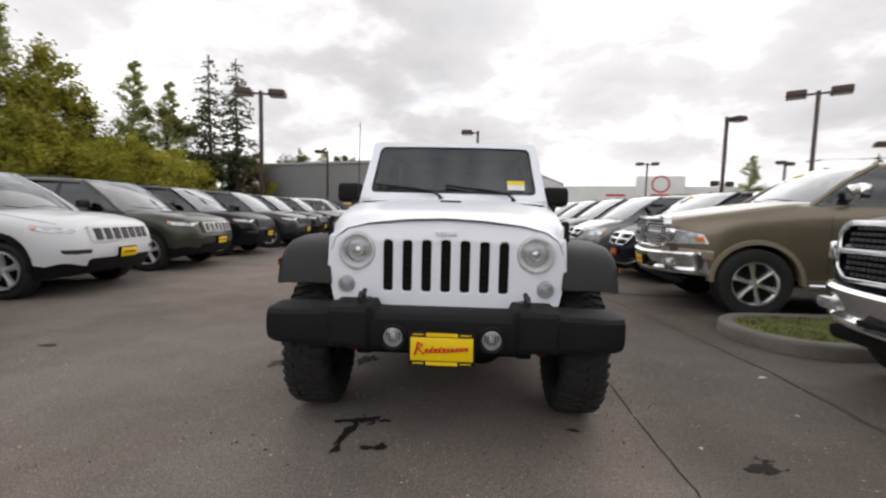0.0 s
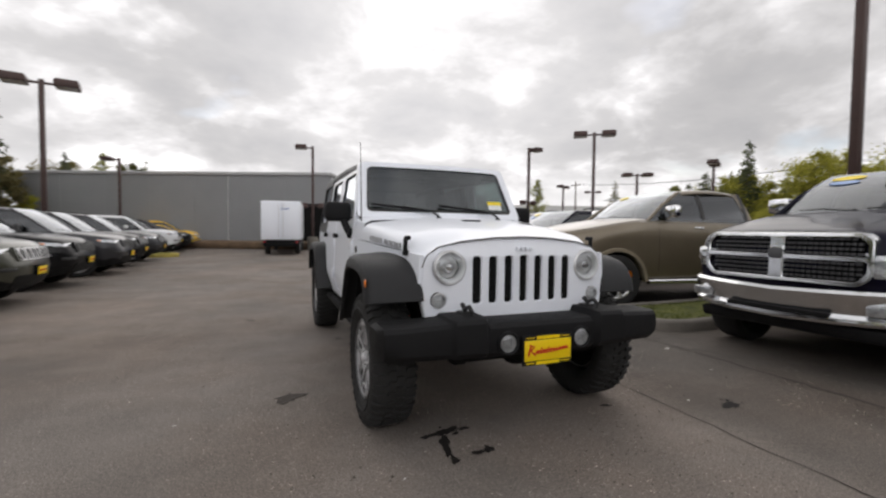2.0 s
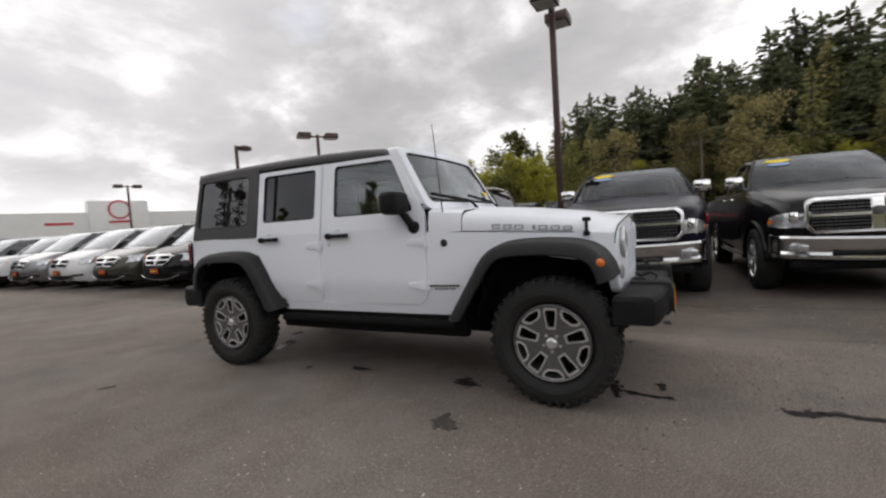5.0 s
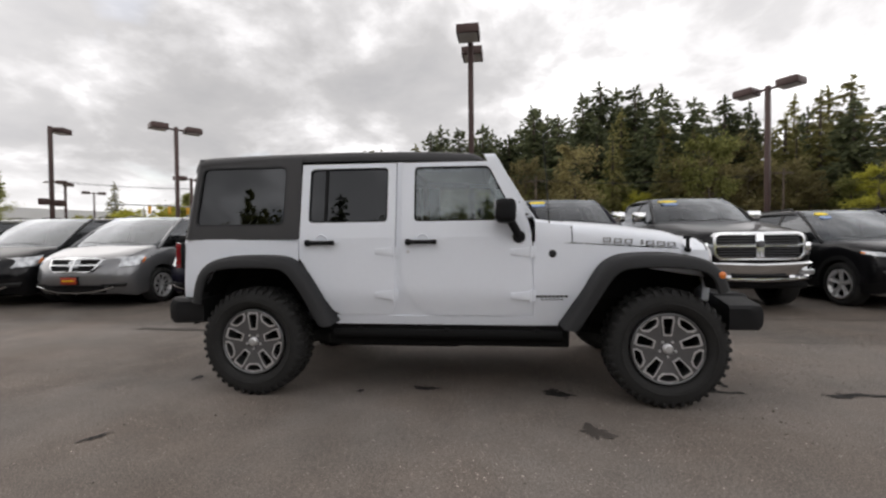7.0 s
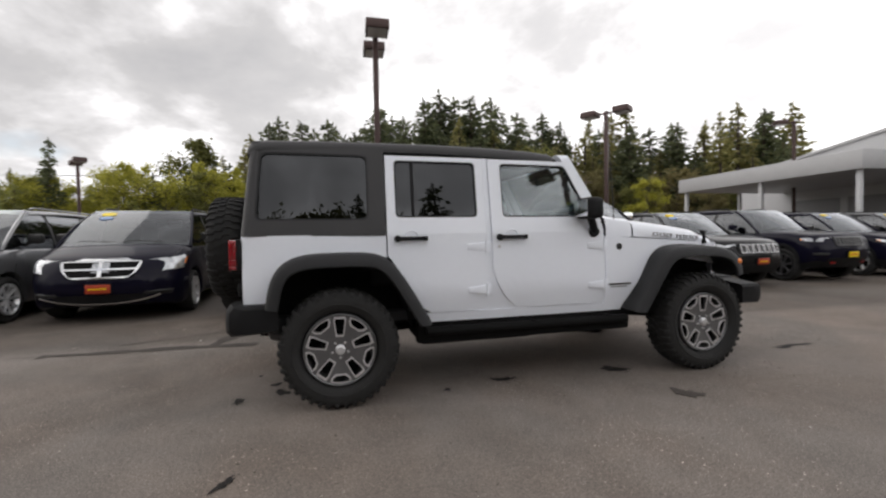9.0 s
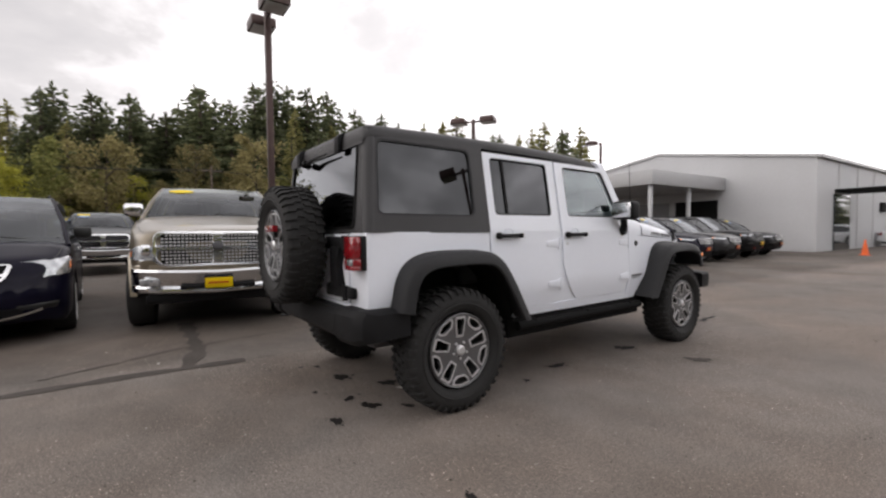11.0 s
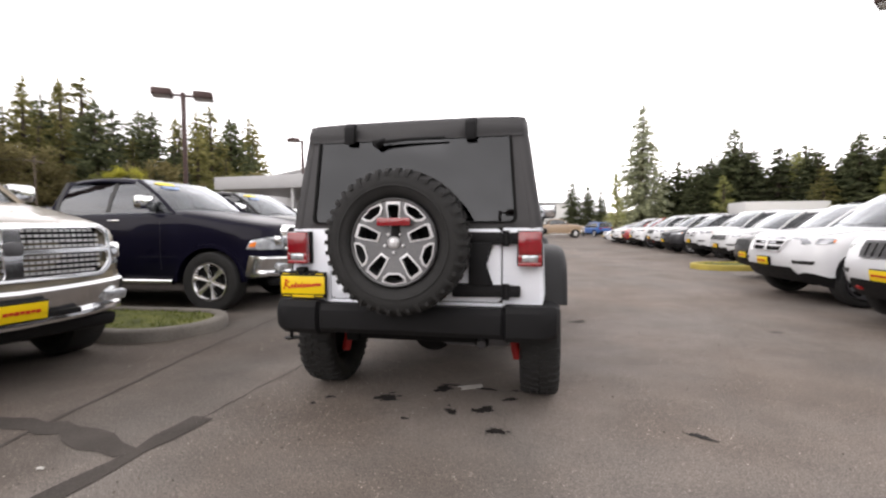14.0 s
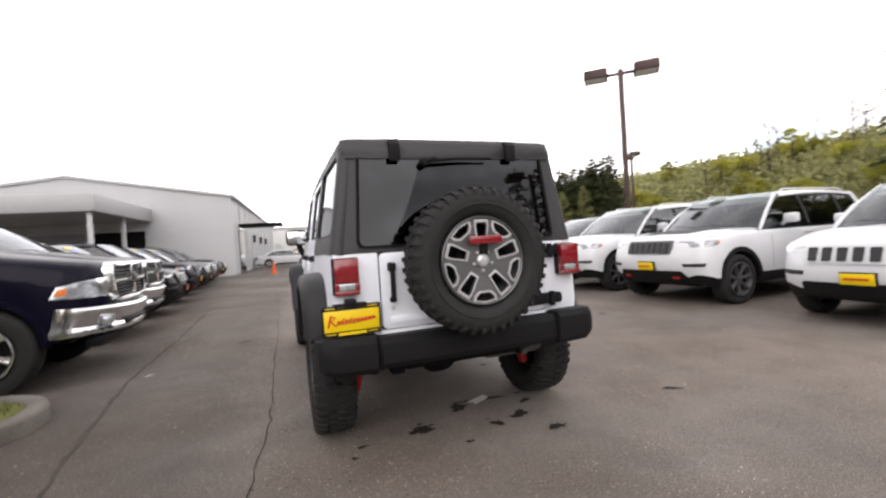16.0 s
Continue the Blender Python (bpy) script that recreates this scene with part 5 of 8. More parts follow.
def on_skin(k, y, z, off=0.004):
    """A place on the car's flank at that length and height."""
    sec = car_section(k, y)
    return float(np.interp(z, [p[1] for p in sec], [p[0] for p in sec])) + off


def skin_patch(bm, k, s, corners, off=0.006, n=6):
    """A proud patch on the flank or the rounded front corner: corners are (y, z); y below 0 runs inwards across the front."""
    a, b, c, d = corners
    rings = []
    for i in range(n + 1):
        u = i / n
        row = []
        for j in range(n + 1):
            v = j / n
            y = (a[0] * (1 - u) + b[0] * u) * (1 - v) + (d[0] * (1 - u) + c[0] * u) * v
            z = (a[1] * (1 - u) + b[1] * u) * (1 - v) + (d[1] * (1 - u) + c[1] * u) * v
            edge = 0.0 if i in (0, n) or j in (0, n) else 1.0
            o = off * edge - 0.012 * (1 - edge)
            x = on_skin(k, max(y, 0.0), z, o) + min(y, 0.0)
            y = max(y, 0.0)
            row.append((s * x, y - o * 0.8 * max(0, 1 - y / 0.35), z))
        rings.append(row)
    loft(bm, rings, closed=False)
    return bm


def vehicle(k, paint, at, label, category, group="", style="", sticker=True, plate="yellow", bright=True):
    c = KINDS[k]
    name = {"suv": "suv", "large_suv": "large_suv", "minivan": "minivan", "sedan": "sedan_car", "pickup": "pickup_truck"}[k]
    car = thing(name, at, label, category, group)
    L = c["L"]
    pm = PAINTS[paint]
    ys = {0, 0.012, 0.03, 0.06, 0.10, 0.16, 0.25, L, L - 0.02, L - 0.06, L - 0.12} | set(span(0.35, L - 0.2, 22))
    for yw in (c["yf"], c["yr"]):
        ra = c["R"] + 0.055
        for a in range(0, 181, 12):
            ys.add(round(yw + ra * math.cos(radians(a)), 4))
        ys |= {yw - ra - 0.004, yw + ra + 0.004}
    ys = sorted(y for y in ys if 0 <= y <= L)
    bm = bmesh.new()
    rings = []
    for y in ys:
        sec = car_section(k, y)
        rings.append([(-sec[0][0] + 0.12, y, sec[0][1] + 0.004)] + [(-x, y, z) for x, z in sec] + [(x, y, z) for x, z in sec[-2::-1]] + [(sec[0][0] - 0.12, y, sec[0][1] + 0.004)])
    clad = k in ("suv", "large_suv")
    low = bmesh.new() if clad else bm
    n = len(rings[0])
    if clad:
        loft(low, [r[:3] for r in rings], closed=False)
        loft(low, [r[-3:] for r in rings], closed=False)
        loft(bm, [r[2:-2] for r in rings], closed=False)
    else:
        loft(bm, rings, closed=False)
    for r in (rings[0], rings[-1]):
        for i in range(1, n // 2):
            (xa, ya, za), (xb, yb, zb2) = r[i], r[i + 1]
            if n - 2 - i <= i:
                break
            loft(low if i == 1 else bm, [[(-xa * (2 * j / 10 - 1), ya, za), (-xb * (2 * j / 10 - 1), yb, zb2)] for j in range(11)], closed=False)
    for b in {bm, low}:
        bmesh.ops.remove_doubles(b, verts=b.verts, dist=1e-5)
    part("body", nosed(bm, k), pm, car, f"{paint} painted body", 32)
    if clad:
        part("lower_cladding", nosed(low, k), TRIM, car, "black plastic skirt and lower bumper", 32)
    # underside and arches
    bm = bmesh.new()
    zt = min(smooth(c["deck"], c["yf"]) - 0.12, c["R"] * 2 + 0.12)
    box(bm, -c["W"] / 2 + 0.30, c["W"] / 2 - 0.30, 0.12, L - 0.12, lerp(c["bottom"], 1.5) - 0.02, zt, 0.03)
    box(bm, -c["W"] / 2 + 0.12, c["W"] / 2 - 0.12, c["yf"] + c["R"] + 0.06, c["yr"] - c["R"] - 0.06, lerp(c["bottom"], 1.5) - 0.03, 0.5, 0.02)
    part("underbody", nosed(bm, k), DARK, car)
    # black lower cladding along sills and round the front
    bm = bmesh.new()
    if k != "pickup":
        bm.free()
        for s in (-1, 1) if not clad else ():
            bm = bmesh.new()
            y0, y1 = c["yf"] + c["R"] + 0.08, c["yr"] - c["R"] - 0.08
            skin_patch(bm, k, s, [(y0, c["sill"] - 0.01), (y1, c["sill"] - 0.01), (y1, c["sill"] + 0.10), (y0, c["sill"] + 0.10)], 0.012)
            part("sill_cladding", bm, TRIM, car)
        if k in ("suv", "large_suv"):
            for s in (-1, 1):
                for yw in (c["yf"], c["yr"]):
                    bm = bmesh.new()
                    ra = c["R"] + 0.055
                    pts = [(yw + (ra + d) * math.cos(radians(a)), c["R"] + (ra + d) * math.sin(radians(a))) for d in (-0.012, 0.055) for a in range(0, 181, 10)]
                    n = len(pts) // 2
                    rings = []
                    for i in range(n):
                        (ya, za), (yb, zb) = pts[i], pts[n + i]
                        ya, yb = max(ya, 0.05), max(yb, 0.05)
                        xa, xb = smooth(c["plan"], ya), smooth(c["plan"], yb)
                        zb = max(zb, c["R"] * 0.9)
                        rings.append([(s * (xa - 0.06), ya, za), (s * (xa + 0.008), ya, za), (s * (xb + 0.008), yb, zb), (s * (xb - 0.03), yb, zb)])
                    loft(bm, rings)
                    part("arch_cladding", nosed(bm, k), TRIM, car)
    else:
        bm.free()
    # roof and pillars
    b0, b1 = c["glassbase"]
    r0, r1, H, wb, wt, belt = c["rooffront"], c["roofrear"], c["H"], c["wb"], c["wt"], c["belt"]
    zr = H - 0.085
    bm = bmesh.new()
    rings = []
    for y in [r0 - 0.06, r0 - 0.03, r0 + 0.1] + span(r0 + 0.35, r1 - 0.3, 4) + [r1 - 0.02, r1 + 0.05]:
        t = (y - r0) / (r1 - r0)
        zc = H - 0.05 * (2 * t - 1) ** 2 - (0.05 if y < r0 - 0.01 else 0)
        w = wt + 0.03 * math.sin(math.pi * max(0, min(1, t)))
        half = [(w + 0.018, zc - 0.095), (w + 0.020, zc - 0.075), (w - 0.02, zc - 0.035), (w * 0.7, zc - 0.010), (0, zc)]
        rings.append([(-x, y, z) for x, z in half] + [(x, y, z) for x, z in half[-2::-1]] + [(w - 0.06, y, zc - 0.10), (-w + 0.06, y, zc - 0.10)])
    loft(bm, rings)
    if k in ("suv", "large_suv", "minivan"):
        for s in (-1, 1):
            tube(bm, [(s * (wt - 0.06), r0 + 0.25, H - 0.035), (s * (wt - 0.05), r0 + 0.35, H - 0.002), (s * (wt - 0.05), r1 - 0.35, H - 0.004), (s * (wt - 0.06), r1 - 0.2, H - 0.04)], 0.014, 6)
    part("roof", bm, pm, car, "", 40)

    def side_pt(s, y, t):
        """Place on the side glass plane: t = 0 at the belt, 1 at the roof."""
        return Vector((s * (wb + (wt - wb) * t + 0.02 * math.sin(math.pi * t)), y, belt + (zr - belt) * t))
    for s in (-1, 1):
        bm = bmesh.new()
        tube(bm, [side_pt(s, b0 + 0.02, -0.12), side_pt(s, (b0 + r0) / 2, 0.5), side_pt(s, r0 + 0.04, 1.02)], 0.027, 8)
        part("front_pillar", bm, pm, car)
        bm = bmesh.new()
        rb = b1 - 0.10
        rings = []
        for t in (0.0, 0.5, 1.02):
            y = rb + (r1 - rb) * t
            wid = {"pickup": 0.10, "sedan": 0.16}.get(k, 0.14)
            p, q = side_pt(s, y - wid, t), side_pt(s, y + 0.02, t)
            rings.append([p + Vector((s * 0.008, 0, 0)), q + Vector((s * 0.004, 0, 0)), q + Vector((-s * 0.06, 0.02, 0)), p + Vector((-s * 0.04, 0, 0))])
        loft(bm, rings)
        part("rear_pillar", bm, pm, car)
        for y in c["pillars"]:
            bm = bmesh.new()
            pts = [side_pt(s, y, t) + Vector((s * 0.002, 0, 0)) for t in (0.0, 0.5, 1.0)]
            rings = [[p + Vector((s * 0.006, -0.035, 0)), p + Vector((s * 0.006, 0.035, 0)), p + Vector((-s * 0.03, 0.035, 0)), p + Vector((-s * 0.03, -0.035, 0))] for p in pts]
            loft(bm, rings)
            part("door_post", bm, INK_BLACK, car)
        bm = bmesh.new()
        rings = []
        for t in (-0.12, 0.25, 0.5, 0.75, 1.0):
            ya, yb = b0 + 0.04 + (r0 - b0) * t, rb - 0.05 + (r1 - rb) * t
            rings.append([side_pt(s, ya + (yb - ya) * u, t) for u in (0, 0.25, 0.5, 0.75, 1)])
        loft(bm, rings, closed=False)
        part("side_window", bm, G_CARSIDE, car, "dark side windows", 60)
        # mirror, handles
        bm = bmesh.new()
        my = b0 + (0.62 if k != "pickup" else 0.42)
        big = 1.25 if k == "pickup" else 1.0
        box(bm, s * (wb + 0.14) - 0.10 * big, s * (wb + 0.14) + 0.10 * big, my - 0.07, my + 0.06, belt + 0.03, belt + 0.03 + 0.15 * big, 0.04, 2)
        tube(bm, [(s * (wb + 0.06), my, belt + 0.06), (s * (wb - 0.02), my + 0.02, belt + 0.0)], 0.025, 6)
        part("door_mirror", bm, CHROME if k == "pickup" and bright else (pm if paint in ("white", "silver") else INK_BLACK), car)
        for y in (c["pillars"][0] - 0.16, c["pillars"][1] - 0.18):
            z = belt - 0.13
            bm = bmesh.new()
            x = s * on_skin(k, y, z, 0.018)
            tube(bm, [(x - s * 0.02, y - 0.09, z), (x, y - 0.06, z), (x, y + 0.06, z), (x - s * 0.02, y + 0.09, z)], 0.013, 6)
            part("door_handle", bm, CHROME if bright and k != "suv" else pm, car)
        for y in (b0 + 0.22, c["pillars"][0], c["pillars"][1]):
            bm = bmesh.new()
            zs = span(lerp(c["bottom"], 2) + 0.12, belt - 0.02, 6)
            rings = []
            for z in zs:
                x = on_skin(k, y, z, 0.0015)
                rings.append([(s * x, y - 0.003, z), (s * x, y + 0.003, z), (s * (x - 0.01), y + 0.003, z), (s * (x - 0.01), y - 0.003, z)])
            loft(bm, rings)
            part("door_gap", nosed(bm, k), INK_BLACK, car)
    bm = bmesh.new()
    rings = []
    for i in range(9):
        u = -1 + 2 * i / 8
        bow = 0.16 * (1 - u * u)
        rings.append([(u * (wb - 0.02 + (wt - wb) * t), b0 + 0.12 - bow + (r0 - b0 - 0.12 + bow * 0.55) * t, belt + 0.0 + (H - 0.055 - belt) * t + 0.035 * math.sin(math.pi * t)) for t in (-0.06, 0.1, 0.25, 0.5, 0.75, 1)])
    loft(bm, rings, closed=False)
    part("windscreen", bm, G_VAN if k == "minivan" else G_CAR, car, "sloping windscreen mirroring the bright sky", 60)
    bm = bmesh.new()
    rings = []
    for i in range(7):
        u = -1 + 2 * i / 6
        rings.append([(u * (wb - 0.08 + (wt - wb) * t), b1 - 0.08 + 0.05 * (1 - u * u) + (r1 - b1 + 0.10) * t, belt + (H - 0.075 - belt) * t) for t in (0, 0.5, 1)])
    loft(bm, rings, closed=False)
    part("rear_window", bm, G_CARSIDE, car, "", 60)
    # cabin
    bm = bmesh.new()
    box(bm, -wb + 0.07, wb - 0.07, b0 + 0.13, b1 - 0.12, belt - 0.10, belt + 0.045, 0.02)
    for sy in (b0 + 1.15, b0 + 2.1):
        for sx in (-0.36, 0.36):
            prism(bm, [(sy, belt), (sy + 0.12, belt), (sy + 0.22, belt + 0.28), (sy + 0.14, belt + 0.29)], "x", sx - 0.21, sx + 0.21, 0.03)
            if H - belt > 0.52:
                box(bm, sx - 0.12, sx + 0.12, sy + 0.15, sy + 0.24, belt + 0.29, belt + 0.42, 0.03)
    part("cabin", bm, CABIN, car, "dark dashboard and seats")
    bm = bmesh.new()
    for x0 in (-0.62, 0.0):
        pts = []
        for i in range(6):
            x = x0 + 0.55 * i / 5
            u = x / wb
            pts.append((x, b0 + 0.12 - 0.16 * (1 - u * u) + 0.02 - 0.018, belt + 0.045 + 0.012 * math.sin(i)))
        tube(bm, pts, 0.007, 5)
    part("wiper", bm, INK_BLACK, car)
    # stickers inside the windscreen
    if sticker:
        def on_glass(u, t):
            bow = 0.16 * (1 - u * u)
            return Vector((u * (wb - 0.02 + (wt - wb) * t), b0 + 0.12 - bow + (r0 - b0 - 0.12 + bow * 0.55) * t - 0.006, belt + (H - 0.055 - belt) * t + 0.006 + 0.035 * math.sin(math.pi * t)))
        for mat_s, uc, tc, ru, rt in ((STICKER_Y, -0.62, 0.84, 0.16, 0.07),) + (((STICKER_B, -0.60, 0.70, 0.14, 0.06),) if sticker == "two" else ()):
            bm = bmesh.new()
            ring = [on_glass(uc + ru * math.cos(radians(a)) * (1.5 if k == "pickup" else 1), tc + rt * math.sin(radians(a))) for a in range(0, 360, 20)]
            bm.faces.new([bm.verts.new(p) for p in ring])
            bmesh.ops.solidify(bm, geom=bm.faces[:], thickness=0.002)
            part("price_sticker", bm, mat_s, car, "oval sticker on the windscreen")
    front_end(car, k, paint, pm, style, plate, bright)
    for s in (-1, 1):
        bm = bmesh.new()
        rings = []
        for y in span(0.14, b0 + 0.05, 12):
            sec = car_section(k, y)
            x, z = sec[6]
            rings.append([(s * (x - 0.003), y, z + 0.0035), (s * (x + 0.003), y, z + 0.0015), (s * (x + 0.003), y, z - 0.01), (s * (x - 0.003), y, z - 0.01)])
        loft(bm, rings)
        part("bonnet_gap", nosed(bm, k), INK_BLACK, car)
    # tail lamps and rear bumper
    for s in (-1, 1):
        bm = bmesh.new()
        z0, z1 = belt - 0.26, belt - 0.02
        skin_patch(bm, k, s, [(L - 0.22, z0), (L - 0.03, z0), (L - 0.05, z1), (L - 0.20, z1)], 0.01)
        box(bm, s * 0.68 - 0.12, s * 0.68 + 0.12, L - 0.02, L + 0.006, z0, z1 - 0.03, 0.01)
        part("tail_lamp", bm, LENS_RED, car, "red tail lamp")
    bm = bmesh.new()
    zb = lerp(c["bottom"], L)
    box(bm, -0.80, 0.80, L - 0.10, L + 0.05, zb, zb + 0.20, 0.03)
    part("rear_bumper", bm, CHROME if k == "pickup" else (TRIM if k != "sedan" else pm), car)
    for s in (-1, 1):
        for yw in (c["yf"], c["yr"]):
            x = c["W"] / 2 - 0.062
            m = pose(-x, yw, c["R"]) if s < 0 else pose(x, yw, c["R"], 0, 0, 180)
            road_wheel(car, m, c["R"], c["rim"], 0.29 if k == "pickup" else 0.235, {"large_suv": 7, "pickup": 6, "minivan": 9}.get(k, 5), "polished" if k == "pickup" else bright)
    return car


def front_end(car, k, paint, pm, style, plate, bright):
    c = KINDS[k]
    if k == "pickup":
        def squeeze(b):
            """Fit the grille between the lamps."""
            for v in b.verts:
                v.co.x *= 0.97 if style == "honeycomb" else 0.95
                v.co.z = 0.785 + (v.co.z - 0.735) * 0.93
            return b

        # tall chrome grille with a cross
        bm = bmesh.new()
        outer = rounded([(-0.60, 0.745), (0.60, 0.745), (0.680, 0.83), (0.680, 1.135), (0.61, 1.197), (-0.61, 1.197), (-0.680, 1.135), (-0.680, 0.83)], 0.07, 4)
        holes = []
        for s in (-1, 1):
            holes.append(rounded([(s * 0.060, 0.785), (s * 0.58, 0.785), (s * 0.640, 0.86), (s * 0.642, 0.955), (s * 0.060, 0.955)], 0.02, 2))
            holes.append(rounded([(s * 0.060, 0.992), (s * 0.642, 0.992), (s * 0.642, 1.10), (s * 0.58, 1.155), (s * 0.060, 1.150)], 0.02, 2))
        holed(bm, outer, holes, "y", -0.075, 0.02)
        soften(bm, 0.010)
        g = part("grille", nosed(squeeze(bm), k), CHROME if bright else DARK_ALLOY, car, "chrome grille surround with a cross bar", 30)
        bm = bmesh.new()
        for s in (-1, 1):
            for z0, z1 in ((0.785, 0.955), (0.992, 1.155)):
                for i in range(13):
                    x = 0.065 + 0.042 * i
                    for j in range(4):
                        zc = z0 + 0.020 + 0.042 * j
                        if x + 0.03 > (min(0.63, 0.58 + (zc - 0.785) * 0.7) if z0 < 0.9 else 0.63 - max(0, zc - 1.08) * 1.1):
                            continue
                        box(bm, s * (x + 0.015) - 0.014, s * (x + 0.015) + 0.014, -0.045, -0.022, zc - 0.010, zc + 0.010)
        tagged(part("grille_mesh", nosed(squeeze(bm), k), MESH_BRIGHT if style == "honeycomb" else DARK_ALLOY, g, "pierced mesh in the grille"), kind="stuff")
        bm = bmesh.new()
        box(bm, -0.60, 0.60, -0.020, 0.03, 0.77, 1.17)
        part("grille_back", nosed(squeeze(bm), k), DARK, g)
        bm = bmesh.new()
        prism(bm, rounded([(-0.05, 0.95), (0.05, 0.95), (0.065, 1.04), (0.0, 1.06), (-0.065, 1.04)], 0.02, 2), "y", -0.095, -0.07, 0.008)
        part("badge", nosed(squeeze(bm), k), DARK_ALLOY, g)
        for s in (-1, 1):
            bm = bmesh.new()
            skin_patch(bm, k, s, [(-0.06, 0.850), (0.44, 0.868), (0.36, 1.000), (-0.06, 1.090)], 0.014, 8)
            hl = part("headlamp", nosed(bm, k), LENS_CLEAR, car, "clear wrap-round headlamp")
            bm = bmesh.new()
            skin_patch(bm, k, s, [(0.24, 0.885), (0.41, 0.885), (0.34, 0.985), (0.22, 1.010)], 0.020, 4)
            part("amber_corner", nosed(bm, k), LENS_AMBER, hl, "amber corner of the headlamp")
            bm = bmesh.new()
            box(bm, s * 0.73 - 0.045, s * 0.73 + 0.045, -0.02, 0.05, 0.93, 1.06, 0.02)
            part("headlamp_bowl", nosed(bm, k), CHROME, hl)
        # chrome bumper
        bm = bmesh.new()
        rings = []
        for e in [-0.955, -0.953, -0.945, -0.93, -0.91, -0.88] + span(-0.84, 0.84, 18) + [0.88, 0.91, 0.93, 0.945, 0.953, 0.955]:
            u, x = abs(e), e * 0.952
            yf = -0.13 + 0.36 * max(0, u - 0.25) ** 2 + 0.22 * (1 - math.sqrt(max(0, 1 - (max(0, u - 0.80) / 0.155) ** 2)))
            zb = 0.47 + 0.03 * u
            yb = max(0.20 + 0.25 * max(0, u - 0.5), yf + 0.16)
            rings.append([(x, yb, zb), (x, yf + 0.06, zb - 0.005), (x, yf + 0.008, zb + 0.008), (x, yf + 0.002, zb + 0.030), (x, yf + 0.010, zb + 0.055), (x, yf + 0.050, zb + 0.085), (x, yf + 0.006, zb + 0.215), (x, yf, zb + 0.250), (x, yf + 0.025, zb + 0.275), (x, yf + 0.10, zb + 0.285), (x, yb, zb + 0.285)])
        loft(bm, rings)
        b = part("front_bumper", nosed(bm, k), CHROME, car, "chrome front bumper", 22)
        bm = bmesh.new()
        box(bm, -0.40, 0.40, -0.124, -0.05, 0.528, 0.572, 0.012)
        # dark box added to fill the shaded void below the bumper
        box(bm, -0.75, 0.75, -0.04, 0.15, 0.36, 0.470, 0.03)
        part("bumper_slot", nosed(bm, k), TRIM, b, "black openings in the bumper, dark filler in the void below")
        for s in (-1, 1):
            bm = bmesh.new()
            box(bm, s * 0.70 - 0.10, s * 0.70 + 0.10, -0.070, 0.0, 0.575, 0.665, 0.025)
            part("fog_lamp", nosed(bm, k), LENS_CLEAR, b, "clear fog lamp")
        pz, py = 0.60, -0.160
        if style == "honeycomb":
            bm = bmesh.new()
            for s in (-1, 1):
                skin_patch(bm, k, s, [(0.01, 0.70), (0.52, 0.66), (0.52, 0.81), (0.01, 0.84)], 0.008, 6)
            front_panel(bm, [(0.74, 0.70), (0.78, 0.71), (0.825, 0.70)], -0.016, 0.01)
            part("lower_band", nosed(bm, k), PAINTS["champagne"], car, "champagne lower paint band")
        for s in (-1, 1):
            bm = bmesh.new()
            tube(bm, [(s * 0.98, 1.5, 0.42), (s * 0.99, 3.4, 0.42)], 0.045, 10)
            part("side_step", nosed(bm, k), CHROME, car, "chrome side step")
            bm = bmesh.new()
            pts = [(c["yf"] + (c["R"] + 0.10) * math.cos(radians(a)), c["R"] + (c["R"] + 0.10) * math.sin(radians(a))) for a in range(0, 181, 12)]
            rings = []
            for y, z in pts:
                x = smooth(c["plan"], y)
                ny, nz = (y - c["yf"]) / (c["R"] + 0.1), (z - c["R"]) / (c["R"] + 0.1)
                rings.append([(s * (x - 0.05), y + ny * 0.02, z + nz * 0.02), (s * (x + 0.022), y, z), (s * (x + 0.022), y - ny * 0.05, z - nz * 0.05), (s * (x - 0.05), y - ny * 0.05, z - nz * 0.05)])
            loft(bm, rings)
            part("arch_flare", nosed(bm, k), PAINTS["champagne"] if style == "honeycomb" else pm, car)
        bm = bmesh.new()
        box(bm, -0.84, 0.84, 3.78, 5.74, 1.36, 1.425)
        part("bed_cover", nosed(bm, k), INK_BLACK, car, "black cover over the load bed")
    else:
        van = k == "minivan"
        if style == "slots":
            pitch = {"suv": 0.142, "large_suv": 0.112}[k]
            zc = {"suv": 0.80, "large_suv": 0.90}[k]
            hh = {"suv": 0.075, "large_suv": 0.075}[k]
            bm = bmesh.new()
            front_panel(bm, [(zc - hh - 0.025, pitch * 3.5), (zc - hh - 0.012, pitch * 3.65), (zc, pitch * 3.7), (zc + hh + 0.012, pitch * 3.65), (zc + hh + 0.025, pitch * 3.5)], -0.022, 0.03, 16)
            g = part("grille", nosed(bm, k), pm if k == "suv" else DARK_ALLOY, car, "seven-slot grille panel")
            for i in range(-3, 4):
                bm = bmesh.new()
                prism(bm, rounded([(i * pitch - 0.30 * pitch, zc - hh), (i * pitch + 0.30 * pitch, zc - hh), (i * pitch + 0.33 * pitch, zc + hh), (i * pitch - 0.33 * pitch, zc + hh)], 0.015, 2), "y", -0.038, -0.02)
                part("slot", nosed(bm, k), INK_BLACK, g, "black slot")
                if bright and paint != "white":
                    bm = bmesh.new()
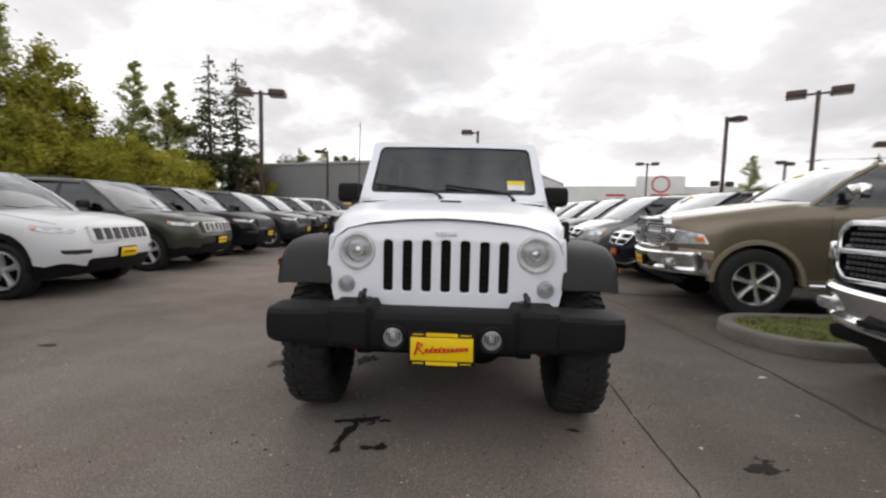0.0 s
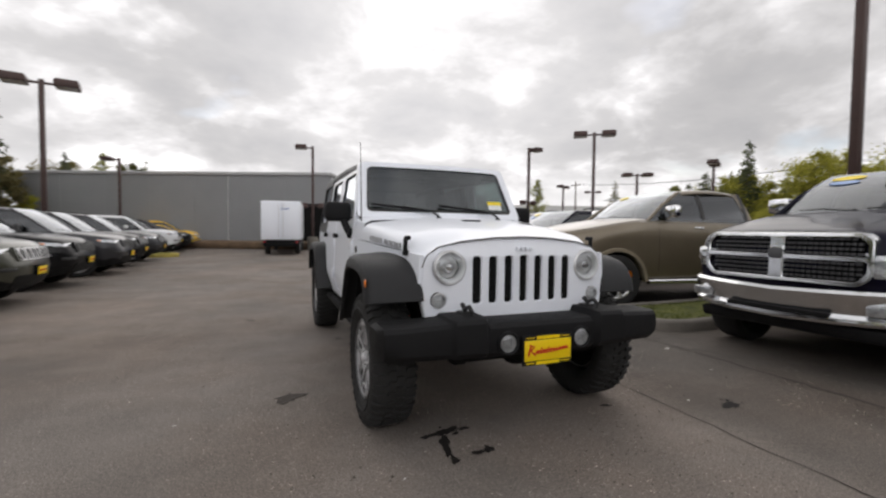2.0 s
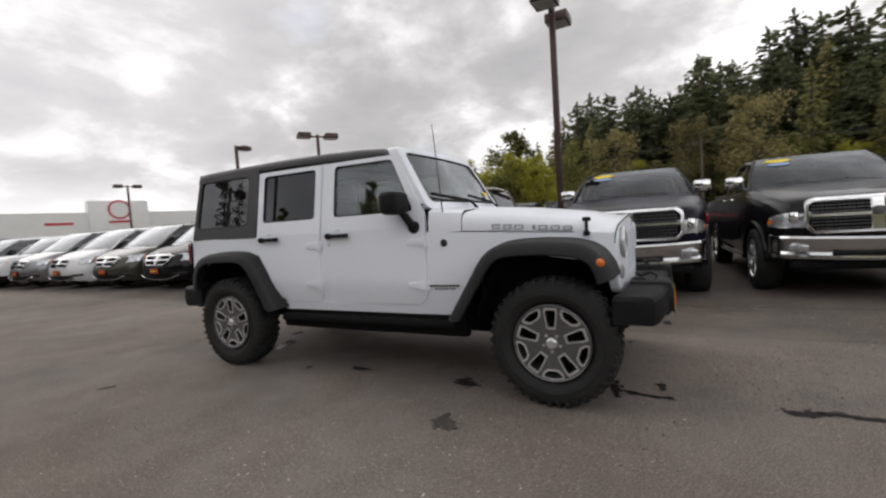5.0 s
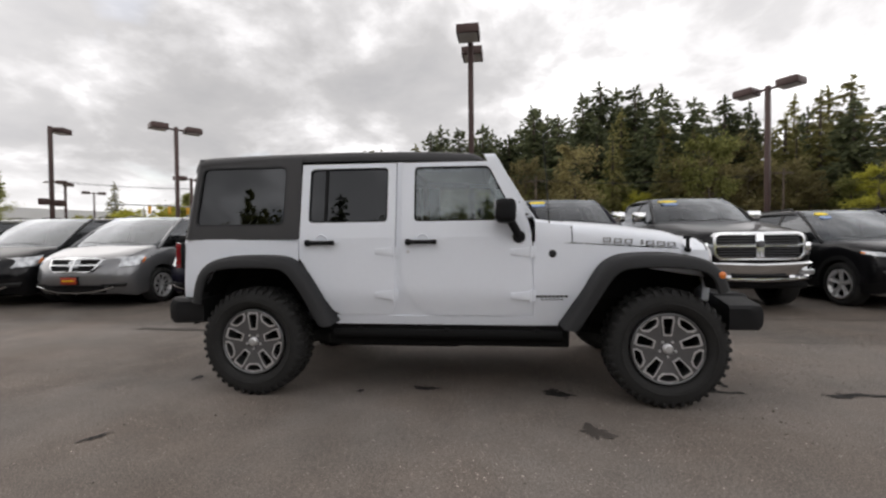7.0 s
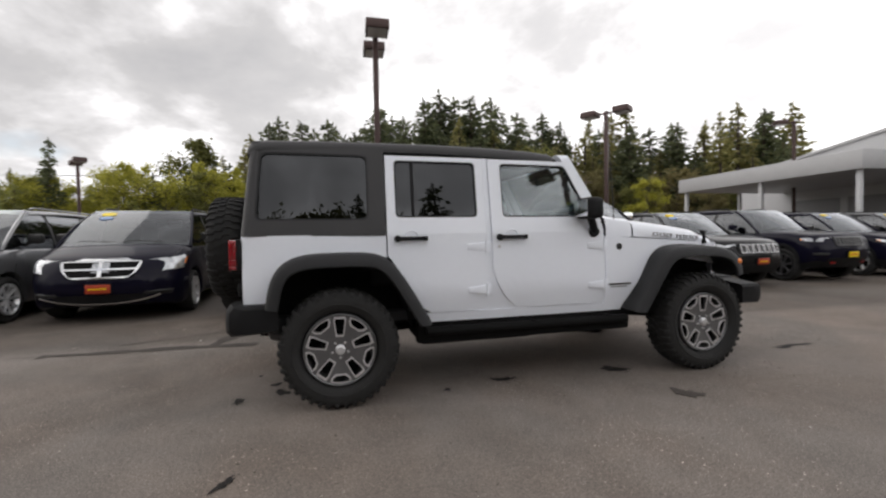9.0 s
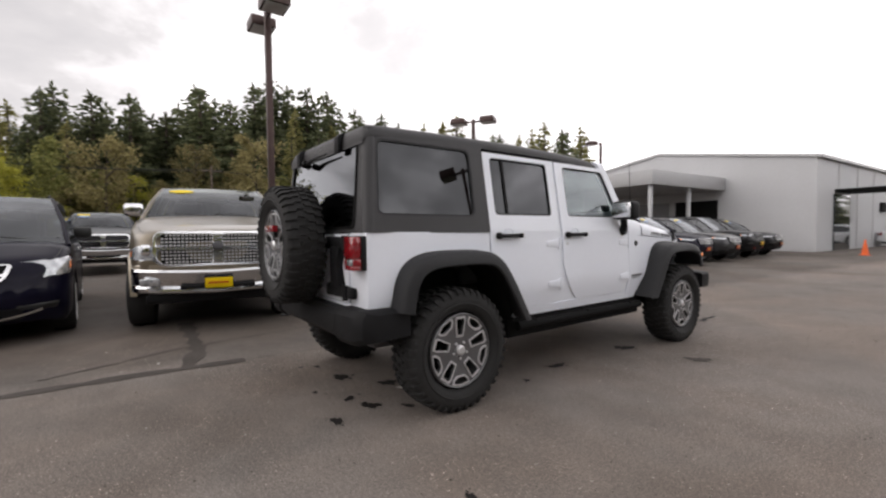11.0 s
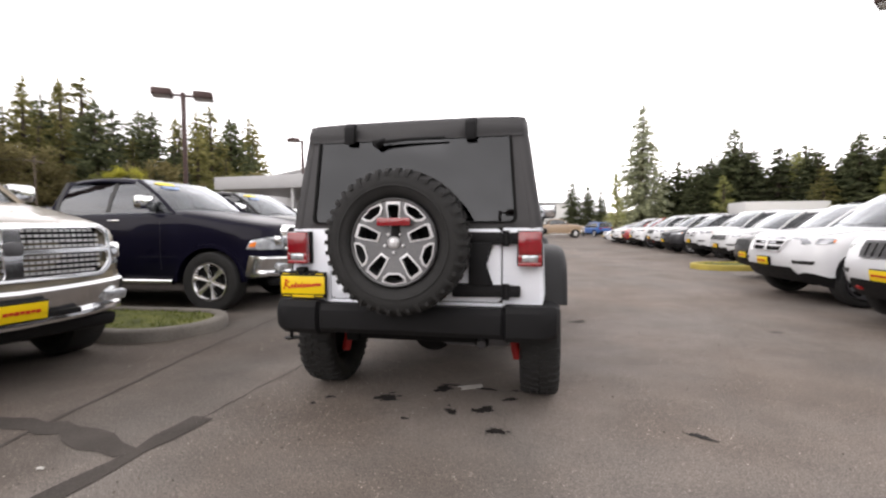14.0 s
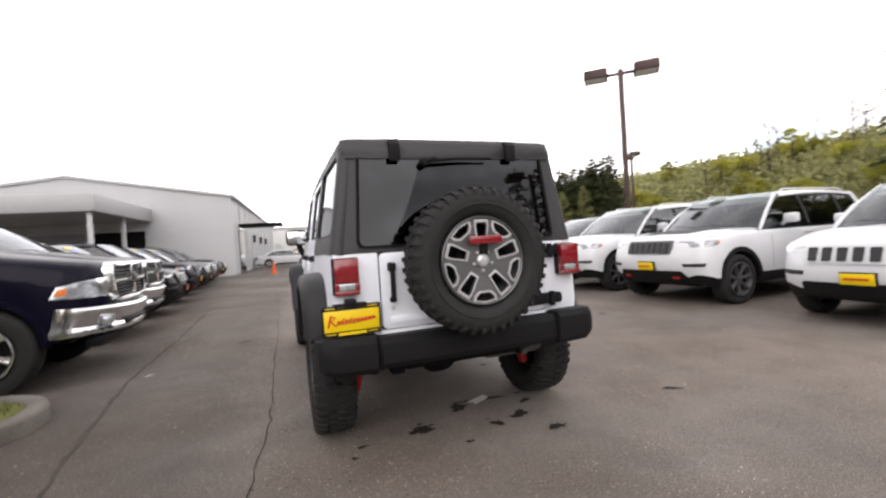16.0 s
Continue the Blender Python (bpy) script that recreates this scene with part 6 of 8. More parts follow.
                    holed(bm, rounded([(i * pitch - 0.050, zc - hh - 0.010), (i * pitch + 0.054, zc - hh - 0.010), (i * pitch + 0.058, zc + hh + 0.010), (i * pitch - 0.058, zc + hh + 0.010)], 0.015, 2),
                          [rounded([(i * pitch - 0.30 * pitch, zc - hh), (i * pitch + 0.30 * pitch, zc - hh), (i * pitch + 0.33 * pitch, zc + hh), (i * pitch - 0.33 * pitch, zc + hh)], 0.015, 2)], "y", -0.042, -0.025)
                    part("slot_ring", nosed(bm, k), ALLOY, g)
        else:
            zc, hw2, hh = (0.765, 0.44, 0.105) if van else (0.70, 0.46, 0.10)
            if k == "large_suv":
                zc = 0.86
            bm = bmesh.new()
            outer = rounded([(-hw2 + 0.10, zc - hh), (hw2 - 0.10, zc - hh), (hw2, zc + hh), (-hw2, zc + hh)], 0.03, 3)
            if van:
                hw2, hh = 0.50, 0.125
                outer = rounded([(-0.33, zc - hh), (0.33, zc - hh), (0.45, zc - 0.03), (hw2, zc + hh - 0.015), (0.0, zc + hh + 0.01), (-hw2, zc + hh - 0.015), (-0.45, zc - 0.03)], 0.05, 4)
            holes = []
            for s in (-1, 1):
                for z0, z1, e0, e1 in ((zc - hh + 0.022, zc - 0.012, 0.145 if van else 0.115, 0.075), (zc + 0.014, zc + hh - 0.028, 0.075, 0.045)):
                    holes.append(rounded([(s * 0.024, z0), (s * (hw2 - e0), z0), (s * (hw2 - e1), z1), (s * 0.024, z1)], 0.014, 2))
            holed(bm, outer, holes, "y", -0.035, 0.04)
            soften(bm, 0.008)
            g = part("grille", nosed(bm, k), CHROME if van else ALLOY, car, "chrome grille with a cross")
            bm = bmesh.new()
            front_panel(bm, [(zc - hh + 0.01, hw2 - 0.11), (zc, hw2 - 0.06), (zc + hh - 0.01, hw2 - 0.03)], -0.014, 0.03)
            part("grille_back", nosed(bm, k), DARK, g)
        for s in (-1, 1):
            bm = bmesh.new()
            if van:
                q, am = [(-0.20, 0.690), (0.42, 0.735), (0.56, 0.950), (-0.20, 0.895)], [(0.34, 0.765), (0.43, 0.775), (0.52, 0.925), (0.40, 0.905)]
            elif k == "suv":
                q, am = [(-0.10, 0.80), (0.44, 0.85), (0.46, 0.92), (-0.10, 0.88)], [(0.28, 0.845), (0.42, 0.86), (0.44, 0.905), (0.28, 0.895)]
            elif k == "sedan":
                q, am = [(0.02, 0.58), (0.34, 0.63), (0.38, 0.72), (0.03, 0.67)], [(0.26, 0.64), (0.34, 0.65), (0.36, 0.70), (0.26, 0.69)]
            else:
                q, am = [(-0.30, 0.862), (0.34, 0.905), (0.37, 0.985), (-0.30, 0.992)], [(0.27, 0.908), (0.33, 0.915), (0.35, 0.975), (0.27, 0.972)]
            skin_patch(bm, k, s, q, 0.016, 8)
            hl = part("headlamp", nosed(bm, k), LENS_SMOKE if k == "large_suv" else LENS_CLEAR, car, "clear swept-back headlamp")
            bm = bmesh.new()
            skin_patch(bm, k, s, am, 0.021, 4)
            part("amber_corner", nosed(bm, k), LENS_AMBER, hl)
        zb = lerp(c["bottom"], 0)
        bm = bmesh.new()
        if k == "large_suv":
            front_panel(bm, [(zb - 0.01, 0.64), (zb + 0.10, 0.64), (zb + 0.17, 0.60), (zb + 0.20, 0.55)], -0.014, 0.03)
        else:
            zh = 0.19 if not van else 0.15
            front_panel(bm, [(zb + 0.02, 0.54), (zb + 0.05, 0.56), (zb + zh - 0.03, 0.56), (zb + zh, 0.53)], -0.014, 0.03)
        part("lower_grille", nosed(bm, k), TRIM, car, "black lower air intake")
        if van:
            bm = bmesh.new()
            tube(bm, [(x, -0.030, zb + 0.02 + 0.11 * abs(x / 0.72) ** 2.5) for x in span(-0.72, 0.72, 16)], 0.016, 8)
            part("bumper_strip", nosed(bm, k), CHROME, car)
        if style == "slots" and k == "large_suv":
            bm = bmesh.new()
            for s in (-1, 1):
                box(bm, s * 0.46 - 0.05, s * 0.46 + 0.05, -0.045, 0.02, zb + 0.07, zb + 0.11, 0.01)
            part("tow_hook", nosed(bm, k), RED_METAL, car, "red tow hook")
        for s in (-1, 1):
            bm = bmesh.new()
            zf = zb + (0.29 if not van else 0.16)
            skin_patch(bm, k, s, [(-0.06, zf - 0.04), (0.10, zf - 0.04), (0.14, zf + 0.035), (-0.09, zf + 0.03)], 0.010, 4)
            part("fog_recess", nosed(bm, k), INK_BLACK, car)
        pz, py = (zb + 0.24, -0.045) if k != "large_suv" else (zb + 0.27, -0.05)
    if plate:
        bm = bmesh.new()
        box(bm, -0.152, 0.152, py, py + 0.05, pz - 0.072, pz + 0.072, 0.004)
        f = part("plate_frame", nosed(bm, k), TRIM, car)
        bm = bmesh.new()
        box(bm, -0.146, 0.146, py - 0.005, py + 0.004, pz - 0.060, pz + 0.060, 0.002)
        part("plate", nosed(bm, k), {"yellow": PLATE_YELLOW, "red": PLATE_RED, "black": INK_BLACK}[plate], f, f"{plate} dealer plate")
        bm = bmesh.new()
        for i in range(7):
            box(bm, -0.11 + 0.031 * i, -0.085 + 0.031 * i, py - 0.008, py - 0.002, pz - 0.012 + 0.004 * (i % 2), pz + 0.012)
        part("plate_bar", nosed(bm, k), INK_RED if plate == "yellow" else PLATE_YELLOW, f)


def repaint(car, src, dst, label):
    """Give a copied car another paint."""
    a, b = PAINTS[src], PAINTS[dst]
    for ob in car.children_recursive:
        for sl in ob.material_slots:
            if sl.material == a:
                sl.link = "OBJECT"
                sl.material = b
        if ob.name.startswith("body"):
            ob["label"] = f"{dst} painted body"
    car["label"] = label
    return car


AX, BX = -4.42, 2.80
ROW_A, ROW_B, ROW_C = "cars along the west row", "cars along the east row", "cars in the far row"


def row_a(y, dx=0.0, turn=0.0):
    return pose(AX + dx + max(-2.6, 0.32 * min(0.0, y - 1.2)), y, 0, 0, 0, 90 + turn)


def row_b(y, dx=0.0, turn=0.0):
    return pose(BX + dx, y, 0, 0, 0, -90 + turn)


suv_white = vehicle("suv", "white", row_a(6.10), "white compact SUV with a black lower bumper and a yellow plate", "suv", ROW_A, "slots", False)
suv_olive = vehicle("suv", "olive", row_a(8.70), "olive-grey compact SUV with a black roof edge and a yellow plate", "suv", ROW_A, "slots", False)
grand = vehicle("large_suv", "white", row_a(3.40), "white large SUV with red tow hooks and a yellow plate", "suv", ROW_A, "slots", False, bright=False)
suv_plain = vehicle("large_suv", "white", row_a(0.95), "white large SUV with a dark grille and a yellow plate", "suv", ROW_A, "", False, bright=False)
vehicle("pickup", "brown", row_b(6.34, 0.20, -10.0), "brown pickup truck with a champagne lower band and chrome mesh grille", "pickup", ROW_B, "honeycomb", True)
pickup_navy = vehicle("pickup", "navy", row_b(2.40, -0.03), "dark navy pickup truck with a chrome grille and bumper", "pickup", ROW_B, "", "two", plate=None)
van_navy = vehicle("minivan", "navy", row_b(8.68, 0.62), "dark navy minivan with a red plate and a yellow sticker", "minivan", ROW_B, "", "two", plate="red")
suv_black = vehicle("suv", "black", row_b(-2.8, 0.1), "black compact SUV with chrome-ringed slots and a red plate", "suv", ROW_B, "slots", "two", plate="red")
sedan_white = vehicle("sedan", "white", pose(-3.1, -31.5, 0, 0, 0, -92), "white sedan parked across by the grey hall", "car", "cars by the hall", "", False)


def another(src, paint_from, paint_to, at, label):
    return repaint(copy_thing(src, at), paint_from, paint_to, label)


for y, p, src, s0 in ((11.35, "black", suv_white, "white"), (13.95, "grey", suv_white, "white"), (16.6, "black", suv_olive, "olive"), (19.2, "grey", suv_olive, "olive"),
                      (24.5, "white", grand, "white"), (27.0, "black", suv_white, "white"), (29.4, "red", sedan_white, "white"), (31.8, "yellow", sedan_white, "white"), (34.0, "yellow", suv_white, "white"),
                      (-1.7, "grey", suv_white, "white"), (-6.5, "white", suv_white, "white"), (-9.1, "white", suv_plain, "white"), (-11.7, "grey", suv_white, "white"), (-14.3, "white", grand, "white"),
                      (-16.9, "white", suv_plain, "white"), (-19.5, "red", suv_white, "white"), (-22.1, "white", suv_white, "white"), (-24.7, "white", sedan_white, "white")):
    another(src, s0, p, row_a(y, 0.1 * math.sin(y)), f"{p} {'sedan' if src is sedan_white else 'SUV'} with its nose to the aisle")
another(pickup_navy, "navy", "black", row_b(-0.15, 0.2), "black pickup truck with a chrome grille and a yellow sticker")
for y, p, src, s0, dx, kind in ((11.05, "silver", van_navy, "navy", 0.4, "minivan"), (13.1, "black", van_navy, "navy", 0.4, "minivan"), (15.3, "olive", van_navy, "navy", 0.4, "minivan"), (17.6, "white", van_navy, "navy", 0.4, "minivan"),
                                (20.0, "silver", van_navy, "navy", 0.4, "minivan"), (22.4, "white", suv_white, "white", 0.3, "SUV"), (24.8, "white", van_navy, "navy", 0.3, "minivan"), (-5.4, "navy", grand, "white", 0.1, "SUV"), (-8.0, "navy", suv_black, "black", 0.1, "SUV"),
                                (-10.6, "grey", suv_black, "black", 0.1, "SUV"), (-13.2, "black", grand, "white", 0.1, "SUV"), (-15.8, "black", suv_black, "black", 0.1, "SUV")):
    twin = another(src, s0, p, row_b(y, dx), f"{p} {kind} parked with its nose to the aisle")
    if src is van_navy:
        for ob in [o for o in twin.children if o.name.startswith("price_sticker")]:
            bpy.data.objects.remove(ob)
# back to back with the east row
for y, p, src, s0, kind in ((4.3, "silver", van_navy, "navy", "minivan"), (1.4, "black", suv_white, "white", "SUV"), (-1.4, "grey", grand, "white", "SUV"), (-4.2, "white", sedan_white, "white", "sedan"), 
                            (10.2, "grey", pickup_navy, "navy", "pickup truck"), (13.0, "silver", sedan_white, "white", "sedan"), (15.6, "white", grand, "white", "SUV"), (18.4, "grey", sedan_white, "white", "sedan"), (21.2, "white", sedan_white, "white", "sedan")):
    tagged(another(src, s0, p, pose(15.2, y, 0, 0, 0, 90), f"{p} {kind} parked tail to tail"), group=ROW_C)
tagged(another(pickup_navy, "navy", "black", pose(13.4, 7.3, 0, 0, 0, -90), "black pickup truck facing the east row"), group=ROW_C)
# the dark film on the bonnet of the white large SUV
bm = bmesh.new()
rings = []
for y in span(0.34, 1.12, 8):
    w = 0.42 + 0.22 * (y - 0.34)
    row = []
    for i in range(9):
        x = -w + 2 * w * i / 8
        sec = car_section("large_suv", y)[6:]
        row.append((x, y, float(np.interp(abs(x), [q[0] for q in sec[::-1]], [q[1] for q in sec[::-1]])) + 0.004))
    rings.append(row)
loft(bm, rings, closed=False)
part("bonnet_film", nosed(bm, "large_suv"), FLARE, grand, "dark grey film on the bonnet")


# ---- ground ----
def asphalt_material():
    m = bpy.data.materials.new("asphalt")
    m.use_nodes = True
    nt = m.node_tree
    p = nt.nodes["Principled BSDF"]
    co = nt.nodes.new("ShaderNodeTexCoord")

    def noise_at(scale, detail, rough=0.5):
        n = nt.nodes.new("ShaderNodeTexNoise")
        n.inputs["Scale"].default_value, n.inputs["Detail"].default_value, n.inputs["Roughness"].default_value = scale, detail, rough
        nt.links.new(co.outputs["Object"], n.inputs["Vector"])
        return n

    def ramp(src, stops):
        r = nt.nodes.new("ShaderNodeValToRGB")
        r.color_ramp.elements[0].position, r.color_ramp.elements[0].color = stops[0][0], (*[stops[0][1]] * 3, 1)
        r.color_ramp.elements[1].position, r.color_ramp.elements[1].color = stops[-1][0], (*[stops[-1][1]] * 3, 1)
        for a, b in stops[1:-1]:
            r.color_ramp.elements.new(a).color = (b, b, b, 1)
        nt.links.new(src, r.inputs[0])
        return r.outputs[0]

    def mul(a, b):
        x = nt.nodes.new("ShaderNodeMix")
        x.data_type, x.blend_type = "RGBA", "MULTIPLY"
        x.inputs["Factor"].default_value = 1
        nt.links.new(a, x.inputs["A"])
        nt.links.new(b, x.inputs["B"])
        return x.outputs["Result"]
    base = nt.nodes.new("ShaderNodeRGB")
    base.outputs[0].default_value = (0.172, 0.1535, 0.138, 1)
    broad = ramp(noise_at(0.30, 6, 0.65).outputs["Fac"], [(0.3, 0.72), (0.7, 1.18)])
    patch = ramp(noise_at(1.7, 4, 0.6).outputs["Fac"], [(0.35, 0.86), (0.65, 1.08)])
    stone = noise_at(120, 4, 0.7)
    grain = ramp(stone.outputs["Fac"], [(0.32, 0.45), (0.52, 1.0), (0.70, 1.8)])
    vor = nt.nodes.new("ShaderNodeTexVoronoi")
    vor.inputs["Scale"].default_value = 42.0
    nt.links.new(co.outputs["Object"], vor.inputs["Vector"])
    chips = ramp(vor.outputs["Distance"], [(0.06, 2.6), (0.10, 1.0)])
    # pale pebbles showing in clusters
    clump = ramp(noise_at(0.9, 5, 0.7).outputs["Fac"], [(0.42, 0.0), (0.62, 1.0)])
    for scale, keep, radius, bright in ((75.0, 0.86, 0.30, 3.2), (38.0, 0.93, 0.24, 3.6)):
        vp = nt.nodes.new("ShaderNodeTexVoronoi")
        vp.inputs["Scale"].default_value = scale
        nt.links.new(co.outputs["Object"], vp.inputs["Vector"])
        sep = nt.nodes.new("ShaderNodeSeparateColor")
        nt.links.new(vp.outputs["Color"], sep.inputs[0])
        chosen = ramp(sep.outputs["Red"], [(keep, 0.0), (keep + 0.02, 1.0)])
        dot = ramp(vp.outputs["Distance"], [(radius * 0.7, 1.0), (radius, 0.0)])
        mask = mul(mul(chosen, dot), clump)
        up = nt.nodes.new("ShaderNodeMix")
        up.data_type, up.blend_type = "RGBA", "MIX"
        up.inputs["A"].default_value, up.inputs["B"].default_value = (1, 1, 1, 1), (bright, bright, bright, 1)
        nt.links.new(mask, up.inputs["Factor"])
        chips = mul(chips, up.outputs["Result"])
    gravel = ramp(noise_at(44, 3, 0.6).outputs["Fac"], [(0.36, 0.90), (0.50, 1.0), (0.64, 1.12)])
    col = mul(mul(mul(mul(mul(base.outputs[0], broad), patch), grain), chips), gravel)
    # the parking bays past the seam are darker
    sx = nt.nodes.new("ShaderNodeSeparateXYZ")
    nt.links.new(co.outputs["Object"], sx.inputs[0])
    lin = nt.nodes.new("ShaderNodeMath")
    lin.operation = "MULTIPLY_ADD"
    lin.inputs[1].default_value = -0.10
    nt.links.new(sx.outputs["Y"], lin.inputs[0])
    nt.links.new(sx.outputs["X"], lin.inputs[2])
    wob = nt.nodes.new("ShaderNodeMath")
    wob.operation = "MULTIPLY_ADD"
    wob.inputs[1].default_value = 0.5
    nt.links.new(noise_at(1.1, 4, 0.6).outputs["Fac"], wob.inputs[0])
    nt.links.new(lin.outputs[0], wob.inputs[2])
    rg = nt.nodes.new("ShaderNodeMapRange")
    rg.inputs["From Min"].default_value, rg.inputs["From Max"].default_value = 1.05, 1.50
    rg.inputs["To Min"].default_value, rg.inputs["To Max"].default_value = 1.06, 0.74
    nt.links.new(wob.outputs[0], rg.inputs["Value"])
    bay_tone = nt.nodes.new("ShaderNodeCombineColor")
    for k in ("Red", "Green", "Blue"):
        nt.links.new(rg.outputs["Result"], bay_tone.inputs[k])
    col = mul(col, bay_tone.outputs[0])
    # brown dirt washed over parts of it
    soil = nt.nodes.new("ShaderNodeMix")
    soil.data_type = "RGBA"
    soil.inputs["A"].default_value, soil.inputs["B"].default_value = (1, 1, 1, 1), (1.05, 0.98, 0.93, 1)
    nt.links.new(ramp(noise_at(0.45, 5, 0.6).outputs["Fac"], [(0.40, 0.0), (0.60, 1.0)]), soil.inputs["Factor"])
    col = mul(col, soil.outputs["Result"])
    # old tyre dirt in broad uneven patches
    col = mul(col, ramp(noise_at(0.22, 5, 0.55).outputs["Fac"], [(0.42, 1.12), (0.50, 1.02), (0.60, 0.90)]))
    nt.links.new(col, p.inputs["Base Color"])
    p.inputs["Roughness"].default_value = 0.82
    p.inputs["Specular IOR Level"].default_value = 0.15
    bp = nt.nodes.new("ShaderNodeBump")
    bp.inputs["Strength"].default_value, bp.inputs["Distance"].default_value = 0.35, 0.003
    nt.links.new(stone.outputs["Fac"], bp.inputs["Height"])
    nt.links.new(bp.outputs["Normal"], p.inputs["Normal"])
    return m


ASPHALT = asphalt_material()
EARTH = material("rough_grass", (0.10, 0.12, 0.045), 0.95, 0, 0.5, 0.15, 3.0, bump=0.6, bump_scale=2.0, tint=(0.16, 0.15, 0.06))
CONCRETE = material("concrete", (0.20, 0.183, 0.158), 0.85, 0, 0.25, 3, 60, bump=0.5, bump_scale=70)
CURB_YELLOW = material("yellow_kerb_paint", (0.36, 0.29, 0.06), 0.8, 0, 0.3, 4, 60, bump=0.3)
TURF = material("turf", (0.060, 0.085, 0.014), 0.95, 0, 0.45, 5, 60, bump=0.8, tint=(0.125, 0.130, 0.030))
OLD_KERB = material("weathered_kerb", (0.165, 0.150, 0.130), 0.9, 0, 0.35, 3, 60, bump=0.4)
OIL = material("oil_stain", (0.016, 0.014, 0.013), 0.75, 0, 0.4, 14, 90, spec=0.2)
PATCH = material("asphalt_patch", (0.078, 0.069, 0.062), 0.95, 0, 0.35, 2, 110, bump=0.5, spec=0.12)
SEAM = material("crack_filler", (0.045, 0.040, 0.036), 0.95, 0, 0.4, 6, 80, spec=0.1)


def height(x, y):
    """Flat lot; a wooded bank rises past its west and south-west edge, another far to the east."""
    w = max(0.0, -x - 26.0)
    h = 9.0 * (1 - math.exp(-(w / 14.0) ** 1.6)) * (0.35 + 0.65 / (1 + math.exp((y - 6.0) / 7.0)))
    e = max(0.0, x - 62.0)
    return h + 5.0 * (1 - math.exp(-(e / 60.0) ** 1.5))


bm = bmesh.new()
xs = [-3000, -1200, -500, -250, -160, -120] + list(range(-100, 101, 4)) + [120, 160, 250, 500, 1200, 3000]
vs = [[bm.verts.new((x, y, height(x, y) if abs(x) < 400 and abs(y) < 400 else min(height(x, y), 9))) for y in xs] for x in xs]
for i in range(len(xs) - 1):
    for j in range(len(xs) - 1):
        bm.faces.new((vs[i][j], vs[i + 1][j], vs[i + 1][j + 1], vs[i][j + 1]))
ground = part("ground", bm, EARTH, None, "rough grass and earth beyond the lot")
tagged(ground, "rough grassy ground beyond the car lot", "ground", kind="structure")
bm = bmesh.new()
box(bm, -15.5, 56.0, -60.0, 62.0, -0.3, 0.004)
lot = part("pavement", bm, ASPHALT, None)
for v in lot.data.vertices:
    v.co.z -= 0.004 if v.co.z > 0 else 0
ground.location.z = -0.03
tagged(lot, "worn grey-brown asphalt car lot with stains and fine chips", "asphalt", kind="structure")


def blob(name, x, y, rx, ry, turn, mat, seed, label, z=0.004, rough=0.35, drops=0):
    """A ragged flat mark on the ground, with smaller drips round it."""
    rnd = random.Random(seed)
    bm = bmesh.new()

    def mark(cx, cy, ax, ay):
        ph = [rnd.uniform(0, 6.28) for _ in range(6)]
        ring = []
        for i in range(40):
            t = 2 * math.pi * i / 40
            k = 1 + rough * (0.5 * math.sin(2 * t + ph[0]) + 0.4 * math.sin(3 * t + ph[1]) + 0.35 * math.sin(5 * t + ph[2]) + 0.3 * math.sin(9 * t + ph[3]) + 0.22 * math.sin(13 * t + ph[4])) + rnd.uniform(-0.12, 0.12)
            k = max(k, 0.25)
            ring.append(bm.verts.new((cx + ax * k * math.cos(t), cy + ay * k * math.sin(t), 0)))
        bm.faces.new(ring)
    mark(0, 0, rx, ry)
    for _ in range(drops):
        a, d = rnd.uniform(0, 6.28), rnd.uniform(1.1, 1.9)
        f = rnd.uniform(0.12, 0.34)
        mark(rx * d * math.cos(a), ry * d * math.sin(a), rx * f, max(rx, ry) * f * rnd.uniform(0.4, 0.9))
    ob = part(name, bm, mat, None, at=pose(x, y, z, 0, 0, turn))
    return tagged(ob, label, "stain", kind="structure")


# ---- lamps ----
BRONZE = material("bronze_paint", (0.060, 0.034, 0.030), 0.5, 0.3, 0.2, 3, 40)
LAMP_GLASS = material("lamp_diffuser", (0.55, 0.53, 0.50), 0.3, 0, 0.1, 6, 40, coat=0.5)
GREY_POLE = material("galvanised_pole", (0.30, 0.31, 0.32), 0.5, 0.6, 0.15, 3, 40)
WOOD_POLE = material("pole_wood", (0.11, 0.085, 0.065), 0.9, 0, 0.3, 2, 40, bump=0.4)


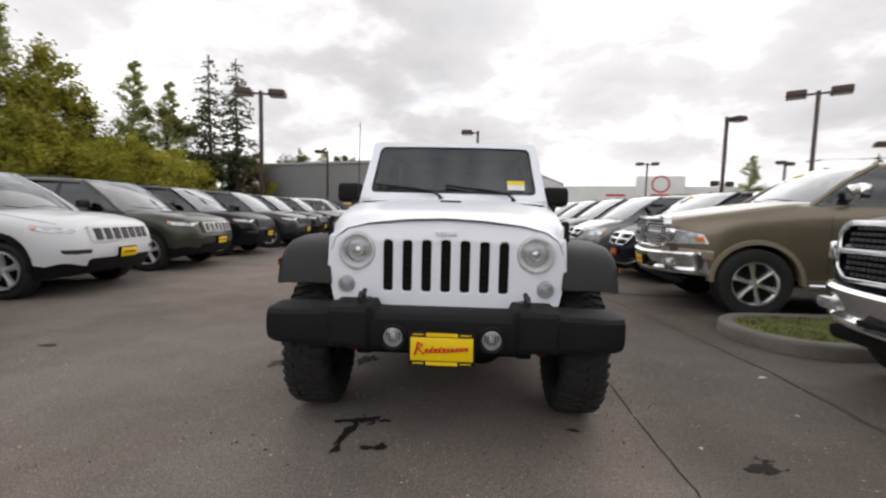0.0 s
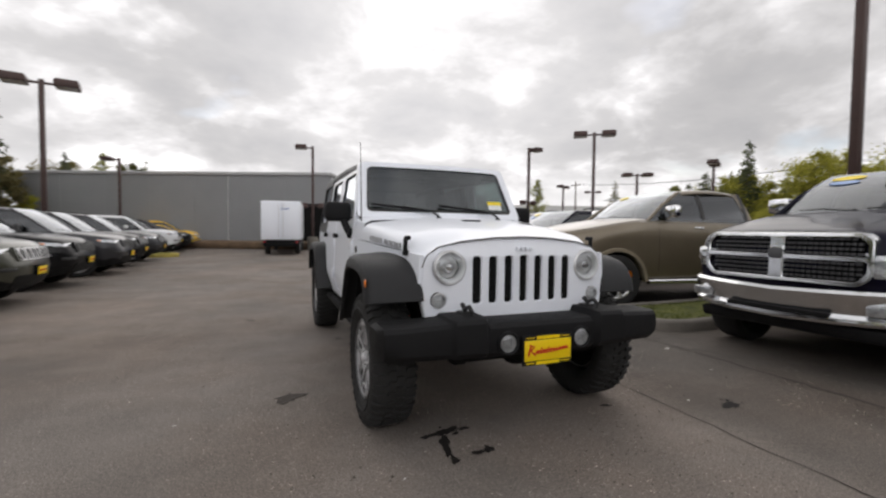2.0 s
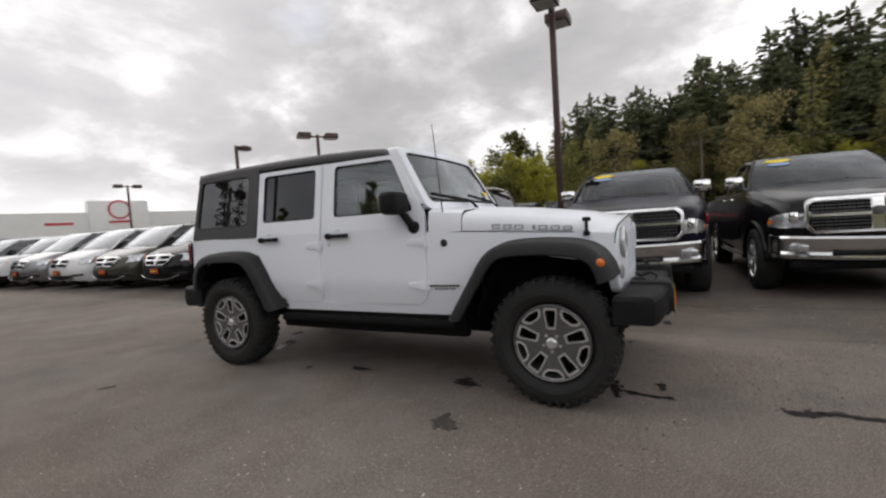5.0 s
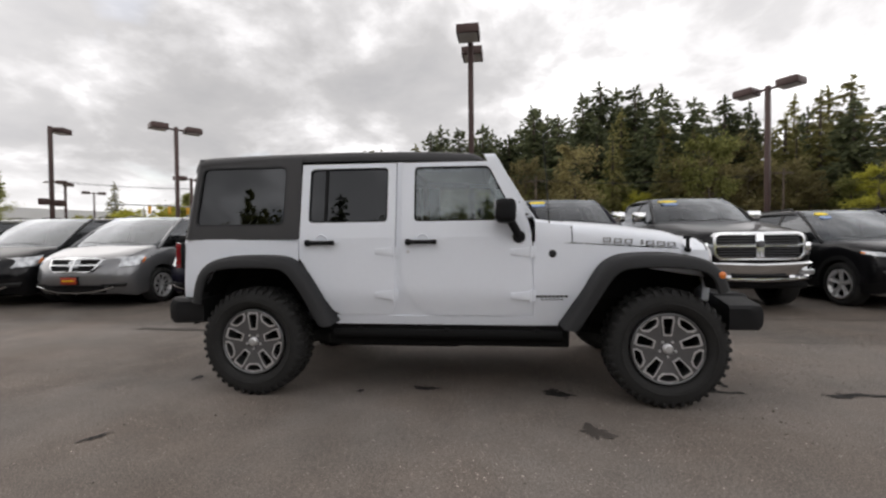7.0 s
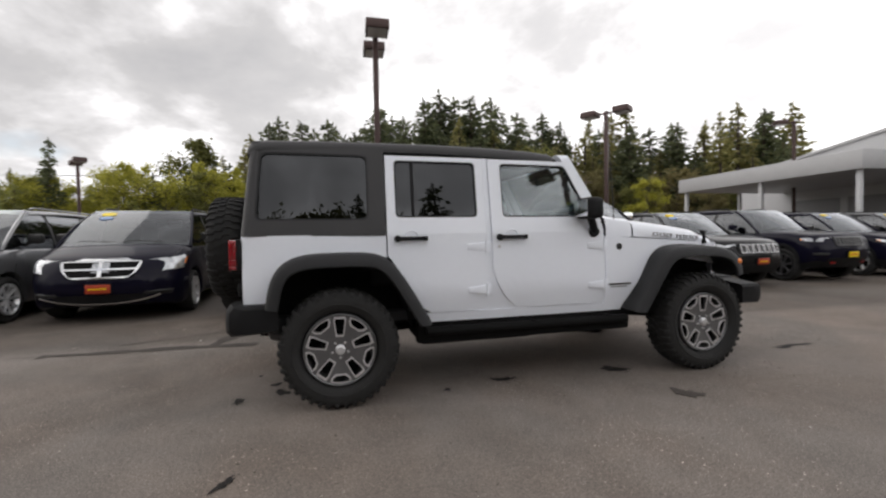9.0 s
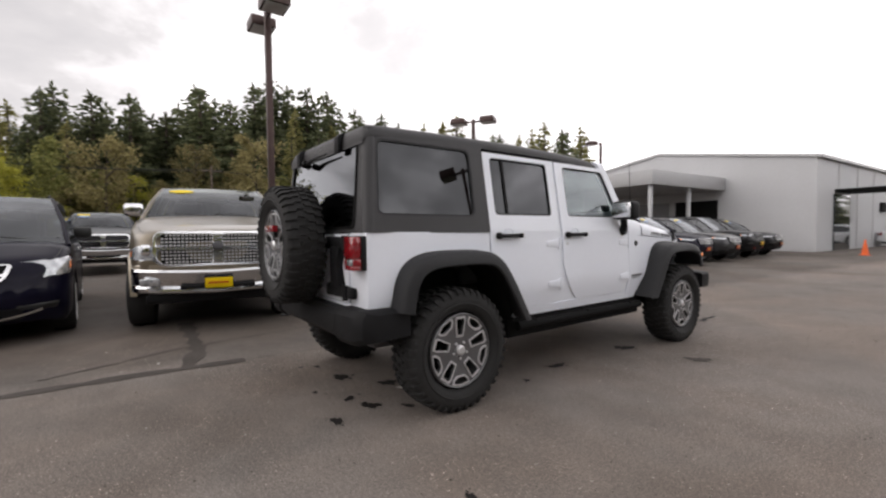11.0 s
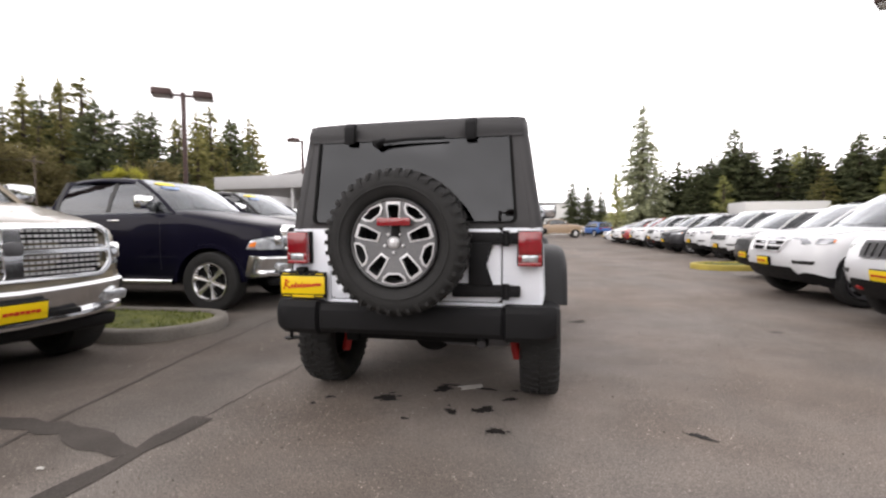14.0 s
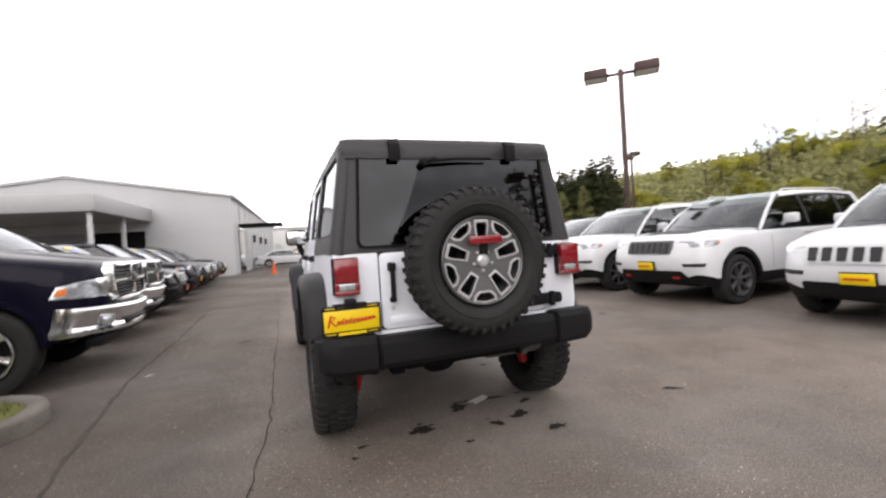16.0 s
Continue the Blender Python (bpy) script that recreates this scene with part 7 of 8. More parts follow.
def lot_lamp(x, y, h, heads, turn, low=()):
    """A square pole with box heads."""
    lamp = thing("lot_lamp", pose(x, y, 0, 0, 0, turn), "tall dark bronze lot lamp with box-shaped heads", "lamp post", "lot lamps")
    bm = bmesh.new()
    lathe(bm, [(0, 0.30), (0.75, 0.30), (0.78, 0.27), (0.78, 0.0001)], 20, axis="z")
    part("base", bm, CONCRETE, lamp, "round concrete base")
    bm = bmesh.new()
    box(bm, -0.07, 0.07, -0.07, 0.07, 0.78, h, 0.012)
    part("pole", bm, BRONZE, lamp)
    for s in ((-1, 1) if heads == 2 else (1,)):
        bm = bmesh.new()
        box(bm, min(0, s * 0.36), max(0, s * 0.36), -0.03, 0.03, h - 0.14, h - 0.07)
        part("arm", bm, BRONZE, lamp)
        bm = bmesh.new()
        x0 = s * 0.64
        prism(bm, [(x0 - 0.31, h - 0.19), (x0 + 0.31, h - 0.19), (x0 + 0.31, h + 0.02), (x0 + 0.26, h + 0.05), (x0 - 0.26, h + 0.05), (x0 - 0.31, h + 0.02)], "y", -0.28, 0.28, 0.015)
        hd = part("head", bm, BRONZE, lamp)
        bm = bmesh.new()
        box(bm, x0 - 0.26, x0 + 0.26, -0.23, 0.23, h - 0.205, h - 0.19, 0.004)
        part("diffuser", bm, LAMP_GLASS, hd)
    for zl in low:
        bm = bmesh.new()
        for s in (-1, 1):
            box(bm, s * 0.45 - 0.16, s * 0.45 + 0.16, -0.14, 0.14, zl - 0.14, zl + 0.14, 0.03)
        box(bm, -0.45, 0.45, -0.03, 0.03, zl - 0.05, zl, 0.005)
        part("flood_lamp", bm, BRONZE, lamp)
    return lamp


lot_lamp(7.96, 4.14, 6.42, 2, -4)
lot_lamp(-7.4, 17.9, 5.8, 2, 8)
lot_lamp(13.6, 16.5, 5.95, 2, -38)
lot_lamp(22.0, 21.6, 5.1, 2, -30)
lot_lamp(18.2, 40.0, 6.0, 2, -20)
lot_lamp(37.0, 42.0, 6.2, 2, -40)
lot_lamp(23.5, 17.4, 5.4, 2, 30)
lot_lamp(14.4, 23.0, 6.4, 1, 10, (3.0,))
lot_lamp(11.2, -5.4, 6.0, 2, 32)
lot_lamp(-8.1, -0.5, 5.6, 2, 135)
lot_lamp(1.9, 26.5, 6.0, 1, 170, (2.6,))
lot_lamp(13.4, -18.75, 6.95, 1, 60)
lot_lamp(-20.0, -11.6, 5.8, 2, 60)
lot_lamp(-9.0, 34.0, 5.6, 1, 170)
lot_lamp(26.0, 34.0, 5.6, 2, 30)


# ---- halls ----
GREY_WALL = material("grey_metal_siding", (0.24, 0.244, 0.252), 0.6, 0.1, 0.08, 0.6, 8, bump=0.1)
PALE_WALL = material("pale_siding", (0.48, 0.485, 0.495), 0.6, 0, 0.06, 0.6, 8, bump=0.1)
FASCIA = material("canopy_fascia", (0.40, 0.40, 0.405), 0.5, 0.1, 0.06, 1.5, 10)
RED_SIGN = material("red_sign", (0.42, 0.02, 0.03), 0.4, 0, 0.1, 3, 20)
WHITE_WALL = material("white_plaster", (0.62, 0.62, 0.62), 0.7, 0, 0.06, 0.8, 8)
DARK_GLASS = material("shop_glass", (0.025, 0.03, 0.032), 0.06, 0, 0.2, 0.5, 4, coat=1.0)
EARTH_BROWN = material("earth_bank", (0.13, 0.085, 0.05), 0.95, 0, 0.4, 2, 20, bump=0.6)


def wall_frame(p, q):
    """A pose with x along the wall from p to q, its front towards -y."""
    a = math.degrees(math.atan2(q[1] - p[1], q[0] - p[0]))
    return pose(p[0], p[1], 0, 0, 0, a), math.dist(p, q)


def grey_hall():
    m, n = wall_frame((-15.7, 38.4), (3.4, 29.6))
    hall = thing("sales_hall", m, "long grey windowless dealership hall with red signs at its side", "building")
    bm = bmesh.new()
    box(bm, 0, n, 0, 26, 0, 4.75)
    part("wall", bm, GREY_WALL, hall, "flat grey wall")
    for i in range(1, 7):
        bm = bmesh.new()
        box(bm, n * i / 7 - 0.012, n * i / 7 + 0.012, -0.012, 0.0, 0.3, 4.7)
        part("panel_joint", bm, GREY_WALL, hall)
    bm = bmesh.new()
    box(bm, -0.1, n + 0.1, -0.1, 26.1, 4.75, 4.95, 0.02)
    part("roof", bm, FASCIA, hall, "pale roof edge")
    bm = bmesh.new()
    box(bm, n - 3.0, n - 0.4, -0.03, 0.1, 0.1, 2.9)
    part("doorway", bm, DARK, hall, "tall dark doorway")
    for i in range(6):
        bm = bmesh.new()
        box(bm, n - 0.05, n + 0.04, 1.2 + 3.6 * i, 4.0 + 3.6 * i, 0.3, 3.0)
        part("window", bm, DARK_GLASS, hall, "dark shop window")
    bm = bmesh.new()
    box(bm, n, n + 0.05, 0.3, 25.8, 3.02, 4.70, 0.01)
    part("side_cladding", bm, PALE_WALL, hall, "pale panels over the shop windows")
    for y, w in ((6.6, 1.0), (18.6, 1.0)):
        bm = bmesh.new()
        box(bm, n + 0.05, n + 0.85, y, y + w * 0.4, 0.0, 3.75, 0.015)
        part("red_pylon", bm, RED_SIGN, hall, "red sign pylon by the entrance")
    bm = bmesh.new()
    tube(bm, [(n * 0.68, -0.06, 0), (n * 0.68, -0.06, 4.6)], 0.06, 8)
    part("downpipe", bm, FASCIA, hall)
    bm = bmesh.new()
    box(bm, 4.0, n + 12, -3.0, -0.3, 0.0, 0.45, 0.15)
    bank = part("planting_bed", bm, EARTH_BROWN, None, at=m)
    tagged(bank, "low brown planting bed before the grey hall", "flower bed", kind="structure")


grey_hall()


def service_hall():
    hall = thing("service_hall", pose(2.7, -20.8, 0, 0, 0, -5), "pale grey metal hall with a low gable and canopy", "building")
    n, ap = 16.6, 8.2
    bm = bmesh.new()
    prism(bm, [(0, 0), (n, 0), (n, 4.75), (ap, 6.0), (0, 4.75)], "y", -38.0, 0.0)
    part("wall", bm, PALE_WALL, hall, "pale grey metal siding")
    bm = bmesh.new()
    prism(bm, [(-0.2, 4.72), (ap, 6.01), (n + 0.2, 4.72), (n + 0.2, 4.86), (ap, 6.16), (-0.2, 4.86)], "y", -38.2, 0.12)
    part("roof", bm, FASCIA, hall, "grey roof edge")
    c0, c1, d = 4.2, 13.6, 7.4
    bm = bmesh.new()
    box(bm, c0, c1, 0.02, d, 3.42, 4.15, 0.02)
    part("canopy", bm, FASCIA, hall, "deep canopy with a pale fascia")
    for x, y in ((c0 + 0.3, d - 0.3), (c0 + 4.4, d - 0.3), (c1 - 0.3, d - 0.3), (c0 + 0.3, 3.5), (c1 - 0.3, 3.5)):
        bm = bmesh.new()
        box(bm, x - 0.08, x + 0.08, y - 0.08, y + 0.08, 0, 3.42, 0.01)
        part("canopy_post", bm, PALE_WALL, hall)
    for k in range(3):
        bm = bmesh.new()
        box(bm, c0 + 0.4 + 2.9 * k, c0 + 2.9 + 2.9 * k, -0.05, 0.03, 0.05, 2.9)
        part("service_door", bm, GREY_WALL if k else DARK, hall, "roller door under the canopy")
    bm = bmesh.new()
    box(bm, -2.7, 0.02, -5.4, -2.6, 3.10, 3.26, 0.01)
    part("side_awning", bm, DARK, hall, "dark awning over the side door")
    bm = bmesh.new()
    box(bm, -0.06, 0.02, -5.0, -2.4, 0, 3.0)
    part("side_door", bm, DARK_GLASS, hall, "dark side door")
    for k in range(3):
        bm = bmesh.new()
        box(bm, -0.15, 0.02, -12.0 - 6 * k, -11.0 - 6 * k, 2.2, 2.8)
        part("wall_vent", bm, DARK, hall)
    for k in range(1, 12):
        bm = bmesh.new()
        box(bm, -0.03, 0.01, -3.2 * k - 0.05, -3.2 * k + 0.05, 0.1, 4.7)
        part("siding_joint", bm, FASCIA, hall)
    bm = bmesh.new()
    box(bm, -0.35, -0.25, -60.0, -38.2, 0, 2.6, 0.01)
    part("yard_wall", bm, PALE_WALL, hall, "pale yard wall")


service_hall()


def far_shop():
    m, n = wall_frame((14.0, 80.0), (66.0, 62.0))
    shop = thing("far_showroom", m, "white far-off showroom with a red sign block", "building")
    bm = bmesh.new()
    box(bm, 0, n, 0, 18, 0, 6.2)
    part("wall", bm, WHITE_WALL, shop)
    bm = bmesh.new()
    box(bm, n * 0.345, n * 0.475, -0.8, 2, 0, 7.8, 0.02)
    part("entrance_block", bm, WHITE_WALL, shop, "taller white entrance block")
    bm = bmesh.new()
    lathe(bm, [(-0.04, 1.15), (-0.06, 1.3), (0, 1.4)], 28, n * 0.41, -0.85, 6.5, "y")
    box(bm, n * 0.385, n * 0.435, -0.9, -0.8, 4.6, 4.9)
    part("sign", bm, RED_SIGN, shop, "red ring sign")
    bm = bmesh.new()
    box(bm, n * 0.26, n * 0.315, -0.06, 0, 4.5, 4.85)
    part("sign_band", bm, RED_SIGN, shop)
    for i in range(9):
        bm = bmesh.new()
        box(bm, n * 0.03 + i * 4.2, n * 0.03 + i * 4.2 + 3.4, -0.05, 0.1, 0.4, 3.0)
        part("window", bm, DARK_GLASS, shop)


far_shop()


def box_truck():
    t = thing("box_truck", pose(-0.15, 21.6, 0, 0, 0, 172), "white box truck seen from behind with closed double doors", "truck")
    t.scale.x = 0.82
    bm = bmesh.new()
    box(bm, -1.05, 1.05, -4.2, 0.0, 0.72, 2.50, 0.02)
    part("cargo_box", bm, WHITE, t, "white ribbed cargo box")
    for s in (-1, 1):
        bm = bmesh.new()
        box(bm, s * 0.53 - 0.49, s * 0.53 + 0.49, 0.0, 0.03, 0.80, 2.44, 0.01)
        d = part("rear_door", bm, WHITE, t, "white rear door")
        bm = bmesh.new()
        tube(bm, [(s * 0.12, 0.05, 0.85), (s * 0.12, 0.05, 2.38)], 0.016, 6)
        part("lock_bar", bm, ALLOY, d)
    bm = bmesh.new()
    for i in range(8):
        box(bm, -0.42 + 0.055 * i, -0.385 + 0.055 * i, 0.032, 0.036, 2.10 + 0.02 * (i % 3), 2.18)
    part("door_bar", bm, PAINTS["blue"], t, "small blue writing bars")
    bm = bmesh.new()
    box(bm, -0.95, 0.95, -6.0, 0.05, 0.42, 0.72, 0.02)
    box(bm, -0.90, 0.90, 0.0, 0.10, 0.40, 0.55, 0.02)
    part("chassis_frame", bm, DARK, t)
    bm = bmesh.new()
    prism(bm, [(-4.25, 0.5), (-6.1, 0.5), (-6.15, 1.2), (-5.6, 1.35), (-5.2, 2.15), (-4.25, 2.2)], "x", -0.95, 0.95, 0.04)
    part("driver_cab", bm, WHITE, t)
    for s in (-1, 1):
        for y in (-1.3, -5.3):
            m = pose(s * 0.93, y, 0.36) if s < 0 else pose(s * 0.93, y, 0.36, 0, 0, 180)
            road_wheel(t, m, 0.36, 0.21, 0.28)
        bm = bmesh.new()
        box(bm, s * 0.85 - 0.08, s * 0.85 + 0.08, 0.05, 0.11, 0.56, 0.68, 0.01)
        part("tail_lamp", bm, LENS_RED, t)


box_truck()


# ---- islands, seams and stains on the asphalt ----
def island(x0, x1, y0, y1, h, label, top=TURF, kerb=OLD_KERB):
    """A kerbed planting island with one rounded end at x0."""
    isl = thing("kerb_island", pose(0, 0, 0), label, "traffic island")
    r = (y1 - y0) / 2
    yc = (y0 + y1) / 2

    def outline(d):
        pts = [(x0 + r + (r - d) * math.cos(radians(a)), yc + (r - d) * math.sin(radians(a))) for a in range(90, 271, 10)]
        return pts + [(x1 - d, y0 + d), (x1 - d, y1 - d)]
    bm = bmesh.new()
    rings = [[(x, y, z) for x, y in outline(d)] for d, z in ((0.0, -0.02), (0.005, h * 0.75), (0.02, h * 0.95), (0.05, h), (0.13, h), (0.15, h - 0.02), (0.155, -0.02))]
    loft(bm, rings, caps=False)
    part("kerb", bm, kerb, isl, "rounded pale kerb", 50)
    bm = bmesh.new()
    pts = outline(0.15)
    c = bm.verts.new(((x0 + x1) / 2, yc, h + 0.02))
    vs = [bm.verts.new((x, y, h - 0.03)) for x, y in pts]
    for i in range(len(vs)):
        bm.faces.new((c, vs[i], vs[(i + 1) % len(vs)]))
    part("soil", bm, top, isl, "patchy turf and moss")
    rnd = random.Random(5)
    bm = bmesh.new()
    for _ in range(1500):
        x, y = rnd.uniform(x0 + 0.25, min(x1, x0 + 5) - 0.2), rnd.uniform(y0 + 0.17, y1 - 0.17)
        if x < x0 + r and math.hypot(x - x0 - r, y - yc) > r - 0.17:
            continue
        a, s, hh = rnd.uniform(0, 6.28), rnd.uniform(0.004, 0.010), rnd.uniform(0.03, 0.058)
        lx, ly = rnd.uniform(-0.03, 0.03), rnd.uniform(-0.03, 0.03)
        z0 = h - 0.03
        p = [bm.verts.new((x - s * math.cos(a), y - s * math.sin(a), z0)), bm.verts.new((x + s * math.cos(a), y + s * math.sin(a), z0)), bm.verts.new((x + lx, y + ly, z0 + hh))]
        bm.faces.new(p)
    tagged(part("grass", bm, GRASS, isl, "short tufts of grass"), kind="stuff")
    return isl


def foliage(name, a, b, rough=0.7):
    m = bpy.data.materials.new(name)
    m.use_nodes = True
    nt = m.node_tree
    p = nt.nodes["Principled BSDF"]
    g = nt.nodes.new("ShaderNodeNewGeometry")
    oi = nt.nodes.new("ShaderNodeObjectInfo")
    mx = nt.nodes.new("ShaderNodeMix")
    mx.data_type = "RGBA"
    mx.inputs["A"].default_value, mx.inputs["B"].default_value = (*a, 1), (*b, 1)
    nt.links.new(g.outputs["Random Per Island"], mx.inputs["Factor"])
    hs = nt.nodes.new("ShaderNodeHueSaturation")
    mr = nt.nodes.new("ShaderNodeMapRange")
    mr.inputs["To Min"].default_value, mr.inputs["To Max"].default_value = 0.75, 1.25
    nt.links.new(oi.outputs["Random"], mr.inputs["Value"])
    nt.links.new(mr.outputs["Result"], hs.inputs["Value"])
    nt.links.new(mx.outputs["Result"], hs.inputs["Color"])
    nt.links.new(hs.outputs["Color"], p.inputs["Base Color"])
    p.inputs["Roughness"].default_value = rough
    p.inputs["Specular IOR Level"].default_value = 0.2
    tl = nt.nodes.new("ShaderNodeBsdfTranslucent")
    nt.links.new(hs.outputs["Color"], tl.inputs["Color"])
    ms = nt.nodes.new("ShaderNodeMixShader")
    ms.inputs[0].default_value = 0.5
    nt.links.new(p.outputs[0], ms.inputs[1])
    nt.links.new(tl.outputs[0], ms.inputs[2])
    nt.links.new(ms.outputs[0], nt.nodes["Material Output"].inputs["Surface"])
    return m


GRASS = foliage("grass_blades", (0.055, 0.080, 0.012), (0.150, 0.165, 0.030))
FIR = foliage("fir_needles", (0.046, 0.059, 0.033), (0.155, 0.170, 0.086))
# fir needles lightened: haze and brightness are put into their colour
FIR_HAZED = foliage("hazed_fir_needles", (0.24, 0.26, 0.17), (0.46, 0.48, 0.30))
FIR_LIGHT = foliage("larch_needles", (0.13, 0.13, 0.045), (0.30, 0.275, 0.11))
LEAF = foliage("spring_leaves", (0.30, 0.30, 0.040), (0.54, 0.51, 0.10))
LEAF_DARK = foliage("dark_leaves", (0.10, 0.110, 0.034), (0.25, 0.25, 0.085))
LEAF_BROWN = foliage("budding_twigs", (0.15, 0.128, 0.055), (0.31, 0.27, 0.125))
LEAF_PALE = foliage("pale_leaves", (0.24, 0.26, 0.085), (0.46, 0.46, 0.19))
BARK = material("bark", (0.075, 0.058, 0.045), 0.9, 0, 0.35, 2, 20, bump=0.6)

for x, y, rx, ry, turn, seed, drops in ((-0.44, 2.41, 0.10, 0.035, 8, 1, 3), (-0.49, 2.27, 0.028, 0.12, -12, 2, 2), (-0.51, 2.10, 0.018, 0.04, 0, 3, 1), (-0.36, 2.12, 0.035, 0.022, 0, 4, 0), (-0.29, 2.13, 0.028, 0.035, 20, 18, 0),
                                        (-0.60, 3.42, 0.12, 0.05, 80, 5, 3), (-0.52, 4.41, 0.045, 0.08, 0, 6, 2), (-0.60, 4.90, 0.025, 0.03, 0, 7, 2), (-0.34, 6.37, 0.045, 0.04, 0, 8, 2), (-0.14, 5.70, 0.20, 0.022, -8, 9, 1), (0.06, 5.76, 0.07, 0.055, 20, 23, 1),
                                        (0.42, 5.98, 0.075, 0.055, 30, 10, 2), (-0.26, 6.08, 0.065, 0.045, 60, 11, 1), (-0.05, 6.14, 0.03, 0.05, 20, 12, 1), (0.22, 6.28, 0.022, 0.018, 0, 13, 0), (0.81, 6.02, 0.03, 0.022, 0, 14, 1), (0.88, 6.14, 0.022, 0.015, 0, 24, 0),
                                        (-0.42, 5.89, 0.05, 0.025, 10, 15, 0), (-1.47, 6.27, 0.065, 0.026, 150, 16, 0), (0.75, 2.35, 0.035, 0.018, 0, 17, 1), (-0.55, 1.42, 0.045, 0.09, 5, 19, 2), (-0.53, 1.18, 0.028, 0.17, -3, 20, 3), (-3.28, 3.58, 0.06, 0.03, 0, 21, 0), (1.57, 2.02, 0.07, 0.05, 20, 25, 4)):
    blob("oil_stain", x, y, rx, ry, turn, OIL, seed, "dark oily stain on the asphalt", drops=drops)
blob("faint_patch", -1.23, 3.31, 0.09, 0.07, 0, PATCH, 22, "faint darker patch on the asphalt", rough=0.5)
CHIP = material("white_litter", (0.50, 0.485, 0.45), 0.8, 0, 0.1, 20, 80)
for x, y, r, seed in ((1.84, 7.09, 0.03, 31), (2.45, 3.24, 0.05, 32), (-0.81, 2.03, 0.015, 33), (1.37, 2.19, 0.02, 34), (2.2, 2.6, 0.02, 35), (-1.9, 3.1, 0.015, 36), (0.3, 7.3, 0.01, 37)):
    ob = blob("litter_scrap", x, y, r * 0.7, r * 0.4, 40 * seed, CHIP, seed, "small pale scrap of litter on the asphalt", 0.006)
    tagged(ob, category="litter", kind="stuff")
bm = bmesh.new()
prism(bm, [(-0.09, -0.04), (0.10, -0.03), (0.06, 0.01), (0.09, 0.04), (-0.02, 0.035), (-0.08, 0.02)], "z", 0.0, 0.004)
tagged(part("paper_scrap", bm, CHIP, None, at=pose(-0.14, 5.70, 0.003, 0, 0, 20)), "crumpled white paper scrap on the asphalt", "litter")

# loose gravel scattered over the lot, thickest beside the seam
PEBBLE = foliage("gravel", (0.12, 0.105, 0.09), (0.56, 0.52, 0.46), 0.9)
rnd = random.Random(88)
verts, faces = [], []
for i in range(9000):
    if i % 3 == 0:
        cx, cy = 1.15 + rnd.gauss(0, 0.35), rnd.uniform(-0.5, 7.5)
    elif i % 3 == 1:
        cx, cy = rnd.uniform(-3.2, 3.0), rnd.uniform(-0.2, 2.4)
    else:
        cx, cy = rnd.uniform(-3.6, 2.8), rnd.uniform(2.4, 8.4)
    if math.sin(2.3 * cx + 1.1 * cy) + math.sin(1.7 * cy - 2.9 * cx) + rnd.uniform(-1, 1) < 0.1:
        continue
    r = rnd.uniform(0.0025, 0.0075) * (1.5 if rnd.random() < 0.05 else 1)
    a0, b0 = rnd.uniform(0, 6.28), len(verts)
    verts += [(cx + r * rnd.uniform(0.7, 1.2) * math.cos(a0 + 1.257 * k), cy + r * rnd.uniform(0.6, 1.1) * math.sin(a0 + 1.257 * k), 0.001) for k in range(5)]
    verts.append((cx + rnd.uniform(-0.3, 0.3) * r, cy + rnd.uniform(-0.3, 0.3) * r, 0.001 + r * rnd.uniform(0.6, 1.0)))
    faces += [(b0 + k, b0 + (k + 1) % 5, b0 + 5) for k in range(5)]
me = bpy.data.meshes.new("loose_gravel")
me.from_pydata(verts, [], faces)
me.materials.append(PEBBLE)
tagged(new("loose_gravel", me), "small pale gravel scattered on the asphalt", "gravel", kind="stuff")


def strip(name, pts, w, mat, label, z=0.0035, seed=3):
    rnd = random.Random(seed)
    bm = bmesh.new()
    fine = []
    for (x0, y0), (x1, y1) in zip(pts, pts[1:]):
        n = max(2, int(math.dist((x0, y0), (x1, y1)) / 0.12))
        fine += [(x0 + (x1 - x0) * k / n + rnd.uniform(-0.012, 0.012), y0 + (y1 - y0) * k / n) for k in range(n)]
    fine.append(pts[-1])
    left, right = [], []
    for i, (x, y) in enumerate(fine):
        a, b = fine[max(i - 1, 0)], fine[min(i + 1, len(fine) - 1)]
        d = Vector((b[0] - a[0], b[1] - a[1])).normalized()
        k = w * rnd.uniform(0.5, 1.3) / 2
        left.append(bm.verts.new((x - d.y * k, y + d.x * k, z)))
        right.append(bm.verts.new((x + d.y * k, y - d.x * k, z)))
    for i in range(len(fine) - 1):
        bm.faces.new((left[i], left[i + 1], right[i + 1], right[i]))
    return tagged(part(name, bm, mat), label, "crack", kind="structure")


strip("asphalt_seam", [(0.95, -3.0), (1.12, 1.6), (1.20, 2.95), (1.31, 5.25), (1.42, 6.1), (1.50, 6.8), (1.58, 7.5), (1.72, 9.5), (1.9, 14.0)], 0.009, SEAM, "dark seam running along the asphalt")
strip("asphalt_seam", [(1.46, 6.45), (1.51, 6.85), (1.57, 7.5), (1.64, 8.5)], 0.13, PATCH, "broad dark filled seam in the asphalt", 0.005, 4)
strip("asphalt_patch", [(1.55, 6.90), (2.1, 6.72), (2.9, 6.66), (3.8, 6.6)], 0.16, PATCH, "dark filled strip across the parking bay", 0.0045, 5)
strip("asphalt_seam", [(1.9, 7.9), (2.3, 6.9), (2.5, 5.2), (2.6, 3.4), (2.5, 1.0), (2.4, -3.0)], 0.03, PATCH, "faint dark seam before the parking bays", 0.004, 6)
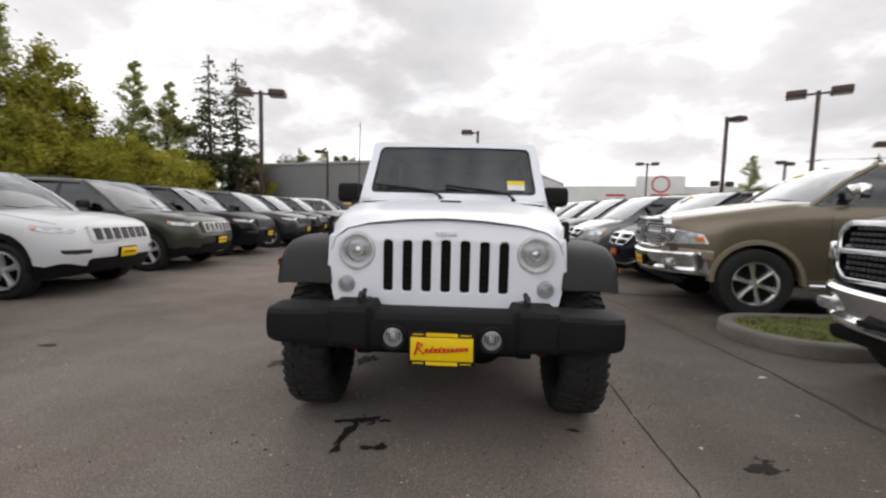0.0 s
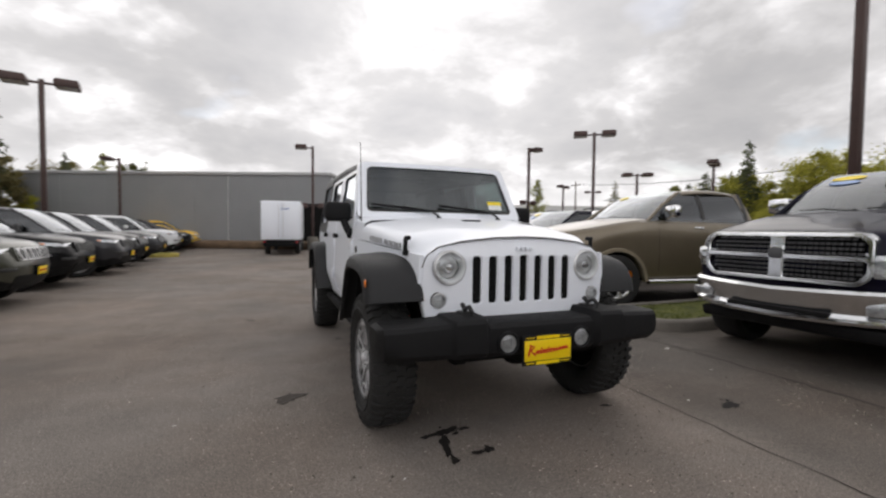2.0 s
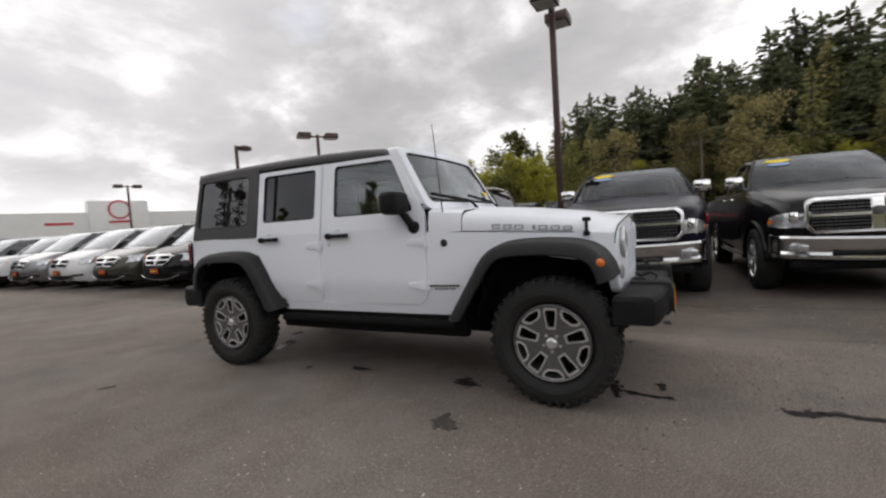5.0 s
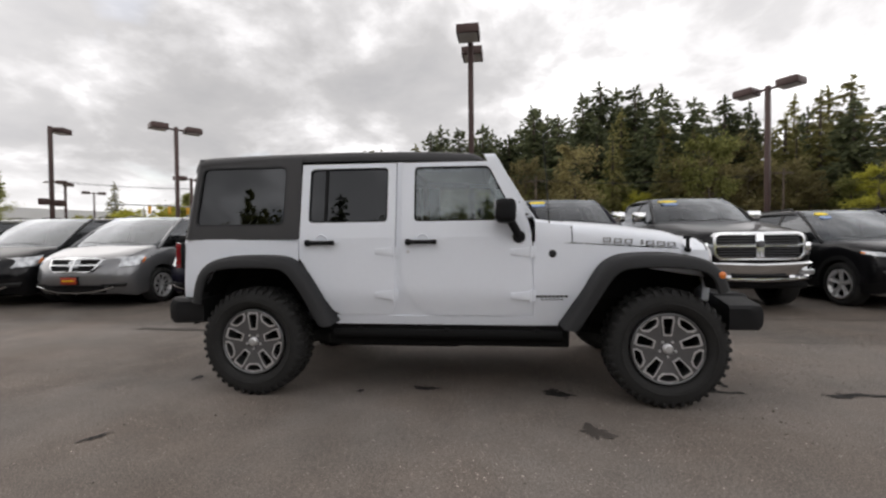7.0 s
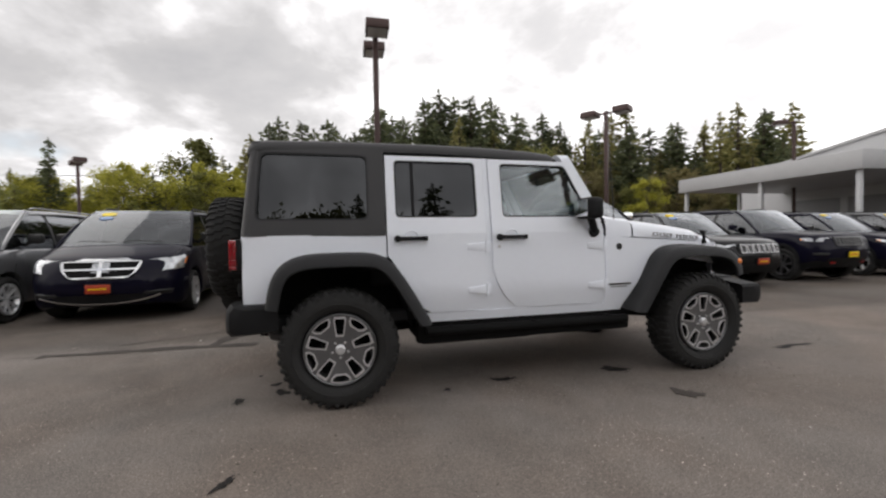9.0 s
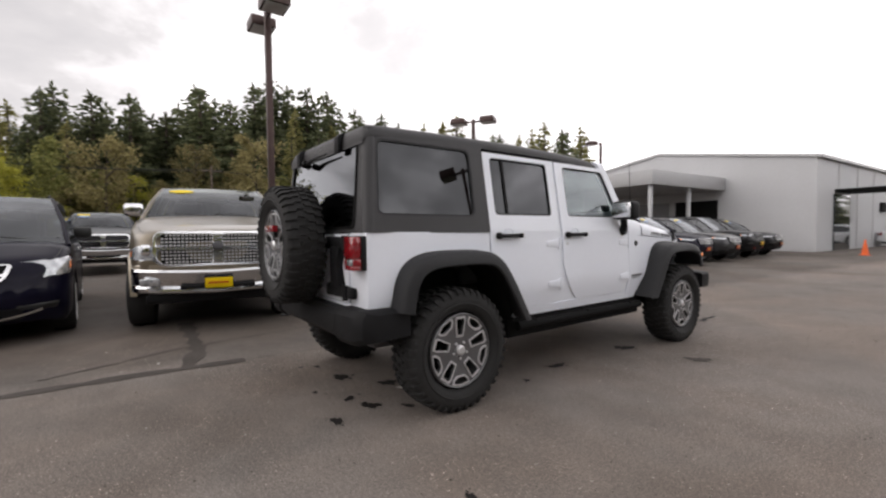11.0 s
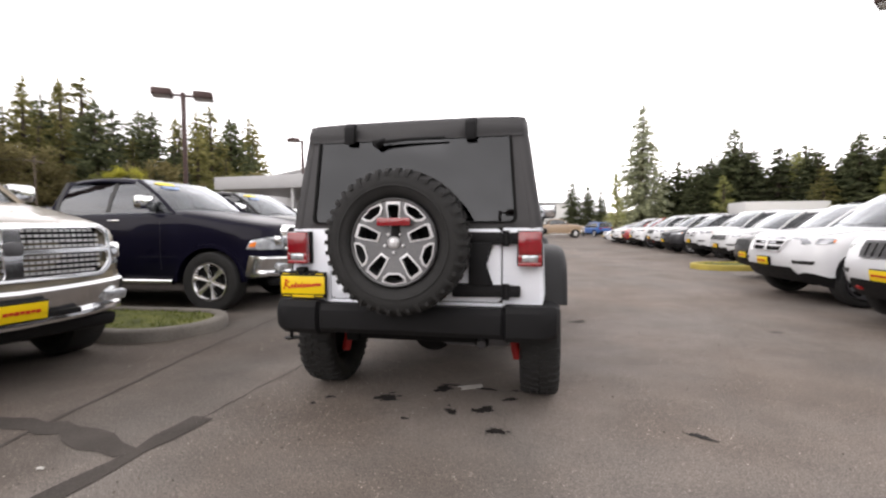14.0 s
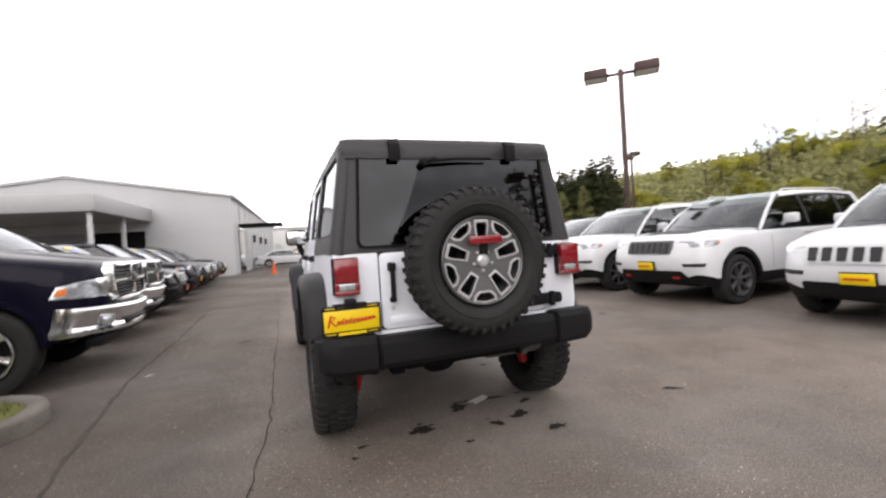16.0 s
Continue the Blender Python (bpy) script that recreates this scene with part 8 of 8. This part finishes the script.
strip("asphalt_seam", [(-12.0, -8.2), (-2.0, -7.6), (3.0, -7.9)], 0.10, PATCH, "dark seam across the aisle", 0.004, 8)
island(2.90, 6.8, 3.68, 5.02, 0.13, "kerbed island with mossy turf between two pickups")
island(-9.3, -4.2, 20.9, 22.3, 0.15, "yellow-kerbed island in the car row", kerb=CURB_YELLOW).matrix_basis = pose(-13.5, 43.2, 0, 0, 0, 180)
island(-9.3, -4.2, -6.2, -4.9, 0.15, "yellow-kerbed island in the car row", kerb=CURB_YELLOW).matrix_basis = pose(-14.6, -9.7, 0, 0, 0, 180)


# ---- trees ----
def spray(bm, p, d, length, width, rnd):
    """One small leafy or needled twig: a bent rhombus."""
    d = d.normalized()
    side = d.cross(Vector((rnd.uniform(-1, 1), rnd.uniform(-1, 1), rnd.uniform(-1, 1)))).normalized() * width
    a = bm.verts.new(p)
    b = bm.verts.new(p + d * length * 0.5 + side)
    c = bm.verts.new(p + d * length)
    e = bm.verts.new(p + d * length * 0.5 - side)
    bm.faces.new((a, b, c, e))


def tree_thing(name, label, at, trunk_bm, crown_bm, mat, bark=BARK):
    t = thing(name, at, label, "tree")
    part("trunk", trunk_bm, bark, t)
    me = bpy.data.meshes.new("crown")
    crown_bm.to_mesh(me)
    crown_bm.free()
    me.materials.append(mat)
    ob = new("crown", me)
    ob.parent = t
    return t


def conifer(name, label, at, seed, mat, h=10.0, r=2.2, bare=0.12, sparse=1.0, power=0.85, thick=1.0):
    rnd = random.Random(seed)
    tb, cb = bmesh.new(), bmesh.new()
    for k in range(14):
        spray(cb, Vector((0, 0, h * (0.93 + 0.005 * k))), Vector((rnd.uniform(-0.5, 0.5), rnd.uniform(-0.5, 0.5), 1)), 0.35, 0.05, rnd)
    tube(tb, [(0, 0, -0.5), (0.03 * h * 0.1, 0, h * 0.4), (0, 0.02, h * 0.75), (0, 0, h * 0.98)], h * 0.018, 8, h * 0.002)
    nw = int(30 * sparse) + 6
    for i in range(nw):
        t = (i + rnd.uniform(-0.3, 0.3)) / nw
        t = max(0.0, min(0.985, t))
        z = h * (bare + (1 - bare) * t)
        ln0 = r * (1 - t) ** power + 0.08
        for b in range(7 if t < 0.8 else 5):
            a = rnd.uniform(0, 2 * math.pi)
            ln = ln0 * rnd.uniform(0.55, 1.15)
            out = Vector((math.cos(a), math.sin(a), 0))
            tip = Vector((0, 0, z)) + out * ln + Vector((0, 0, -ln * rnd.uniform(0.15, 0.45)))
            base = Vector((0, 0, z))
            if ln > 0.8 and b < 4:
                tube(tb, [base, tip], h * 0.003, 3, 0.005)
            n = max(2, int(ln * 5.5 * thick))
            for k in range(n):
                f = (k + 0.6) / n
                p = base.lerp(tip, f) + Vector((rnd.uniform(-0.1, 0.1), rnd.uniform(-0.1, 0.1), rnd.uniform(-0.05, 0.05)))
                for _ in range(2):
                    d = out * rnd.uniform(0.1, 0.8) + Vector((-out.y, out.x, 0)) * rnd.uniform(-0.9, 0.9) + Vector((0, 0, rnd.uniform(-0.8, 0.15)))
                    spray(cb, p, d, rnd.uniform(0.28, 0.55) * (1.1 - 0.5 * t), rnd.uniform(0.05, 0.11), rnd)
    return tree_thing(name, label, at, tb, cb, mat)


def broadleaf(name, label, at, seed, mat, h=8.0, r=2.6, leaves=3200, size=0.2, low=0.28, stems=1, narrow=1.0, upright=False):
    rnd = random.Random(seed)
    tb, cb = bmesh.new(), bmesh.new()
    tips = []
    for s in range(stems):
        a0 = rnd.uniform(0, 6.28)
        lean = Vector((math.cos(a0), math.sin(a0), 0)) * (0.0 if stems == 1 else rnd.uniform(0.1, 0.55) * r)
        top = Vector((0, 0, h * rnd.uniform(0.85, 0.97))) + lean
        foot = lean * 0.25 + Vector((0, 0, -0.4))
        mid = foot.lerp(top, 0.5) + Vector((rnd.uniform(-0.2, 0.2), rnd.uniform(-0.2, 0.2), 0))
        tube(tb, [foot, mid, top], h * 0.016 / math.sqrt(stems), 7, 0.012)
        n = 46 if upright else 20 if stems == 1 else 9
        for i in range(n):
            f = low + (1 - low) * (i + rnd.random()) / n
            p = foot.lerp(mid, f * 2) if f < 0.5 else mid.lerp(top, f * 2 - 1)
            a = rnd.uniform(0, 6.28)
            ln = r * narrow * (0.45 + 0.75 * math.sin(math.pi * min(1, max(0.06, (f - low) / (1 - low)) ** 0.8))) * rnd.uniform(0.6, 1.1)
            d = Vector((math.cos(a), math.sin(a), rnd.uniform(0.25, 0.9))).normalized()
            if upright:
                ln = r * narrow * (1.25 - 1.1 * (f - low) / (1 - low)) * rnd.uniform(0.7, 1.1)
                d = Vector((math.cos(a), math.sin(a), rnd.uniform(0.7, 1.3))).normalized()
            q = p + d * ln * 0.8
            tube(tb, [p, p.lerp(q, 0.5) + Vector((0, 0, 0.06 * ln)), q], h * 0.005, 5, 0.008)
            for _ in range(4):
                e = p.lerp(q, rnd.uniform(0.35, 1.0))
                dd = (d + Vector((rnd.uniform(-1, 1), rnd.uniform(-1, 1), rnd.uniform(-0.4, 0.7)))).normalized()
                g = e + dd * ln * rnd.uniform(0.25, 0.5)
                tube(tb, [e, g], 0.014, 3, 0.004)
                tips += [(e, g, ln)]
    for _ in range(leaves):
        e, g, ln = tips[rnd.randrange(len(tips))]
        p = e.lerp(g, rnd.random() ** 0.6) + Vector((rnd.gauss(0, 1), rnd.gauss(0, 1), rnd.gauss(0, 1))) * 0.11 * ln
        d = Vector((rnd.uniform(-1, 1), rnd.uniform(-1, 1), rnd.uniform(-1, 0.6)))
        spray(cb, p, d, size * rnd.uniform(0.6, 1.4), size * rnd.uniform(0.25, 0.45), rnd)
    return tree_thing(name, label, at, tb, cb, mat)


# patterns, each standing at a place of its own, then copied
firs = [conifer("fir_tree", "dark green fir in the wood beyond the lot", pose(78, 2, 0), 11, FIR, 10, 1.9, 0.10, 1.1, 0.75, 1.5),
        conifer("fir_tree", "dark green fir in the wood beyond the lot", pose(80, -12, 0), 12, FIR, 10, 1.6, 0.16, 1.0, 0.62, 1.5),
        conifer("fir_tree", "slim dark fir with a thin top", pose(74, -26, 0), 13, FIR, 10, 1.25, 0.12, 0.9, 0.6, 1.4),
        conifer("fir_tree", "ragged dark fir with bare lower trunk", pose(66, -37, 0), 14, FIR, 10, 1.5, 0.30, 0.8, 0.5, 1.3)]
pine = conifer("pine_tree", "tall thin pine with a bare trunk and sparse crown", pose(-18.1, 34.2, 0), 17, FIR, 12.4, 1.75, 0.30, 0.62, 0.50, 0.85)
larch = conifer("larch_tree", "light green larch at the edge of the wood", pose(62, -41, 0), 15, FIR_LIGHT, 10, 1.7, 0.08, 0.9)
leafy = broadleaf("broadleaf_tree", "spring-green broadleaf tree at the lot's edge", pose(-24.9, 29.2, 0), 21, LEAF, 8, 2.4, 7600, 0.16)
poplar = broadleaf("poplar_tree", "slim poplar with fresh thin leaves", pose(-26.3, 27.4, 0), 22, LEAF_PALE, 10, 1.9, 8500, 0.10, 0.14, 1, 0.95, True)
willow = broadleaf("willow_shrub", "broad yellow-green willow shrub", pose(-22.7, 30.5, 0), 23, LEAF, 5, 2.4, 11500, 0.14, 0.08, 7)
brown = broadleaf("budding_tree", "brownish tree just coming into leaf", pose(64, -33, 0), 24, LEAF_BROWN, 9, 2.8, 3600, 0.26)
dark_leaf = broadleaf("broadleaf_tree", "dark green broadleaf tree in the wood", pose(68, 22, 0), 25, LEAF_DARK, 9, 2.8, 3800, 0.28)
bare_tree = broadleaf("bare_tree", "nearly bare tree with thin twigs", pose(-38, -15, 0), 26, LEAF_BROWN, 9, 2.4, 500, 0.16)


def plant(src, x, y, k, turn, label="", wide=1.0):
    t = copy_thing(src, pose(x, y, height(x, y) - 0.1, 0, 0, turn))
    t.scale = (k * wide, k * wide, k)
    if label:
        t["label"] = label
    return t


for t in firs + [larch, brown, dark_leaf]:
    x, y = t.location.x, t.location.y
    k = 2.1 if t in firs else 1.7
    t.location.z = height(x, y) - 0.1
    t.scale = (k, k, k)

# a clipped dark shrub at the far end of the near island
shrub = broadleaf("island_shrub", "low dark green shrub on the kerbed island", pose(5.75, 3.95, 0.12), 27, LEAF_DARK, 0.62, 0.34, 2600, 0.045, 0.05, 7)
shrub.location.z = 0.14

# the wood to the east: crown height by direction
rnd = random.Random(77)
SKY = [(-62, 15.0), (-57, 18.0), (-52, 19.5), (-47, 19.5), (-45.5, 19.5), (-44, 19.5), (-42, 15.5), (-40, 21), (-38, 22), (-35, 21), (-32.5, 17), (-30.5, 18), (-28.5, 22.5), (-26.5, 24), (-22, 26.5), (-14, 26.0), (-9.7, 21), (-6.5, 24.5), (0, 22), (6, 21.5), (9, 17), (13, 14), (18, 10), (25, 7.5), (32, 7), (45, 6)]
for ring, dist in enumerate((79, 88, 100)):
    az = -57.0
    while az < 38:
        az += rnd.uniform(1.6, 3.4)
        d = dist + rnd.uniform(-5, 5)
        x, y = d * math.cos(radians(az)) - 3, 4 + d * math.sin(radians(az))
        want = (lerp(SKY, az) - 1.2) * d / 80 * rnd.uniform(0.74, 1.10) * 0.97 + 1.2 - height(x, y)
        src = rnd.choice(firs if ring else firs + [firs[0], firs[2]])
        if (ring == 0 and rnd.random() < 0.28) or (az < -30 and rnd.random() < 0.5) or (az > 6 and rnd.random() < 0.4):
            src = larch
        plant(src, x, y, want / 10, rnd.uniform(0, 360), "", rnd.uniform(1.15, 1.85))
az = -57.0
while az < 40:
    az += rnd.uniform(1.8, 3.4)
    d = 69 + rnd.uniform(-4, 5)
    x, y = d * math.cos(radians(az)) - 3, 4 + d * math.sin(radians(az))
    src = brown if -34 < az < -24 or (az < 6 and rnd.random() < 0.3) else rnd.choice((dark_leaf, dark_leaf, leafy, willow) if az < 6 else (willow, larch, willow))
    k = rnd.uniform(0.8, 1.15) * (1.35 if -34 < az < -24 else 1.0)
    plant(src, x, y, k, rnd.uniform(0, 360), "", 1.25)
# tall trees just coming into leaf, in front of the firs
rnd = random.Random(63)
az = -33.0
while az < 16:
    az += rnd.uniform(4.5, 8.0)
    d = 65 + rnd.uniform(-3, 4)
    x, y = d * math.cos(radians(az)) - 3, 4 + d * math.sin(radians(az))
    want = (lerp(SKY, az) - 1.2) * d / 80 * rnd.uniform(0.52, 0.76) + 1.2 - height(x, y)
    plant(rnd.choice((brown, brown, larch, dark_leaf)), x, y, want / 9.5, rnd.uniform(0, 360), "", rnd.uniform(0.8, 1.05))
# lighter trees nearer, north-east
for x, y, k, src in ((42, 31, 0.62, poplar), (44, 26, 0.72, willow), (45.6, 29, 1.08, firs[2]), (46.5, 27.0, 1.0, willow), (34.2, 49.3, 0.95, poplar), (40, 56, 0.6, poplar), (47.9, 35.2, 0.84, firs[0]), (46.9, 36.6, 0.72, firs[0]), (50.5, 33.4, 0.86, leafy), (52.0, 43.0, 0.85, dark_leaf), (43.3, 44.0, 0.95, willow), (40.5, 47.0, 0.8, willow), (55, 30, 0.6, poplar), (44.8, 31.2, 0.74, poplar), (46.6, 28.4, 0.70, poplar), (48.4, 23.4, 0.72, poplar), (50.5, 19.8, 0.62, poplar), (43.6, 34.6, 0.66, poplar)):
    plant(src, x, y, k, 50 * k, "", 1.5 if src in (leafy, firs[0], poplar) else 1.0)
# a mixed belt behind the east row
rnd = random.Random(38)
for i in range(15):
    f = i / 14
    x, y = 46.5 + 6.5 * f + rnd.uniform(-1.5, 1.5), 33.5 - 19.0 * f + rnd.uniform(-0.8, 0.8)
    src = (poplar, dark_leaf, willow, firs[2], leafy)[i % 5]
    tall = rnd.uniform(6.2, 8.2) + 1.4 * f + (1.2 if src is firs[2] else 0.0)
    plant(src, x, y, tall / {poplar: 10, dark_leaf: 9, willow: 5, leafy: 8}.get(src, 10), rnd.uniform(0, 360), "", 0.9 if src is willow else 1.3)
# the north-west edge
for x, y, k, src in ((-24.4, 30.3, 0.86, firs[0]), (-22.1, 32.0, 1.30, poplar), (-20.4, 33.2, 1.18, poplar), (-16.5, 35.2, 1.02, pine), (-19.6, 35.5, 0.55, firs[1]), (-27.5, 29.5, 0.95, firs[1]), (-29.5, 28.0, 0.9, leafy), (-27.5, 31.0, 1.0, dark_leaf),
                    (-15.2, 35.6, 0.5, brown), (-17.6, 36.6, 0.55, firs[0]), (-16.4, 37.2, 0.62, brown), (-18.9, 36.4, 0.6, brown), (-20.6, 35.8, 0.62, dark_leaf), (-17.3, 38.0, 0.6, dark_leaf), (-14.6, 37.0, 0.42, leafy), (-25.6, 27.6, 1.35, leafy), (-27.0, 26.6, 1.72, poplar), (-29.5, 26.0, 1.6, poplar), (-21.3, 33.6, 0.9, dark_leaf), (-18.7, 57, 0.88, firs[2]), (-13.5, 58.6, 0.9, dark_leaf), (-16.5, 61, 1.1, poplar), (-20, 60, 0.9, brown)):
    plant(src, x, y, k, 77 * k, "", 1.0 if src is pine else 1.15)
for x, y, k in ((-20.8, 30.2, 0.95), (-24.0, 28.2, 1.1), (-28.0, 24.8, 1.6), (-22.8, 31.5, 1.0)):
    plant(willow, x, y, k, 60 * k, "big yellow-green willow at the lot's edge", 1.0)
for i in range(16):
    x, y = -19.0 - 0.85 * i + rnd.uniform(-0.8, 0.8), 32.5 - 1.05 * i + rnd.uniform(-0.8, 0.8)
    plant(willow if i % 3 else leafy, x, y, rnd.uniform(0.75, 1.15) * (1.0 if i % 3 else 0.7), rnd.uniform(0, 360), "", 1.1)
# the south edge: a tall fir paled for haze, dark clipped conifers, fresh small trees
conifer("fir_tree", "tall grey-green fir, paled for haze, at the far end of the lot", pose(-12.4, -35.0, height(-12.4, -35.0) - 0.1, 0, 0, 20), 61, FIR_HAZED, 12.4, 3.0, 0.06, 1.5, 0.8, 1.7)
plant(poplar, -9.8, -34.0, 0.70, 60, "fresh pale-green small tree")
for x, y, k in ((-8.4, -53.0, 0.72), (-10.4, -52.6, 0.66), (-12.2, -53.5, 0.60)):
    plant(firs[0], x, y, k, 360 * k, "dark dense conifer at the lot's far end", 1.5)
rnd = random.Random(52)
for i in range(44):
    f = i / 43
    x, y = -15.5 - 15.5 * f + rnd.uniform(-0.4, 0.4), -36.0 + 11.0 * f + rnd.uniform(-1.6, 1.6)
    plant(rnd.choice((firs[0], firs[0], firs[1])), x, y, rnd.uniform(0.58, 0.80), rnd.uniform(0, 360), "dark dense conifer at the lot's far end", rnd.uniform(1.5, 1.9))
plant(firs[0], -19.3, -33.0, 0.95, 30, "tall dark conifer at the lot's far end", 1.5)
for x, y, k in ((-17.6, -31.0, 0.62), (-25.2, -25.0, 0.60), (-26.8, -24.0, 0.64), (-22.5, -30.0, 0.8)):
    plant(poplar, x, y, k, 90 * k, "fresh pale-green small tree", 1.5)
plant(larch, -22.6, -27.0, 0.55, 10, "bushy yellow-green young larch", 2.0)
for x, y, k in ((-34.0, -17.0, 0.55), (-37.5, -14.0, 0.60), (-41, -10, 0.6), (-46, -9, 0.7)):
    plant(bare_tree, x, y, k, 200 * k, "")
for i in range(34):
    x, y = -30.0 - 16 * rnd.random(), -27 + 30 * (i / 33) + rnd.uniform(-1.5, 1.5)
    plant(rnd.choice((willow, willow, leafy)), x, y, rnd.uniform(0.22, 0.40), rnd.uniform(0, 360), "yellow-green shrub on the bank", 1.5)
for x, y, k in ((-44, -14.0, 0.40), (-47.5, -12.0, 0.45), (-41, -18.0, 0.35), (-52, -9.0, 0.5), (-43, -16.4, 0.5)):
    plant(firs[0] if x < -50 else bare_tree, x, y, k * (1.0 if x < -50 else 1.2), 200 * k, "", 1.3)

# brush on the south-west bank
bm = bmesh.new()
rnd = random.Random(9)
for _ in range(2400):
    x, y = -27.5 - 30 * rnd.random() ** 1.3, rnd.uniform(-42, 12)
    c = Vector((x, y, height(x, y)))
    hh, rr = rnd.uniform(0.5, 1.9), rnd.uniform(0.5, 1.1)
    for _ in range(13):
        a, f = rnd.uniform(0, 6.28), rnd.random() ** 0.5
        p = c + Vector((rr * f * math.cos(a), rr * f * math.sin(a), hh * (1 - f * f) * rnd.uniform(0.4, 1.0)))
        spray(bm, p, Vector((rnd.uniform(-1, 1), rnd.uniform(-1, 1), rnd.uniform(-0.2, 1))), rnd.uniform(0.3, 0.7), rnd.uniform(0.08, 0.2), rnd)
me = bpy.data.meshes.new("bank_brush")
bm.to_mesh(me)
bm.free()
BRUSH = foliage("bank_brush", (0.20, 0.195, 0.085), (0.40, 0.40, 0.19))
me.materials.append(BRUSH)
tagged(new("bank_brush", me), "yellow-green and brown brush covering the bank", "bushes", kind="stuff")


# ---- the far south end ----
another(pickup_navy, "navy", "tan", pose(-7.6, -38.0, 0, 0, 0, -90), "old tan pickup truck parked at the far end")
another(suv_olive, "olive", "blue", pose(-9.2, -47.0, 0, 0, 0, 20), "bright blue SUV parked at the far end")
bm = bmesh.new()
box(bm, -14, 12, -84, -72, 0, 5.2, 0.03)
store = thing("far_store", pose(0, 0, 0), "long pale flat-roofed store far behind the lot", "building")
part("wall", bm, WHITE_WALL, store)
bm = bmesh.new()
box(bm, -14.2, 12.2, -84.2, -71.8, 5.2, 5.5, 0.02)
part("roof", bm, FASCIA, store)
bm = bmesh.new()
box(bm, -22.5, -17.0, -28.6, -26.0, 0, 2.9, 0.03)
shed = thing("white_container", pose(0, 0, 0), "long white container behind the parked cars", "container")
part("wall", bm, WHITE_WALL, shed)
# a belt of trees to the west
rnd = random.Random(41)
for i in range(26):
    x, y = -32 + rnd.uniform(-4, 4), -2 + 1.25 * i
    plant(rnd.choice((firs[0], firs[1], firs[3], dark_leaf, leafy)), x, y, rnd.uniform(0.95, 1.5), rnd.uniform(0, 360), "", 1.2)
# traffic cone by the hall
CONE = material("cone_plastic", (0.75, 0.12, 0.02), 0.5, 0, 0.1, 6, 60)
cone = thing("traffic_cone", pose(0.6, -18.5, 0), "orange traffic cone on the asphalt", "traffic cone")
bm = bmesh.new()
box(bm, -0.18, 0.18, -0.18, 0.18, 0, 0.03, 0.01)
lathe(bm, [(0.03, 0.13), (0.68, 0.03), (0.70, 0.0001)], 20, axis="z")
part("cone_body", bm, CONE, cone)


# ---- power line ----
def power_pole(x, y, h):
    t = thing("power_pole", pose(x, y, 0), "weathered wooden power pole with a cross arm", "power pole", "power poles")
    bm = bmesh.new()
    tube(bm, [(0, 0, -0.3), (0, 0, h)], 0.16, 8, 0.10)
    part("pole", bm, WOOD_POLE, t)
    bm = bmesh.new()
    box(bm, -0.06, 0.06, -1.1, 1.1, h - 0.7, h - 0.55)
    part("cross_arm", bm, WOOD_POLE, t)


poles = [(54.0, -34.0), (57.0, -4.0), (57.0, 26.0), (48.0, 58.0)]
for x, y in poles:
    power_pole(x, y, 9.6)
for k in range(len(poles) - 1):
    (x0, y0), (x1, y1) = poles[k], poles[k + 1]
    for o in (-0.9, 0.9):
        bm = bmesh.new()
        tube(bm, [(x0 + (x1 - x0) * i / 12, y0 + o + (y1 - y0) * i / 12, 9.1 - 0.8 * 4 * (i / 12) * (1 - i / 12)) for i in range(13)], 0.022, 4)
        tagged(part("power_cable", bm, INK_BLACK), "thin dark power cable between poles", "cable")


# ---- far traffic signals ----
SIGNAL = material("signal_yellow", (0.70, 0.36, 0.03), 0.5, 0, 0.1, 6, 40)
sig = thing("traffic_signal", pose(46.6, 40.8, -0.6, 0, 0, 125), "far traffic signals hanging from a long grey arm", "traffic signal")
bm = bmesh.new()
tube(bm, [(-7, 0, 0), (-7, 0, 6.2)], 0.14, 10, 0.10)
tube(bm, [(-7, 0, 5.9), (0, 0, 6.15), (6.5, 0, 6.2)], 0.09, 8, 0.06)
part("mast", bm, GREY_POLE, sig)
for x in (-1.6, 0.3, 2.3):
    bm = bmesh.new()
    box(bm, x - 0.17, x + 0.17, -0.25, 0.05, 5.15, 6.10, 0.04)
    head = part("signal_head", bm, SIGNAL, sig, "yellow signal head")
    bm = bmesh.new()
    for k in range(3):
        lathe(bm, [(-0.27, 0.0001), (-0.27, 0.11), (-0.36, 0.13), (-0.25, 0.14)], 14, x, 0, 5.32 + 0.30 * k, "y")
    part("signal_lens", bm, INK_BLACK, head)
